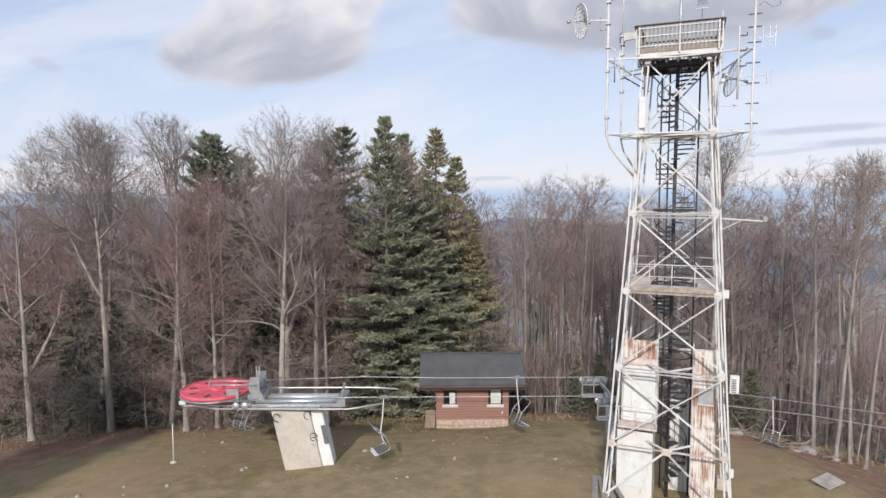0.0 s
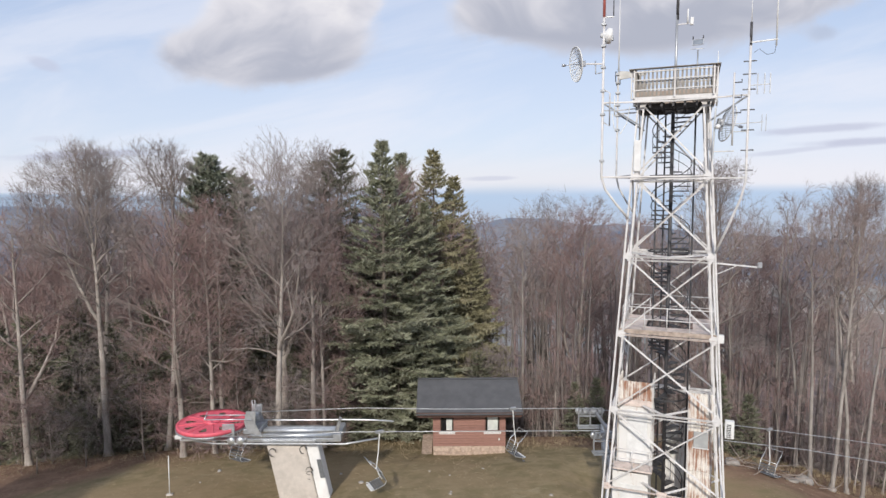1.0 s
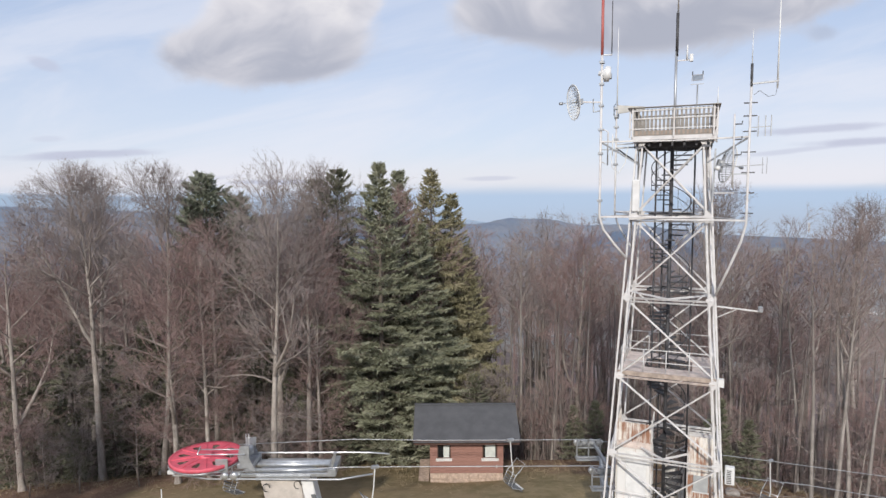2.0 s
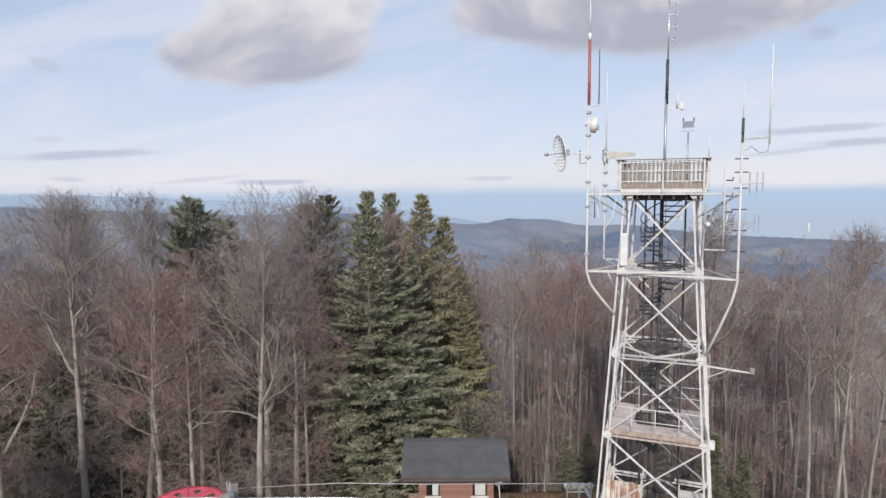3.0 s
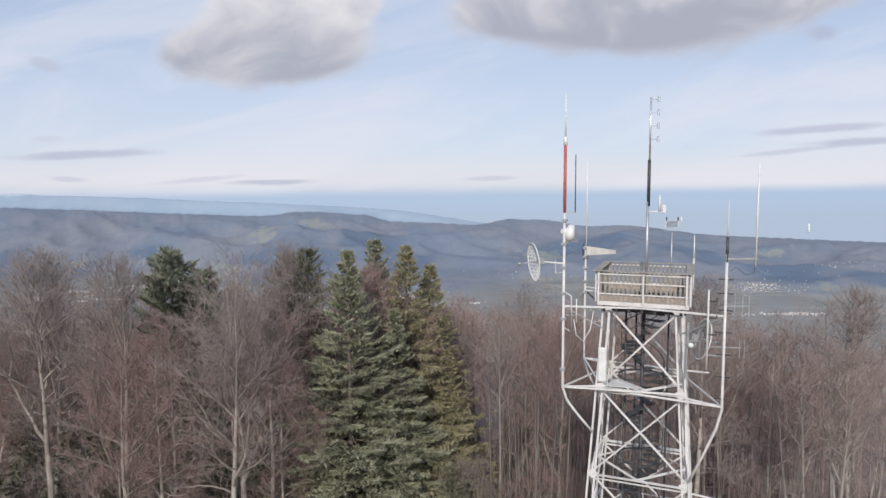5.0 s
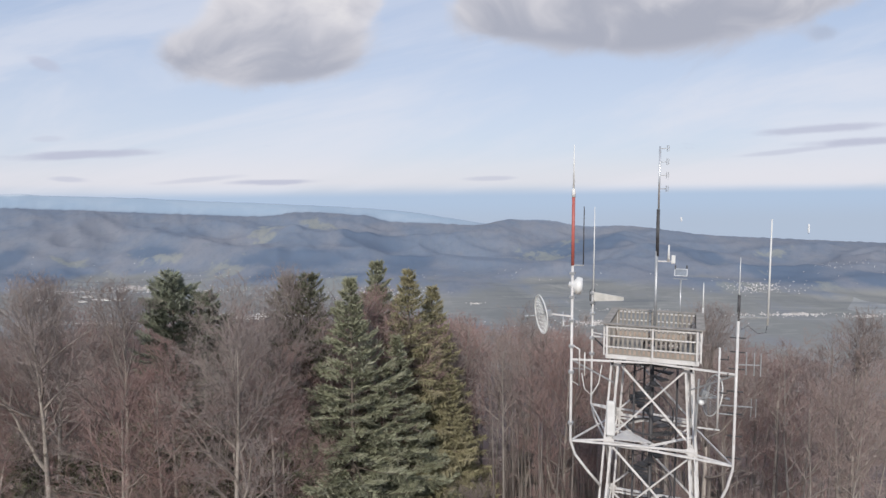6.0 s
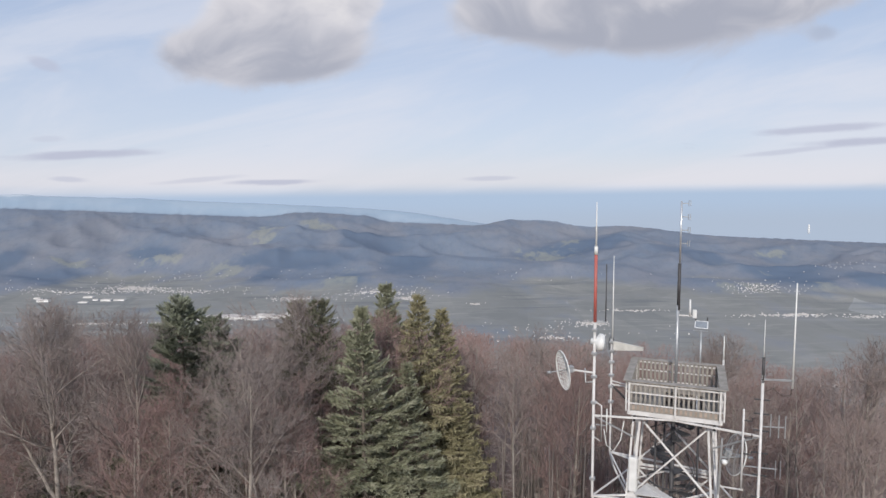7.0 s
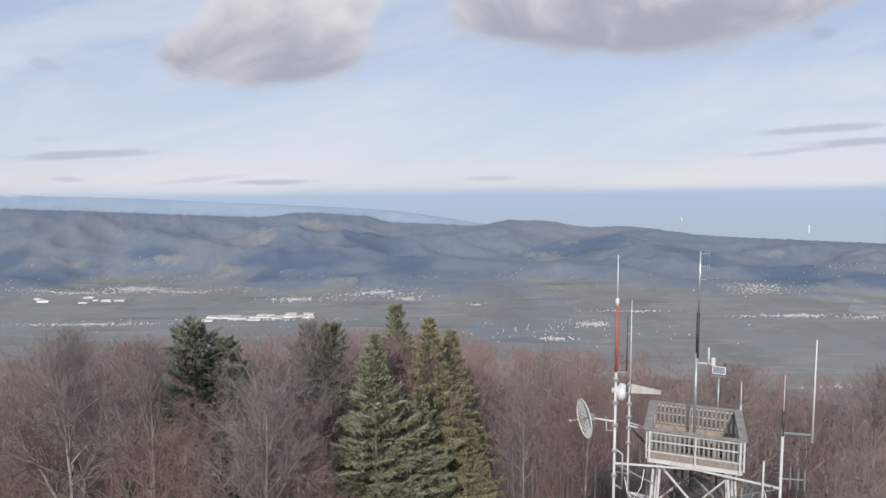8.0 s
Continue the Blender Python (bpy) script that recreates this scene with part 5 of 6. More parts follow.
def make_station():
    s = thing("lift_station", seen_from(0.954), "return station of a chairlift on a leaning concrete pillar", "lift station")
    yc = (WY0 + WY1) / 2
    # leaning pillar
    b = B()
    yaw = radians(6)
    c, si = math.cos(yaw), math.sin(yaw)

    def ring(cx, cy, w, d, z):
        return [b.verts.new((cx + x * c - y * si, cy + x * si + y * c, z)) for x, y in ((-w, -d), (w, -d), (w, d), (-w, d))]
    lo, hi = ring(-8.22, 35.0, 1.08, 0.95, -4.6), ring(-9.08, 35.0, 1.08, 0.95, -0.35)
    for i in range(4):
        b.faces.new((lo[i], lo[(i + 1) % 4], hi[(i + 1) % 4], hi[i]))
    b.faces.new(hi), b.faces.new(lo[::-1])
    bmesh.ops.bevel(b, geom=list(b.edges), offset=0.05, segments=2, affect="EDGES")
    part("pillar", b, CONCRETE, s, "leaning pale concrete pillar")
    # white control cabinet on its side
    b = B()
    u = Vector((c, si, 0))
    v = Vector((-si, c, 0))
    for (p0, z0), (p1, z1) in (((Vector((-7.15, 35.2, 0)), -4.3), (Vector((-7.95, 35.2, 0)), -0.4)),):
        lo = [b.verts.new(p0 + u * x + v * y + Vector((0, 0, z0))) for x, y in ((-0.05, -0.9), (0.62, -0.9), (0.62, 0.6), (-0.05, 0.6))]
        hi = [b.verts.new(p1 + u * x + v * y + Vector((0, 0, z1))) for x, y in ((-0.05, -0.9), (0.62, -0.9), (0.62, 0.6), (-0.05, 0.6))]
    for i in range(4):
        b.faces.new((lo[i], lo[(i + 1) % 4], hi[(i + 1) % 4], hi[i]))
    b.faces.new(hi), b.faces.new(lo[::-1])
    bmesh.ops.bevel(b, geom=list(b.edges), offset=0.04, segments=2, affect="EDGES")
    cab = part("cabinet", b, WHITE_PLASTER, s, "white cabinet fixed to the pillar")
    part("control_panel", plate(B(), [(-7.05, 34.26, -2.5), (-6.78, 34.3, -2.5), (-6.99, 34.3, -1.4), (-7.26, 34.26, -1.4)], 0.03), SEAT_GREY, cab, "grey control panel")
    for dx, z in ((-0.98, -0.75), (0.8, -0.75), (0.98, -2.05), (0.98, -2.3)):
        cx, cy = -8.75 + dx * 0.95 + (0.15 if z < -2 else 0), 34.0 + dx * 0.2
        part("cable_loop", tube(B(), [(cx + 0.2 * math.cos(a * 0.7), cy - 0.04, z + 0.24 * math.sin(a * 0.7)) for a in range(8)], 0.025, 6), RUBBER, s, "black cable loop", True)
    # head frame
    b = B()
    block(b, (-10.3, 33.9, -0.4), (-7.2, 36.3, -0.12), 0.02)
    part("head_plate", b, GREY_STEEL, s)
    for y in (34.1, 35.9):
        part("beam", bar(B(), (-12.2, y, -0.14), (-5.8, y, -0.14), 0.16, 0.2), GREY_STEEL, s)
    for y, z in ((34.4, 0.0), (34.9, 0.1), (35.4, 0.0)):
        part("tension_tube", tube(B(), [(-11.0, y, z), (-6.0, y, z)], 0.13, 14), ALU, s, "shiny tension tube", True)
    part("carriage", block(B(), (-11.5, 34.3, 0.1), (-10.5, 35.9, 0.42), 0.05), GREY_STEEL, s)
    for y in (34.3, 35.6):
        part("bearing_frame", plate(B(), [(-11.2, y, 0.3), (-10.35, y, 0.0), (-10.75, y, 0.8), (-10.7, y, 1.5), (-11.25, y, 1.5), (-11.4, y, 0.9)], 0.1), GREY_STEEL, s)
    part("gearbox", lathe(B(), [(0.1, 0), (0.38, 0.02), (0.38, 0.45), (0.25, 0.55), (0.12, 0.6)], pose(-11.0, 34.95, 0.75) @ Matrix.Diagonal((0.8, 0.8, 0.9, 1)), 18), GREY_STEEL, s, "grey gearbox", True)
    part("lifting_eye", tube(B(), [(-11.1, 34.9, 1.3), (-11.1, 34.9, 1.95), (-10.93, 34.9, 1.95), (-10.93, 34.9, 1.3)], 0.03, 6), ALU, s, "", True)
    for k in range(2):
        part("lamp_drum", lathe(B(), [(0.02, -0.1), (0.21, -0.1), (0.23, 0.0), (0.21, 0.1), (0.02, 0.1)], pose(-12.0 + 0.52 * k, 33.75, -0.02, 90, 0, 0), 18), ALU, s, "round bright roller", True)
    part("mesh_guard", block(B(), (-12.5, 33.72, 0.2), (-11.8, 33.8, 0.95), 0.02), GREY_STEEL, s)
    for y, z in ((34.0, 1.12), (34.5, 1.2)):
        part("service_rail", tube(B(), [(-13.6, y, z), (-10.9, y, z)], 0.035, 6), ALU, s, "", True)
    part("post", tube(B(), [(-13.6, 34.0, 1.12), (-13.6, 34.5, 1.4)], 0.03, 6), ALU, s, "", True)
    # arms that hold the guide rails, and the rails themselves
    b = B()
    bar(b, (-6.1, 34.2, -0.05), (-5.75, 33.9, 1.25), 0.16, 0.1, (0, 1, 0))
    block(b, (-6.25, 34.0, -0.2), (-5.75, 35.8, 0.25), 0.04)
    part("end_frame", b, GREY_STEEL, s)
    for y, zz, x1 in ((36.4, 0.18, -2.9),):
        part("guide_rail", tube(B(), [(-15.2, y, zz), (-9, y, zz), (-5.5, y, zz), (-4.2, y, zz - 0.02), (x1, y, zz - 0.12)], 0.05, 8), ALU, s, "", True)
    part("guide_rail", tube(B(), [(-15.3, 34.3, -0.12), (-13.0, 33.75, -0.2), (-5.5, 33.6, -0.2), (-3.6, 33.6, 0.12)], 0.055, 8), GREY_STEEL, s, "", True)
    part("end_sheave", block(B(), (-15.35, 33.95, -0.05), (-14.95, 34.35, 0.2), 0.05), WHITE_PLASTIC, s, "white end stop")
    part("walkway", block(B(), (-15.0, 33.85, -0.1), (-11.2, 34.25, 0.0), 0.02), ALU, s)


def make_chair(label):
    """A lift chair that hangs from its clip at the origin and faces along x."""
    c = thing("lift_chair", Matrix(), label, "lift chair", "chairs on the lift line")
    part("hanger", tube(B(), [(0, 0, 0), (0.02, 0, -0.25), (0.1, 0, -1.2), (0.22, 0, -2.0), (0.05, 0, -2.45), (-0.1, 0, -2.7)], 0.034, 8), GRP, c, "", True)
    part("grip", block(B(), (-0.22, -0.09, -0.08), (0.22, 0.09, 0.09), 0.03), GREY_STEEL, c)
    b = B()
    for y in (-0.48, 0.48):
        tube(b, [(0.45, y, -1.75), (0.1, y, -2.05), (-0.18, y, -2.65), (-0.08, y, -2.82), (0.5, y, -3.0), (0.65, y, -2.95)], 0.024, 6)
    tube(b, [(0.1, -0.48, -2.05), (0.1, 0.48, -2.05)], 0.022, 6)
    part("frame", b, ALU, c, "", True)
    for k in range(5):
        part("seat_slat", bar(B(), (-0.02 + 0.12 * k, -0.5, -2.84 - 0.03 * k), (-0.02 + 0.12 * k, 0.5, -2.84 - 0.03 * k), 0.1, 0.03), SEAT_GREY, c)
    for k in range(3):
        part("back_slat", bar(B(), (-0.12 + 0.06 * k, -0.5, -2.55 + 0.14 * k), (-0.12 + 0.06 * k, 0.5, -2.55 + 0.14 * k), 0.03, 0.1), SEAT_GREY, c)
    part("safety_bar", tube(B(), [(0.3, -0.48, -1.95), (0.75, -0.48, -1.45), (0.75, 0.48, -1.45), (0.3, 0.48, -1.95)], 0.02, 6), ALU, c, "", True)
    part("footrest", block(B(), (0.45, -0.42, -3.06), (0.7, 0.42, -3.0), 0.015), WHITE_PLASTIC, c, "pale seat edge")
    return c


def make_lift():
    make_bullwheel()
    make_station()
    for far, y in ((False, NEAR_Y), (True, FAR_Y)):
        pts = [(-12.8, 35.2 if far else 31.5, ROPE_Z), (-5, y, ROPE_Z)]
        pts += [(x, y, rope_z(x, far)) for x in (0, 4, 9, 14, 20, 27, 36, 48, 62)]
        tagged(link_mesh("lift_rope", tube(B(), pts, 0.024, 6), GREY_STEEL, True), "grey steel haul rope of the chairlift", "rope", "haul ropes")
    c = make_chair("empty grey two-seat chair hanging from the haul rope")
    c.matrix_world = pose(-3.35, NEAR_Y, ROPE_Z, 0, 0, 205)
    copy_thing(c, pose(4.35, FAR_Y, rope_z(4.4, True), 0, 0, 25))
    copy_thing(c, pose(20.0, FAR_Y, rope_z(20.0, True), 0, 0, 35))
    copy_thing(c, pose(-12.2, 35.1, ROPE_Z, 0, 0, 60))
    # line support with its sheave trains
    s = thing("line_support", pose(8.9, 34.1, 0.38), "grey steel support with sheave trains of the chairlift", "lift support")
    part("mast", tube(B(), [(0.9, 0, -5.2), (0.5, 0, 0.2)], [0.3, 0.2], 12), GREY_STEEL, s, "", True)
    part("crossarm", bar(B(), (0.5, -1.9, 0.2), (0.5, 1.9, 0.2), 0.16, 0.18), GREY_STEEL, s)
    for y in (-1.9, 1.9):
        b = B()
        bar(b, (-0.6, y, 0.2), (0.9, y, 0.2), 0.1, 0.16)
        part("sheave_beam", b, GREY_STEEL, s)
        for k in range(4):
            part("sheave", lathe(B(), [(0.05, -0.05), (0.2, -0.06), (0.17, 0), (0.2, 0.06), (0.05, 0.05)], pose(-0.55 + 0.45 * k, y, 0.33, 90, 0, 0), 16), ALU, s, "", True)
        b = B()
        for xx in (-0.6, 0.1, 0.8):
            bar(b, (xx, y - 0.25, -0.55), (xx, y - 0.25, 0.6), 0.08, 0.08, (0, 1, 0))
        for zz in (-0.5, 0.1, 0.56):
            bar(b, (-0.6, y - 0.25, zz), (0.8, y - 0.25, zz), 0.08, 0.08)
        part("service_frame", b, GREY_STEEL, s, "grey service frame")
        part("walk_grate", block(B(), (-0.65, y - 0.5, -0.62), (0.85, y + 0.1, -0.56), 0.01), GREY_STEEL, s)


make_lift()

# ---------------------------------------------------------------- trees
def bent(rnd, p, d, length, n, wob, lift):
    """A wandering line of n+1 points."""
    pts = [p.copy()]
    step = length / n
    for _ in range(n):
        d = (d + Vector((rnd.gauss(0, wob), rnd.gauss(0, wob), rnd.gauss(0, wob) + lift))).normalized()
        p = p + d * step
        pts.append(p.copy())
    return pts


def rods(pts, r0, r1):
    n = len(pts) - 1
    return [(*pts[i], *pts[i + 1], r0 + (r1 - r0) * i / n, r0 + (r1 - r0) * (i + 1) / n) for i in range(n)]


def slivers(rows, rnd):
    """Fine twigs: one slender pointed blade each; rows of p, q, width."""
    s = np.asarray(rows, float)
    p, q, w = s[:, :3], s[:, 3:6], s[:, 6:7]
    d = q - p
    ref = np.random.RandomState(rnd.randint(0, 9999)).normal(size=d.shape)
    a = np.cross(d, ref)
    a /= np.linalg.norm(a, axis=1, keepdims=True) + 1e-9
    v = np.stack([p - a * w / 2, p + a * w / 2, q], 1).reshape(-1, 3)
    return v, np.arange(len(s) * 3).reshape(-1, 3)


def reach_of(p, d, mid, a, c):
    """How far a line from p runs before it leaves the crown's rounded outline."""
    o = Vector((p.x / a, p.y / a, (p.z - mid) / c))
    v = Vector((d.x / a, d.y / a, d.z / c))
    k, m, e = v.dot(v), o.dot(v), o.dot(o) - 1
    disc = m * m - k * e
    return (-m + math.sqrt(disc)) / k if disc > 0 else 0.0


def turned(rnd, d, angle, lift=0.0):
    """A direction at the given angle off d, on a side taken by chance."""
    side = d.cross(Vector((rnd.gauss(0, 1), rnd.gauss(0, 1), rnd.gauss(0, 1)))).normalized()
    return (d * math.cos(angle) + side * math.sin(angle) + Vector((0, 0, lift))).normalized()


def beech_meshes(seed, H, bole, spread, twig_mat, limbs=20, leaders=0, R=0.0, tilt=(70, 18), dens=1.0, width=0.022, skirt=6, bark_mat=None):
    """Trunk and crown meshes of a bare beech: bole is the clear share of its height."""
    rnd = random.Random(seed)
    thick, mid, fine = [], [], []
    R = R or H * 0.0095 + 0.03
    zc, a, c = H * (0.55 + 0.40 * bole), spread, H * (0.45 - 0.40 * bole)
    top = H * (0.97 if not leaders else 0.93)
    trunk = bent(rnd, Vector((0, 0, -0.5)), Vector((rnd.gauss(0, 0.015), rnd.gauss(0, 0.015), 1)), top, 14, 0.026, 0.035)
    thick += rods(trunk, R, R * 0.09)
    thick += [(0, 0, -0.5, 0, 0, 0.4, R * 1.6, R * 1.04)]
    stems = [(trunk, R, bole, limbs)]
    for i in range(leaders):
        k = int(14 * (bole + 0.04 + 0.08 * i))
        p, ang = trunk[k], 2.4 * i + rnd.uniform(0, 1.5)
        d = Vector((0.75 * math.cos(ang), 0.75 * math.sin(ang), 1)).normalized()
        rr = R * (1 - 0.8 * k / 14) * 0.8
        st = bent(rnd, p, d, reach_of(p, d, zc, a, c) * 1.0 + 0.5, 8, 0.09, 0.09)
        thick += rods(st, rr, R * 0.08)
        stems.append((st, rr, 0.15, limbs * 2 // 3))

    def twig(q, d, n, ln):
        for _ in range(n):
            d3 = turned(rnd, d, rnd.uniform(0.1, 0.8), 0.12)
            l3 = ln * rnd.uniform(0.6, 1.2)
            t = q + d3 * l3
            fine.append((*q, *t, width))
            for _ in range(3):
                u = q.lerp(t, rnd.uniform(0.15, 0.85))
                fine.append((*u, *(u + turned(rnd, d3, rnd.uniform(0.3, 0.8), 0.08) * l3 * rnd.uniform(0.45, 0.85)), width * 0.75))

    def branch(p, d, length, r, flat):
        """A limb with its side branches, each ending in fine twigs."""
        limb = bent(rnd, p, d, length * 1.06, 5, 0.17, 0.065 if not flat else 0.02)
        mid.extend(rods(limb, r, max(0.008, r * 0.2)))
        cnt = int((3 + 1.5 * length) * dens)
        for k in range(cnt):
            h = 0.18 + 0.82 * (k + rnd.random()) / cnt
            j = min(4, int(h * 5))
            q = limb[j].lerp(limb[j + 1], h * 5 - j)
            base = (limb[j + 1] - limb[j]).normalized()
            d2 = turned(rnd, base, rnd.uniform(0.45, 1.05), -0.05 if flat else 0.12)
            ln = length * rnd.uniform(0.32, 0.58) * (1.15 - 0.55 * h) + 0.35
            ln = max(0.5, min(ln, reach_of(q, d2, zc, a, c) if not flat else ln))
            br = bent(rnd, q, d2, ln, 2, 0.16, 0.05)
            mid3.extend(rods(br, r * 0.28 * (1.1 - 0.6 * h) + 0.004, 0.005))
            m = max(3, int((2.0 + 1.7 * ln) * dens))
            for i in range(m):
                e = 0.12 + 0.88 * (i + rnd.random()) / m
                kk = min(1, int(e * 2))
                u = br[kk].lerp(br[kk + 1], e * 2 - kk)
                b2 = (br[kk + 1] - br[kk]).normalized()
                d3 = turned(rnd, b2, rnd.uniform(0.35, 0.9), 0.08)
                l3 = min(1.5, ln * rnd.uniform(0.3, 0.6) + 0.25)
                w = u + d3 * l3
                fine.append((*u, *w, width * 1.7))
                twig(u.lerp(w, 0.45), d3, 1, 0.6)
                twig(u.lerp(w, 0.7), d3, 2, 0.6)
        twig(limb[-1], (limb[-1] - limb[-2]).normalized(), 5, 0.6)

    mid3 = []
    for st, rr, lowest, cnt in stems:
        n = len(st) - 1
        for i in range(cnt):
            g = (i + rnd.random()) / cnt
            f = lowest + (0.985 - lowest) * g
            j = min(n - 1, int(f * n))
            p = st[j].lerp(st[j + 1], f * n - j)
            ax = (st[j + 1] - st[j]).normalized()
            ang = i * 2.4 + rnd.uniform(-0.6, 0.6)
            th = math.radians(tilt[0] + (tilt[1] - tilt[0]) * g ** 0.8 + rnd.gauss(0, 7))
            d = (ax * math.cos(th) + Vector((math.cos(ang), math.sin(ang), 0)) * math.sin(th)).normalized()
            length = reach_of(p, d, zc, a, c) * rnd.uniform(0.72, 1.02)
            if length < 0.4:
                length = spread * 0.3
            branch(p, d, length, max(0.02, min(rr * (0.42 - 0.25 * g), 0.022 * length + 0.012)), False)
    for i in range(skirt):
        f = bole * rnd.uniform(0.28, 0.98)
        p = trunk[0].lerp(trunk[-1], f)
        ang = rnd.uniform(0, 6.28)
        d = Vector((math.cos(ang), math.sin(ang), rnd.uniform(-0.1, 0.3))).normalized()
        branch(p, d, spread * rnd.uniform(0.35, 0.75), 0.03, True)
    tr = raw_mesh("trunk", [segs_mesh("t", thick, 9), segs_mesh("m", mid, 4)], bark_mat or BEECH_BARK, True, LIMB_BARK)
    cr = raw_mesh("crown", [segs_mesh("n", mid3, 3), slivers(fine, rnd)], twig_mat)
    return tr, cr


def tree_of(name, meshes, m, label, category="tree", group="bare beeches round the clearing"):
    t = thing(name, m, label, category, group)
    for me in meshes:
        o = new(me.name.split(".")[0], me)
        o.parent = t
    return t


def conifer_meshes(seed, H, spread, needle, droop, gap=0.55, taper=0.85, bare=0.03, dens=1.0, fullness=0.42):
    """A fir or spruce: whorls of flat boughs, each a fan of branchlets set with needle sprays. fullness: the height share at which the crown is widest."""
    rnd = random.Random(seed)
    thick = rods([Vector((0, 0, -0.5)), Vector((0, 0, H * 0.5)), Vector((0.05, 0, H))], H * 0.011 + 0.04, 0.015)
    mid, rows = [], []

    def spray(c, d, ln, w):
        rows.append((*c, *(c + d * ln), w))

    z = H * bare
    hang = droop > 0.5
    lop = [rnd.uniform(0.92, 1.06) if hang else rnd.uniform(0.72, 1.2) for _ in range(9)]
    while z < H - 0.1:
        g = z / H
        out_ = (1 - g) / (1 - fullness)
        reach = spread * (min(1.0, out_ ** taper) if g > fullness else 1.0 - 0.12 * (fullness - g) / fullness) + 0.18
        nb = max(4, int(4.5 + 4.5 * (1 - g))) + (3 if hang else 0)
        a0 = rnd.uniform(0, 6.28)
        for k in range(nb):
            a = a0 + 6.283 * k / nb + rnd.uniform(-0.35, 0.35)
            if rnd.random() < 0.07 and g < 0.9:
                continue
            ln = reach * (rnd.uniform(0.82, 1.05) if hang else rnd.choice((0.62, 0.8, 0.92, 1.0, 1.08)) * rnd.uniform(0.9, 1.1)) * lop[int((a / 6.2832 * 9 + z * 0.9) % 9)]
            el = -0.20 * (1 - g) + 0.6 * g ** 3 - droop * 0.14 + rnd.gauss(0, 0.05 if hang else 0.2)
            d = Vector((math.cos(a), math.sin(a), el)).normalized()
            pts = bent(rnd, Vector((0, 0, z + rnd.uniform(-0.15, 0.15) * gap if hang else z + rnd.uniform(-0.8, 0.8) * gap * (1 - g))), d, ln, 4, 0.05, 0.07 - 0.015 * droop)
            mid += rods(pts, 0.010 + 0.009 * ln, 0.006)
            big = 1.0 + 0.25 * g
            side = Vector((-math.sin(a), math.cos(a), 0))
            steps = max(6, int(ln * (3.4 + 3.4 * g) * dens))
            for i in range(steps):
                f = 0.30 + 0.70 * (i + rnd.random()) / steps
                j = min(3, int(f * 4))
                c = pts[j].lerp(pts[j + 1], f * 4 - j)
                dd = (pts[j + 1] - pts[j]).normalized()
                for s in (-1, 1):
                    bl = (0.34 * ln * (1.15 - f) + 0.18) * rnd.uniform(0.6, 1.2)
                    out = (dd * rnd.uniform(0.6, 1.0) + side * s + Vector((0, 0, rnd.gauss(0.02 - 0.2 * droop, 0.09)))).normalized()
                    m = max(2, int(bl * 7.5 * dens))
                    for q in range(m):
                        u = c + out * bl * (q + rnd.random()) / m
                        if droop > 0.5:
                            # branchlets hang from the bough like a fringe
                            dn = Vector((rnd.gauss(0, 0.2), rnd.gauss(0, 0.2), -1)) + out * 0.3
                            spray(u, dn.normalized(), rnd.uniform(0.2, 0.75) * (0.25 + 0.9 * (1 - g)), rnd.uniform(0.06, 0.10) * big)
                            spray(u, (out + Vector((0, 0, rnd.gauss(0.15, 0.2)))).normalized(), rnd.uniform(0.2, 0.4), 0.085)
                        else:
                            # brush-like tufts that turn up at the ends
                            for e in (-1, 1):
                                v = out * 0.8 + (dd if e > 0 else -dd * 0.3) * rnd.uniform(0.3, 0.9) + Vector((0, 0, rnd.gauss(0.25, 0.25)))
                                spray(u, v.normalized(), rnd.uniform(0.2, 0.42), rnd.uniform(0.055, 0.10) * big)
                            if rnd.random() < 0.35:
                                spray(u, Vector((rnd.gauss(0, 0.5), rnd.gauss(0, 0.5), -0.6)).normalized(), rnd.uniform(0.15, 0.35), 0.11)
            for _ in range(3):
                spray(pts[-1], ((pts[-1] - pts[-2]).normalized() + Vector((rnd.gauss(0, 0.3), rnd.gauss(0, 0.3), 0.3))).normalized(), rnd.uniform(0.25, 0.5), 0.11)
        z += gap * rnd.uniform(0.7, 1.3) * (0.40 + 0.75 * (1 - g))
    for i in range(40):
        zz = H - 0.9 * rnd.random()
        spray(Vector((0.05, 0, zz)), Vector((rnd.gauss(0, 0.5), rnd.gauss(0, 0.5), 0.7)).normalized(), 0.22, 0.06)
    tr = raw_mesh("trunk", [segs_mesh("t", thick, 8), segs_mesh("m", mid, 3)], FIR_BARK, True)
    return tr, raw_mesh("crown", [slivers(rows, rnd)], needle)


def on_ground(x, y, yaw=0.0, s=1.0, dz=0.0, tilt=0.0):
    return pose(x, y, ground_z(x, y) + dz, tilt, 0, yaw) @ Matrix.Diagonal((s, s, s, 1))


def plant(meshes, name, label, x, y, yaw, s, group, tilt=0.0, sz=1.0):
    t = tree_of(name, meshes, on_ground(x, y, yaw, 1, 0, tilt), label, "tree", group)
    t.scale = (s, s, s * sz)
    return t


def canopy(x, y):
    """Height of the treetops: level on the left, sinking with the slope ahead and to the right."""
    D, u = y, x / y
    k = 0.186 + 0.062 * smooth(-0.08, 0.12, u) + 0.05 * smooth(0.3, 0.62, u)
    cap = 18.3 - 5.9 * smooth(-0.1, 0.1, u) + 0.6 * smooth(0.3, 0.42, u)
    return min(cap, 28.3 - k * D)


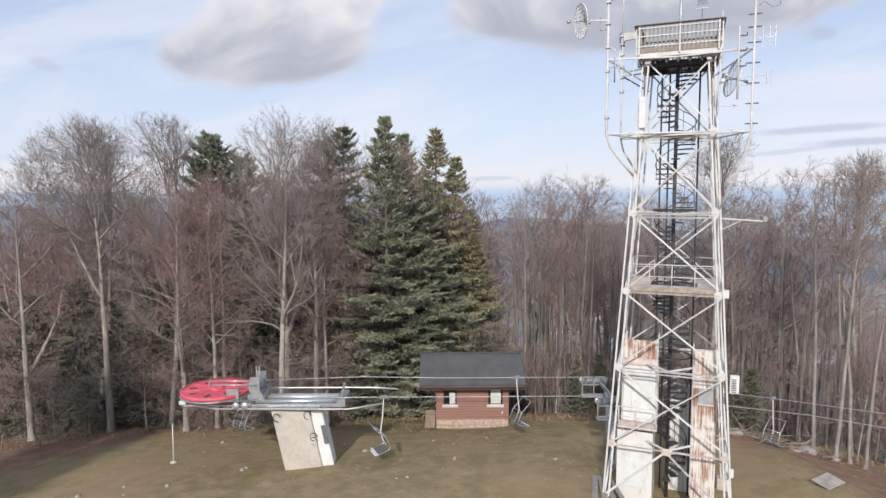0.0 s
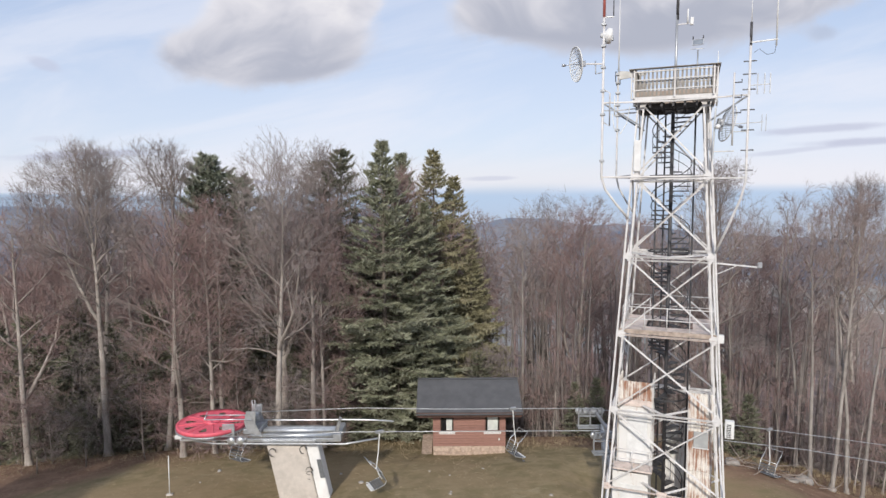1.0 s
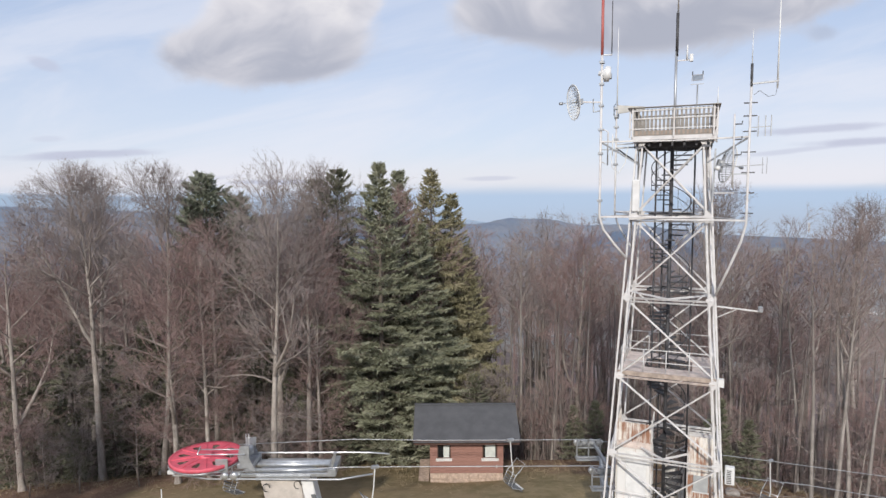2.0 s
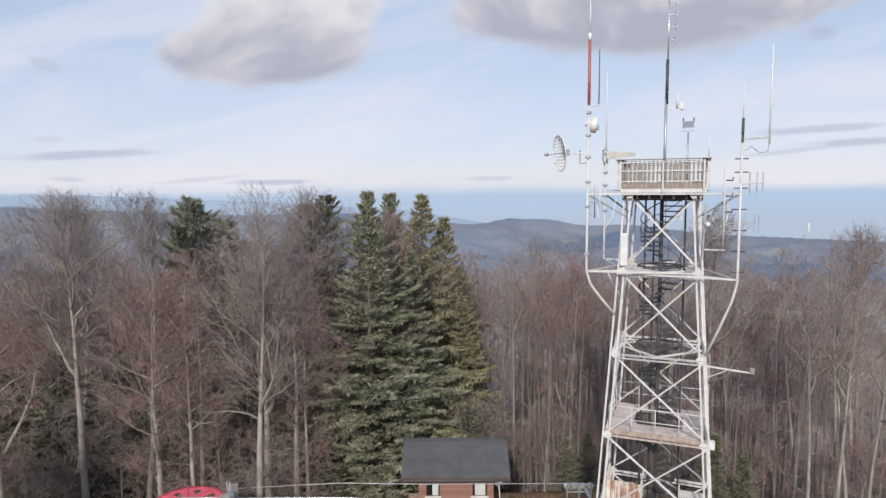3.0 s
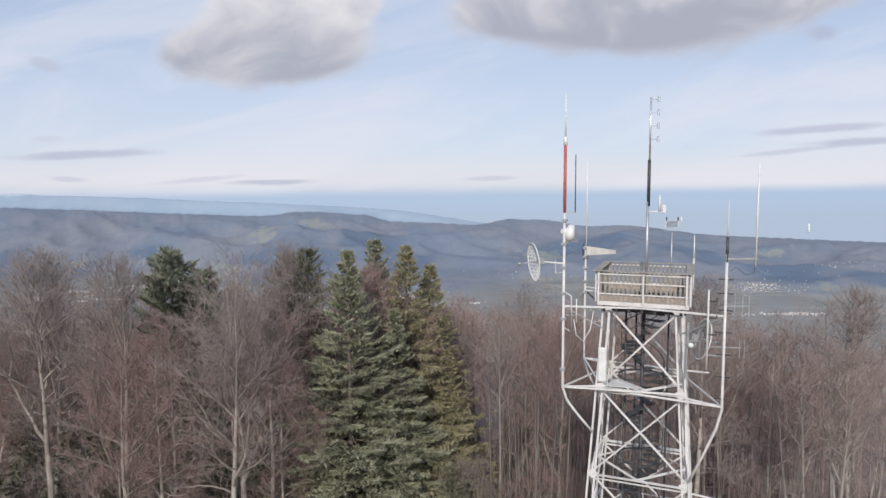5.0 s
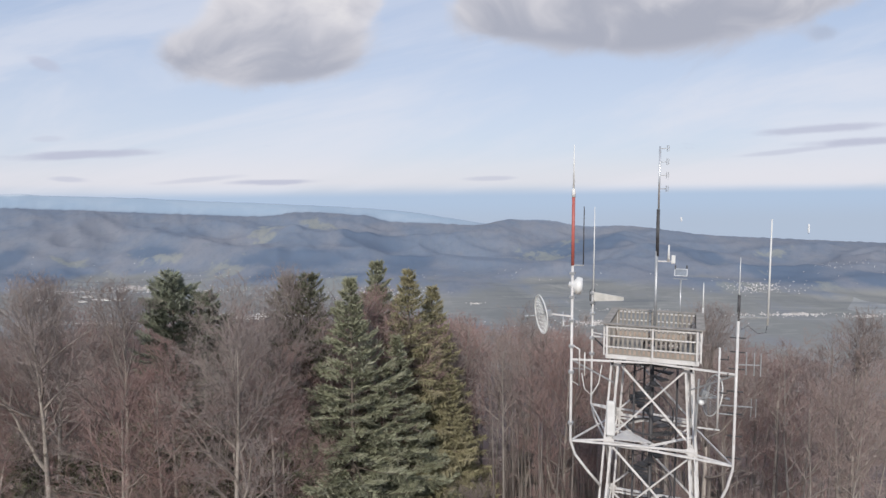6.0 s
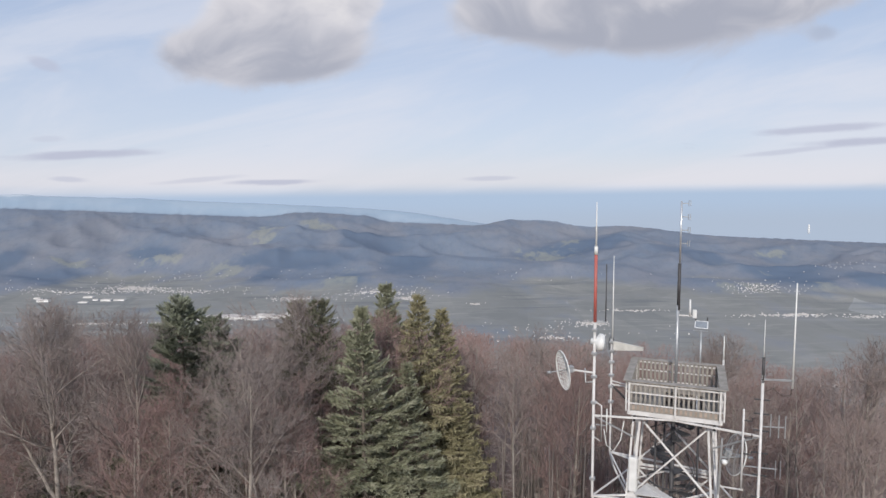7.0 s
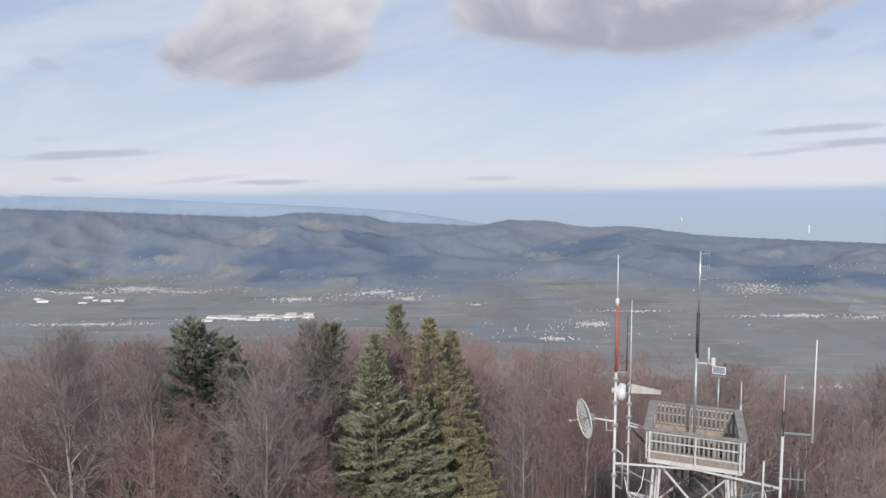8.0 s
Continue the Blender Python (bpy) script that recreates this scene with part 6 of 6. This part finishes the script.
def make_thicket():
    """Brush and thin stems deep in the wood, too many to count."""
    rnd = random.Random(8)
    rows, stems = [], []
    while len(rows) < 44000:
        x, y = rnd.uniform(-58, 60), rnd.uniform(46.5, 82)
        if rnd.random() < (0.34 if x > 6 else 0.3 if x < -6 and y < 56 else 0):
            continue
        if abs(x) > 0.72 * y + 3:
            continue
        q = y - (50 if x < -6 else 51 if x < 8 else 48 - 0.5 * max(0, x - 14))
        if q < 0:
            continue
        z = ground_z(x, y)
        c = Vector((x, y, z + 6.5 * rnd.random() ** 1.5))
        for _ in range(7):
            d = Vector((rnd.gauss(0, 0.6), rnd.gauss(0, 0.6), rnd.uniform(0.2, 1.0))).normalized()
            e = c + d * rnd.uniform(0.7, 1.9)
            rows.append((*c, *e, 0.045))
            c = c.lerp(e, rnd.uniform(0.2, 0.9)) + Vector((rnd.gauss(0, 0.25), rnd.gauss(0, 0.25), 0))
    for i in range(860):
        x, y = (rnd.uniform(-55, 58), rnd.uniform(50, 84)) if i < 420 else (rnd.uniform(8, 56), rnd.uniform(43, 80))
        if abs(x) > 0.72 * y + 3 or -10 < x < 6 and y < 66 or i >= 420 and y < 50 - 0.5 * max(0, x - 14):
            continue
        z = ground_z(x, y)
        h = min(rnd.uniform(9, 16), canopy(x, y) - 3 - z)
        stems.append((x, y, z - 0.3, x + rnd.gauss(0, 0.5), y + rnd.gauss(0, 0.5), z + max(5, h), rnd.uniform(0.07, 0.16), 0.04))
    o = new("brush", raw_mesh("brush", [slivers(rows, rnd)], BRUSH))
    tagged(o, "tangled brown brush and saplings under the beeches", "undergrowth", "", "stuff")
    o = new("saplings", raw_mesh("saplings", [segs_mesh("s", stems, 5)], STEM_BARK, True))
    tagged(o, "many thin grey beech stems deep in the wood, bark darkened for shade", "saplings", "", "stuff")


def make_far_woods():
    """The bare wood going on down the slope, past counting."""
    rnd = random.Random(19)
    rows, stems = [], []
    for _ in range(520):
        y = 82 + 150 * rnd.random() ** 1.3
        x = rnd.uniform(-0.76, 0.76) * y
        z = ground_z(x, y)
        top = min(canopy(x, y) + rnd.uniform(-0.9, 1.3), z + 27)
        if top - z < 7:
            continue
        if x / y > 0.06 and rnd.random() < 0.5:
            continue
        w = rnd.uniform(2.2, 3.6)
        stems.append((x, y, z - 0.3, x, y, top - 1.5, 0.2, 0.05))
        for _ in range(270):
            a, f = rnd.uniform(0, 6.28), rnd.random()
            rr = w * math.sqrt(rnd.random()) * (0.35 + 0.65 * math.sin(math.pi * (0.12 + 0.8 * f)))
            c = Vector((x + rr * math.cos(a), y + rr * math.sin(a), top - 1.0 - 8.0 * (1 - f)))
            d = Vector((math.cos(a) * 0.6 + rnd.gauss(0, 0.4), math.sin(a) * 0.6 + rnd.gauss(0, 0.4), 1.0)).normalized()
            rows.append((*c, *(c + d * rnd.uniform(0.8, 1.8)), 0.075))
    o = new("far_wood", raw_mesh("far_wood", [slivers(rows, rnd), segs_mesh("s", stems, 4)], TWIG_RED))
    tagged(o, "red-brown bare wood going on down the slope", "woods", "", "stuff")


def make_woods():
    red = [beech_meshes(11, 22, 0.26, 4.6, TWIG_RED, 22, 0, 0, (80, 22), 1.15, 0.016, 10), beech_meshes(12, 22, 0.34, 4.3, TWIG_RED, 20, 1, 0, (76, 22), 1.15, 0.016, 10),
           beech_meshes(13, 21, 0.30, 4.9, TWIG_RED, 15, 1, 0.27, (76, 25), 1.15, 0.016, 12)]
    grey = [beech_meshes(21, 23, 0.52, 4.9, TWIG_GREY, 20, 1, 0.29, (70, 18), 1.15, 0.016, 12), beech_meshes(22, 22, 0.42, 4.4, TWIG_GREY, 22, 0, 0, (68, 15), 1.15, 0.016, 12),
            beech_meshes(23, 22, 0.34, 4.8, TWIG_GREY, 13, 2, 0.28, (66, 20), 1.15, 0.016, 10)]
    slim = [beech_meshes(31, 21, 0.58, 2.5, TWIG_PALE, 13, 0, 0.15, (55, 18), 0.8, 0.018, 3, PALE_BARK), beech_meshes(32, 21, 0.52, 2.8, TWIG_PALE, 14, 0, 0.17, (58, 18), 0.8, 0.018, 3, PALE_BARK)]
    young = [beech_meshes(51, 9, 0.06, 2.4, TWIG_RED, 14, 0, 0.07, (75, 25), 0.9, 0.02, 0), beech_meshes(52, 8, 0.05, 2.1, TWIG_GREY, 12, 1, 0.06, (70, 25), 0.9, 0.02, 0)]
    # trees deeper in the wood, of which only the tops show
    back = [beech_meshes(61, 22, 0.40, 4.5, TWIG_RED, 14, 1, 0.25, (65, 20), 0.98, 0.021, 2), beech_meshes(62, 22, 0.36, 4.2, TWIG_RED, 15, 0, 0.25, (68, 20), 0.98, 0.021, 2),
            beech_meshes(63, 22, 0.46, 4.4, TWIG_GREY, 12, 0, 0.2, (62, 18), 0.85, 0.021, 2, PALE_BARK),
            beech_meshes(64, 22, 0.42, 4.4, TWIG_GREY, 13, 1, 0.25, (64, 18), 0.98, 0.021, 2)]
    g = "bare beeches round the clearing"
    lab = {0: "bare beech with grey trunk and reddish fine twigs", 1: "bare beech with pale grey trunk and grey twigs", 2: "slim bare beech with a long clear trunk",
           3: "young bare beech with fine twigs down to the ground"}
    sizes = (22, 22, 21, 23, 22, 22, 21, 21)
    taken = []

    def put(ms, kind, x, y, yaw, s, sz=1.0):
        taken.append((x, y))
        plant(ms, "beech_tree" if kind < 3 else "young_beech", lab[kind], x, y, yaw, s, g if kind < 3 else "young beeches at the wood's edge", 0, sz)
    # trees of the near edge that stand out singly
    allv = red + grey + slim
    for x, y, v, yaw, top in HERO:
        put(allv[v], 0 if v < 3 else 1 if v < 6 else 2, x, y, yaw, (top - ground_z(x, y)) / sizes[v])
    rnd = random.Random(77)
    firs = [(x, y) for x, y, *_ in FIRS]
    cell = 4.2
    for i in range(-22, 26):
        for j in range(0, 15):
            x, y = i * cell + rnd.uniform(-1.6, 1.6), 37 + j * cell + rnd.uniform(-1.6, 1.6)
            k, yaw, v, dt = rnd.random(), rnd.uniform(0, 360), rnd.randrange(3), rnd.uniform(-2.2, 0.6)
            if abs(math.atan2(x, y + 1)) > 0.645:
                continue
            edge = 45.5 if x < -14 else 48 if x < -6 else 52 if x < 6 else 49 - 0.55 * max(0, x - 14)
            if y < max(edge, 37) or y > 82:
                continue
            if x > 5 and y > 54 and rnd.random() < 0.34:
                continue
            if min((x - a) ** 2 + (y - b) ** 2 for a, b in firs) < 9 or (taken and min((x - a) ** 2 + (y - b) ** 2 for a, b in taken) < 7):
                continue
            if x > 5:
                idx, kd = (6 + v % 2, 2) if k < 0.6 else (3 + v, 1) if k < 0.74 else (v, 0)
            else:
                idx, kd = (v, 0) if k < 0.8 else (3 + v, 1) if k < 0.92 else (6 + v % 2, 2)
            ms = allv[idx]
            if y > 55 and kd < 2:
                ms = back[2] if x > 5 and k < 0.95 else back[3] if kd == 1 else back[v % 2]
            s = (canopy(x, y) + dt - ground_z(x, y)) / sizes[idx]
            if s < 0.45:
                continue
            put(ms, kd, x, y, yaw, min(1.2, s))
    # undergrowth between the trunks
    for i in range(80):
        x = rnd.uniform(-36, 40)
        y = (44.5 if x < -6 else 49 if x < 6 else 48 - 0.55 * max(0, x - 14)) + rnd.uniform(0.0, 7.0)
        if -7 < x < 8 and y < 50.5 or min((x - a) ** 2 + (y - b) ** 2 for a, b in taken) < 1.5:
            continue
        v = rnd.randrange(2)
        put(young[v], 3, x, y, rnd.uniform(0, 360), rnd.uniform(0.5, 1.05))
    make_thicket()
    make_far_woods()
    silver = conifer_meshes(41, 22, 4.5, FIR_NEEDLES, 0.1, 0.62, 0.92, 0.03, 0.84, 0.40)
    spruce = conifer_meshes(42, 22, 5.8, SPRUCE_NEEDLES, 0.9, 0.98, 0.95, 0.03, 0.9, 0.22)
    dark = conifer_meshes(43, 22, 2.8, PINE_NEEDLES, 0.2, 0.58, 0.42, 0.3, 1.1, 0.68)
    pine = conifer_meshes(45, 22, 3.5, DARK_NEEDLES, 0.4, 1.0, 0.6, 0.34, 0.75, 0.62)
    young = conifer_meshes(44, 8, 2.2, DARK_NEEDLES, 0.3, 0.62, 0.8, 0.02, 0.6, 0.12)
    kinds = {"pine": (pine, 22, "ragged_fir", "ragged dark fir with sparse drooping boughs"), "silver": (silver, 22, "silver_fir", "tall dense silver fir with blue-green needles"), "spruce": (spruce, 22, "spruce", "tall spruce with drooping olive-green boughs"),
             "dark": (dark, 22, "dark_fir", "grey-green fir among bare beeches"), "young": (young, 8, "young_fir", "young dark fir at the wood's edge")}
    for x, y, top, kind, yaw in FIRS:
        ms, h, name, label = kinds[kind]
        s = (top - ground_z(x, y)) / h
        plant(ms, name, label, x, y, yaw, s, "conifers behind the hut")


# x, y, variant, turn, height of the top over the datum
HERO = [(-31.5, 45.0, 2, 20, 14.0), (-26.4, 46.8, 3, 140, 17.6), (-18.9, 43.2, 2, 250, 13.0), (-11.7, 42.2, 5, 80, 16.0), (-9.8, 45.4, 2, 40, 13.5), (-16.9, 44.0, 0, 300, 12.5), (-22.0, 47.5, 4, 10, 17.5),
        (-17.0, 46.0, 0, 200, 13.5), (-9.0, 45.5, 0, 30, 10.0), (-12.5, 47.5, 5, 310, 17.6), (-29.5, 50.5, 4, 60, 17.5), (-8.8, 53.0, 3, 160, 17.8),
        # the last two beeches stand out of view, added to shade the left grass
        (27.4, 45.7, 6, 30, 13.8), (31.6, 47.0, 7, 70, 14.2), (24.2, 38.6, 7, 120, 13.0), (25.0, 37.6, 7, 200, 13.2), (25.7, 37.2, 6, 20, 13.6), (26.1, 36.3, 6, 260, 12.6), (20.9, 46.0, 4, 100, 15.8), (34.4, 49.0, 4, 220, 14.5), (9.5, 61, 5, 40, 12.8), (-27.5, 23.0, 0, 10, 15.0), (-31.0, 20.0, 1, 50, 16.0)]
# x, y, height of the top over the datum, kind, turn
FIRS = [(-4.55, 48.3, 17.8, "silver", 0), (-3.95, 61.0, 17.6, "silver", 70), (-0.7, 55.2, 17.4, "spruce", 30), (1.2, 60.4, 15.2, "spruce", 160),
        (-1.45, 50.6, 13.0, "silver", 200), (2.7, 55.5, 8.5, "spruce", 80), (-21.0, 56.0, 17.0, "dark", 20), (-19.0, 57.5, 15.2, "dark", 140),
        (-8.7, 53.4, 17.4, "pine", 60), (-11.2, 57.0, 16.6, "pine", 190), (-4.6, 48.0, 2.0, "young", 40), (-8.0, 46.8, 0.5, "young", 10), (22.3, 43.2, -0.8, "young", 90), (-33.0, 46.5, -1.0, "young", 33), (-23.5, 49.0, -0.5, "young", 133), (-20.0, 48.0, -1.5, "young", 210), (-17.5, 50.0, 0.5, "young", 93), (-31.0, 49.0, 0.0, "young", 280), (-12.5, 50.5, 0.5, "young", 173), (-10.5, 48.5, 0.0, "young", 333),
        (19.0, 42.5, -0.5, "young", 140), (17.2, 41.0, -2.5, "young", 60), (34.0, 44.0, 0.0, "young", 200), (3.0, 50.5, 0.5, "young", 150), (-26.0, 48.0, -1.5, "young", 70), (-28.5, 47.0, -2.5, "young", 10), (-15.5, 48.5, -2.0, "young", 300), (10.8, 48.5, -1.5, "young", 80), (12.4, 48.0, -1.0, "young", 180), (20.5, 44.0, 0.5, "young", 250), (-3.5, 48.8, 2.5, "young", 220),
        # the first two of this row are unseen firs, added to cast shade on the left grass
        (-27.5, 13.5, 13.5, "dark", 50), (-31.5, 16.0, 15.0, "dark", 190), (-35.0, 51.5, 3.5, "young", 15), (-32.0, 52.5, 4.5, "young", 95), (-28.0, 51.5, 3.0, "young", 205), (-25.0, 52.5, 4.5, "young", 310),
        (-21.5, 51.5, 3.5, "young", 45), (-18.2, 52.0, 4.0, "young", 120), (-15.0, 51.8, 3.5, "young", 255), (-12.0, 52.8, 5.0, "young", 340), (-10.0, 50.2, 3.0, "young", 20), (-37.5, 50.5, 3.0, "young", 60)]
make_woods()

# ---------------------------------------------------------------- small things round the clearing
def rock_mesh(b, c, r, rnd, flat=0.6):
    m = Matrix.Translation(c) @ Matrix.Diagonal((rnd.uniform(0.8, 1.3), rnd.uniform(0.8, 1.2), flat, 1))
    g = bmesh.ops.create_icosphere(b, subdivisions=2, radius=r, matrix=m)
    for v in g["verts"]:
        v.co += (v.co - Vector(c)) * 0.35 * noise.noise(v.co * (1.1 / r) + Vector((c[0], c[1], 0)))
    return b


def make_small():
    rnd = random.Random(31)
    # thin marker pole with a foot
    x, y = -15.9, 34.2
    z = ground_z(x, y)
    t = thing("marker_pole", pose(x, y, z), "thin pale marker pole on a small round foot", "pole")
    part("rod", tube(B(), [(0, 0, 0), (0.03, 0, 2.35)], [0.035, 0.025], 8), GRP, t, "", True)
    part("foot", lathe(B(), [(0.2, -0.05), (0.2, 0.04), (0.08, 0.09)], None, 16), CONCRETE, t, "", True)
    # fence stakes along the wood's edge
    for x, y, h, tilt in ((-28.9, 42.0, 1.3, 4), (-25.7, 42.6, 1.4, 2), (-21.6, 43.0, 1.5, -6), (-31.4, 41.6, 1.2, 8)):
        o = link_mesh("fence_stake", tube(B(), [(0, 0, -0.2), (0, 0, h * 0.9), (0, 0, h)], [0.055, 0.05, 0.03], 7), DRY_TWIG, True)
        o.matrix_world = pose(x, y, ground_z(x, y), 0, tilt, rnd.uniform(0, 90))
        tagged(o, "weathered wooden fence stake at the wood's edge", "stake", "stakes along the wood")
    # pale stones lying in the grass
    for _ in range(26):
        x, y = rnd.uniform(-20, 6), rnd.uniform(28, 41)
        if -10.5 < x < -5 and y < 36 or -3 < x < 6.5 and y > 39.5:
            continue
        r = rnd.uniform(0.05, 0.16)
        o = link_mesh("stone", rock_mesh(B(), (0, 0, 0), r, rnd), ROCK, True)
        o.matrix_world = pose(x, y, ground_z(x, y) + r * 0.15)
        tagged(o, "small pale stone lying in the grass", "stone", "stones in the grass")
    # brush pile, slab and boulders below the tower
    bx, by = 21.0, 37.2
    for k in range(26):
        x, y = bx + rnd.gauss(0, 2.2), by + rnd.gauss(0, 0.8)
        z = ground_z(x, y) + rnd.uniform(0.05, 0.5)
        a = rnd.uniform(0, 6.28)
        ln = rnd.uniform(0.8, 2.4)
        d = Vector((math.cos(a), math.sin(a) * 0.6, rnd.uniform(-0.05, 0.35)))
        o = link_mesh("dead_branch", tube(B(), bent(rnd, Vector((0, 0, 0)), d, ln, 4, 0.18, 0.0), [0.032, 0.028, 0.024, 0.018, 0.008], 6), DRY_TWIG, True)
        o.matrix_world = pose(x, y, z)
        tagged(o, "dead pale branch thrown on a brush pile", "branch", "branches of the brush pile")
    for x, y, r in ((23.2, 37.5, 0.45), (18.6, 37.6, 0.4), (28.6, 34.2, 0.6), (21.9, 36.6, 0.3), (24.6, 36.9, 0.25)):
        o = link_mesh("boulder", rock_mesh(B(), (0, 0, 0), r, rnd, 0.75), ROCK, True)
        o.matrix_world = pose(x, y, ground_z(x, y) + r * 0.3, 0, 0, rnd.uniform(0, 180))
        tagged(o, "pale boulder at the foot of the wood", "boulder", "boulders below the tower")
    b = B()
    block(b, (-0.6, -0.45, 0), (0.6, 0.45, 0.08), 0.02)
    o = link_mesh("stone_slab", b, ROCK)
    o.matrix_world = pose(18.55, 28.1, ground_z(18.55, 28.1) + 0.1, 8, -6, 24)
    tagged(o, "tilted flat grey slab lying on the slope", "slab")
    # stacked boards and a crate against the tower's foot
    for k in range(4):
        o = link_mesh("plank", bar(B(), (0, -1.1, 0), (0, 1.1, 0), 0.26, 0.05), OLD_WOOD)
        o.matrix_world = pose(6.95 + 0.3 * k, 26.9 - 0.2 * k, ground_z(7, 27) + 0.06 + 0.05 * (k % 2), 0, 6 * k, -14 + 5 * k)
        tagged(o, "grey weathered plank lying beside the tower", "plank", "planks beside the tower")
    b = B()
    block(b, (-0.5, -0.4, 0), (0.5, 0.4, 0.35), 0.04)
    o = link_mesh("concrete_block", b, CONCRETE)
    o.matrix_world = pose(14.0, 26.6, ground_z(14.0, 26.6) - 0.1, 0, 0, -20)
    tagged(o, "pale concrete block beside the tower", "concrete block")
    # dry grass tufts, denser along the wood's edge
    rows = []
    for _ in range(14000):
        x, y = rnd.uniform(-34, 32), rnd.uniform(24, 47.5)
        if abs(x) > 0.74 * y + 2:
            continue
        edge = smooth(38, 45, y + 0.45 * max(0, x - 12))
        if rnd.random() > 0.25 + 0.75 * edge:
            continue
        z = ground_z(x, y)
        h = rnd.uniform(0.04, 0.09) + 0.4 * edge * edge * rnd.random()
        for _ in range(4):
            rows.append((x + rnd.gauss(0, 0.06), y + rnd.gauss(0, 0.06), z, x + rnd.gauss(0, 0.1), y + rnd.gauss(0, 0.1), z + h, 0.018))
    o = new("dry_grass", raw_mesh("dry_grass", [slivers(rows, rnd)], DRY_GRASS))
    tagged(o, "tufts of dry yellow-brown grass", "grass", "", "stuff")


make_small()
